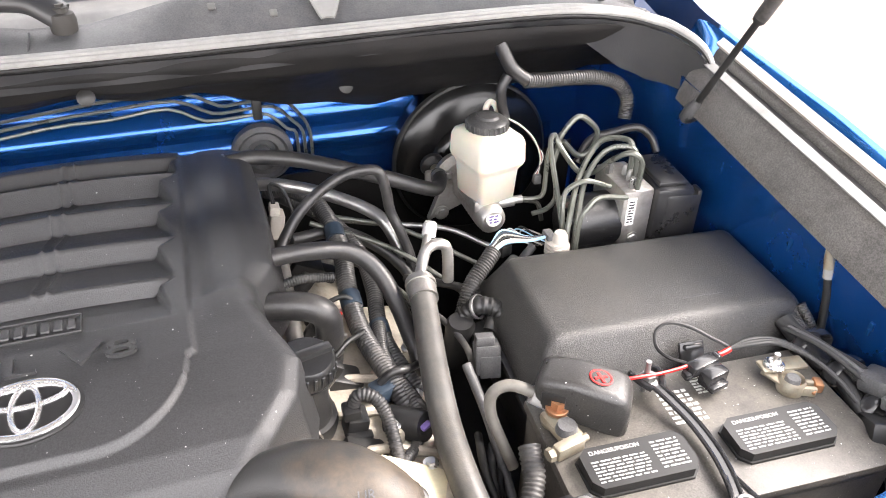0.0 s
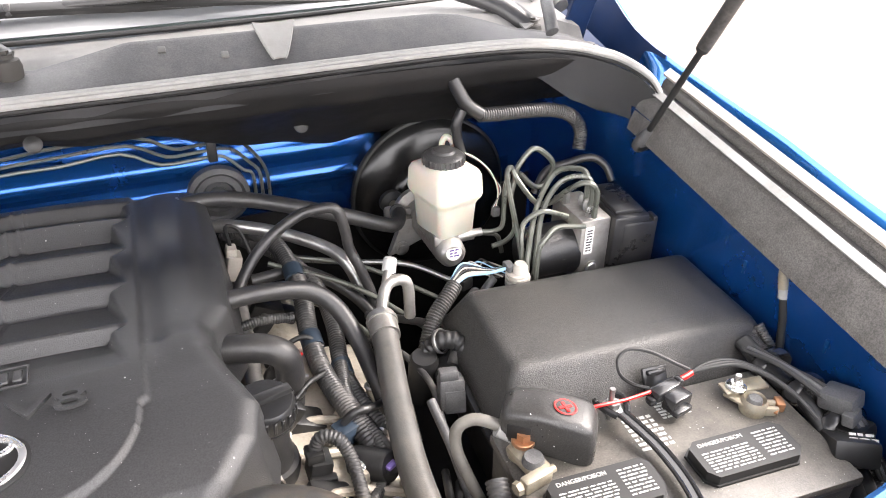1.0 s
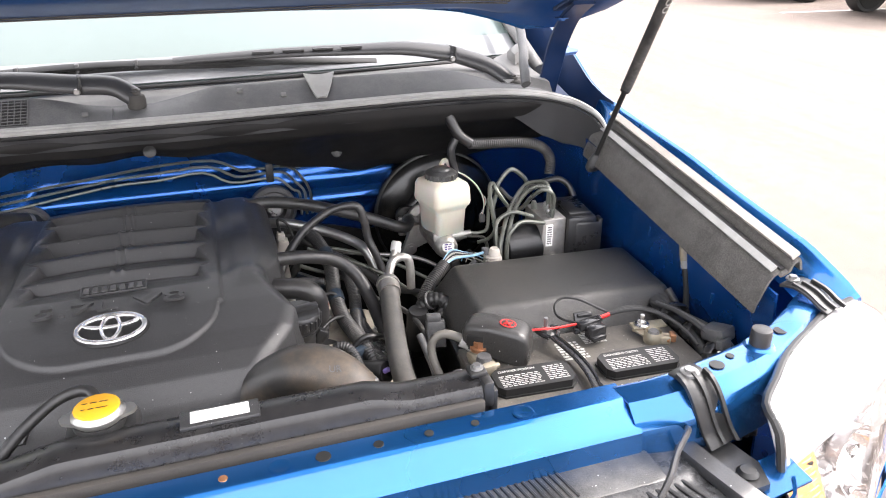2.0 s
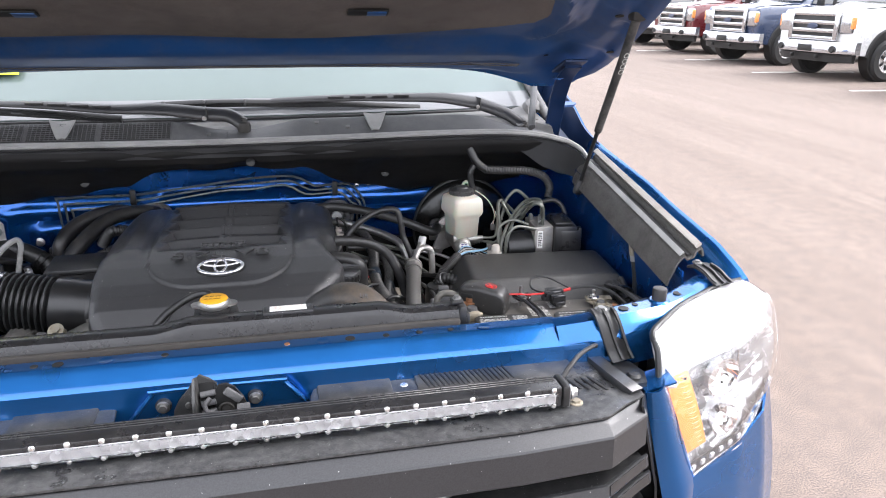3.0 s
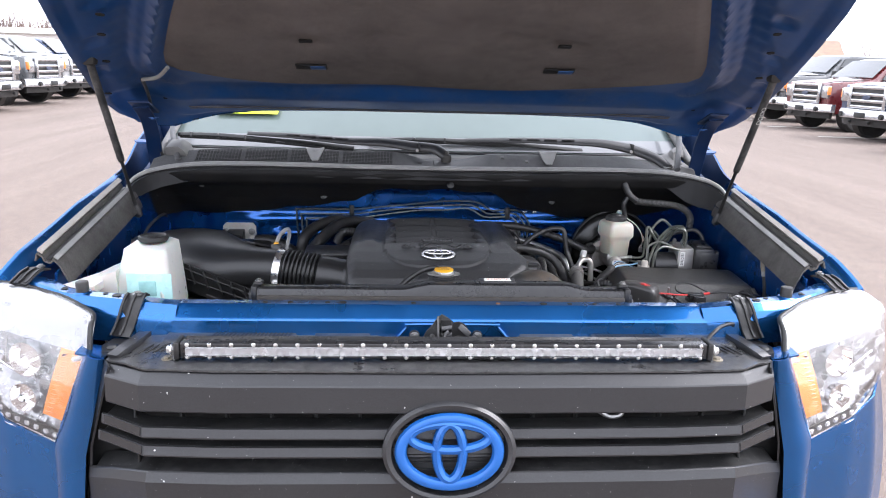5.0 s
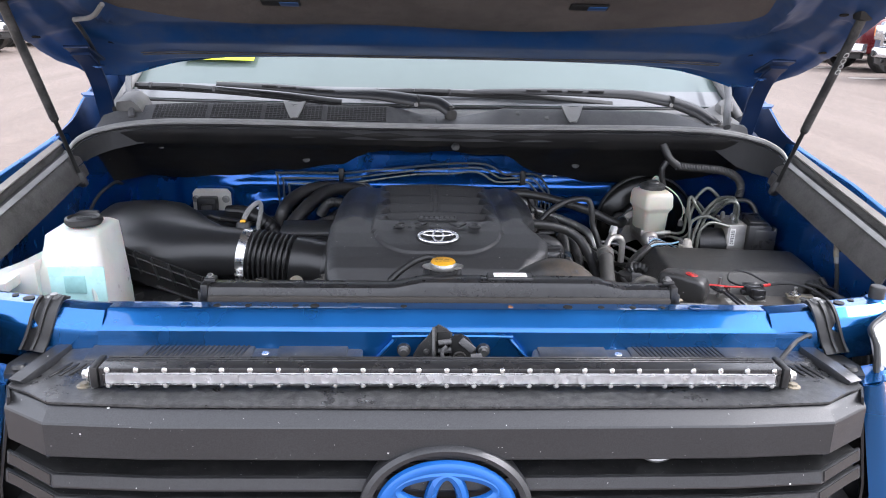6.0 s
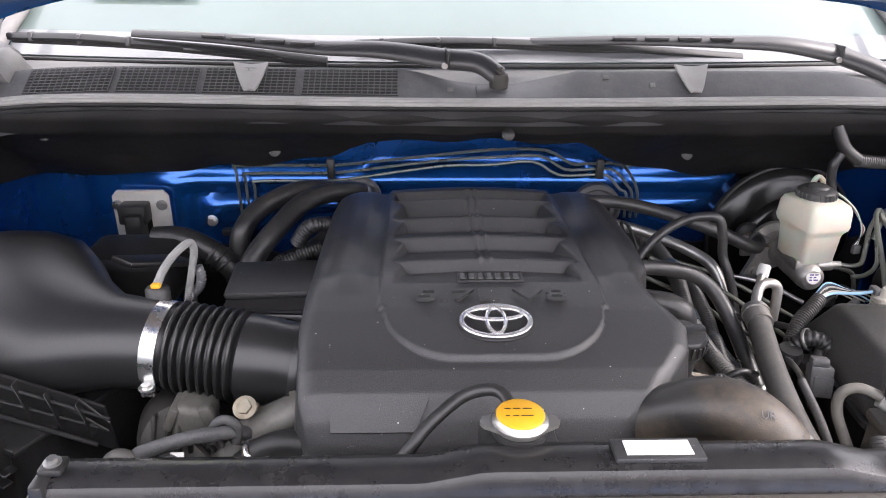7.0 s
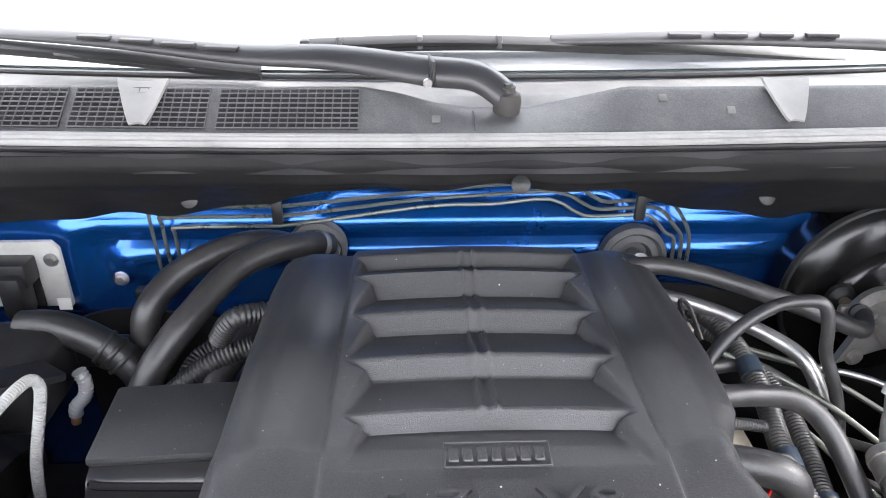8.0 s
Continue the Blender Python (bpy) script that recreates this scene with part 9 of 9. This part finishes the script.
# right-hand row noses to the left, left-hand row noses to the right: paint, place of the nose, turn
spots = [(4, 11.7, 9.9, -84), (5, 11.7, 13.6, -84), (1, 12.0, 17.3, -84), (2, 12.4, 21.0, -84), (4, 13.0, 24.8, -84), (4, 14.1, 29.2, -84), (0, 14.9, 33.1, -84), (3, 15.6, 37.0, -84),
         (3, -11.7, 20.9, 86), (4, -12.1, 24.8, 86), (0, -12.7, 28.8, 86), (1, -13.3, 32.8, 86), (2, -14.0, 36.8, 86), (0, -14.6, 40.8, 86)]
made = {}
for k, x, y, turn in spots:
    if k not in made:
        made[k] = pickup(*LOT[k])
        made[k].matrix_basis = pose(x, y, 0, 0, 0, turn) @ Matrix.Scale(1.08, 4)
    else:
        copy_thing(made[k], pose(x, y, 0, 0, 0, turn) @ Matrix.Scale(1.08, 4))

# painted stall marks in front of the rows
STALL = mat("worn_white_road_paint", (0.6, 0.58, 0.55), 0.8, 0, 0.2, 8, 0.4, 60)
for k in range(6):
    tagged(part("stall_line", box(12.3 + 0.25 * k, 11.2 + 3.5 * k, 0.003, 2.6, 0.10, 0.006, 0.002, rz=-6), STALL), "worn white painted stall line on asphalt", "road marking", "stall lines", "structure")

# low buildings and bare trees at the edge of the lot
def building(name, x, y, w, d, h, roof, wall_mat, roof_mat, label, turn=0):
    b = thing(name, (x, y, 0), label, "building")
    R = pose(x, y, 0, 0, 0, turn)
    part("wall", moved(box(0, 0, h / 2, w, d, h, 0.05, 1), R), wall_mat, b)
    part("roof", moved(loft([[Vector((sx, y_, z)) for y_, z in ((-d / 2 - 0.4, h), (0, h + roof), (d / 2 + 0.4, h))] for sx in (-w / 2 - 0.4, w / 2 + 0.4)]), R), roof_mat, b)
    for k in range(int(w // 4)):
        win = part("window", moved(box(-w / 2 + 2 + 4 * k, -d / 2 - 0.02, h * 0.55, 1.4, 0.08, 1.1, 0.02, 1), R), GLASSY, b)
    return b


WALLW = mat("pale_siding", (0.62, 0.6, 0.57), 0.7, 0, 0.1, 0.6)
ROOFT = mat("tan_shingle_roof", (0.24, 0.17, 0.125), 0.9, 0, 0.2, 2, 0.5, 20)
building("sales_building", -42, 66, 26, 10, 3.3, 0.6, WALLW, WALLW, "long low pale building behind the lot", 10)
building("house", 31.5, 58, 6, 7, 2.4, 1.9, WALLW, ROOFT, "house with tan shingle roof behind the lot", -18)
BARK = mat("grey_brown_bark", (0.16, 0.12, 0.10), 0.9, 0, 0.25, 3, 0.5, 30)


def bare_tree(seed, h):
    rnd = random.Random(seed)
    t = thing("bare_tree", (0, 0, 0), "bare grey-brown tree in early spring", "tree", "bare trees")
    twigs = []

    def grow(p, d, ln, r, depth, out):
        q = p + d * ln
        m = p + d * ln * 0.5 + Vector((rnd.uniform(-1, 1), rnd.uniform(-1, 1), 0)) * ln * 0.06
        out.append(tube([p, m, q], r, 5, 2, r_end=r * 0.6))
        if depth == 0:
            return
        for _ in range(3 if depth > 1 else 4):
            nd = (d + Vector((rnd.uniform(-1, 1), rnd.uniform(-1, 1), rnd.uniform(-0.2, 0.7))) * 0.75).normalized()
            grow(p + d * ln * rnd.uniform(0.55, 1.0), nd, ln * rnd.uniform(0.55, 0.75), r * 0.5, depth - 1, out)
    trunk = []
    grow(Vector((0, 0, 0)), Vector((0.03, 0, 1)), h * 0.32, h * 0.016, 4, trunk)
    part("trunk", join(*trunk[:1]), BARK, t)
    crown = part("crown", join(*trunk[1:]), BARK, t)
    tagged(crown, kind="stuff")
    return t


trees = [bare_tree(1, 9.0), bare_tree(2, 8.0)]
trees[0].matrix_basis = pose(36, 66, 0)
trees[1].matrix_basis = pose(46, 70, 0)
for k in range(16):
    rnd = random.Random(50 + k)
    copy_thing(trees[k % 2], pose(-62 + 3.2 * k + rnd.uniform(-1, 1), 78 + rnd.uniform(-4, 6), 0, 0, 0, rnd.uniform(0, 360)))
for k in range(6):
    rnd = random.Random(80 + k)
    copy_thing(trees[k % 2], pose(22 + 8 * k + rnd.uniform(-2, 2), 84 + rnd.uniform(-4, 6), 0, 0, 0, rnd.uniform(0, 360)))

# brushy rise behind the trees
def thicket(x0, x1, y, h, seed):
    rnd = random.Random(seed)
    bm = bmesh.new()
    for _ in range(5000):
        x = rnd.uniform(x0, x1)
        yy = y + rnd.uniform(-3, 3)
        b = Vector((x, yy, rnd.uniform(0, h * 0.5)))
        top = b + Vector((rnd.uniform(-0.8, 0.8), rnd.uniform(-0.5, 0.5), rnd.uniform(0.25, 0.55) * h * (0.8 + 0.3 * math.sin(x * 0.2))))
        w = Vector((rnd.uniform(0.04, 0.12), 0, 0))
        vs = [bm.verts.new(b - w), bm.verts.new(b + w), bm.verts.new(b + Vector((0, w.x, 0))), bm.verts.new(top)]
        bm.faces.new((vs[0], vs[1], vs[3]))
        bm.faces.new((vs[1], vs[2], vs[3]))
        bm.faces.new((vs[2], vs[0], vs[3]))
    return bm


for args in ((-85, -12, 88, 8.0, 5), (14, 80, 98, 4.0, 6)):
    tagged(part("thicket", thicket(*args), mat("dry_brush", (0.15, 0.10, 0.08), 0.95, 0, 0.3, 1) if "dry_brush" not in bpy.data.materials else bpy.data.materials["dry_brush"]), "brown leafless brush along the lot's edge", "brush", kind="stuff")
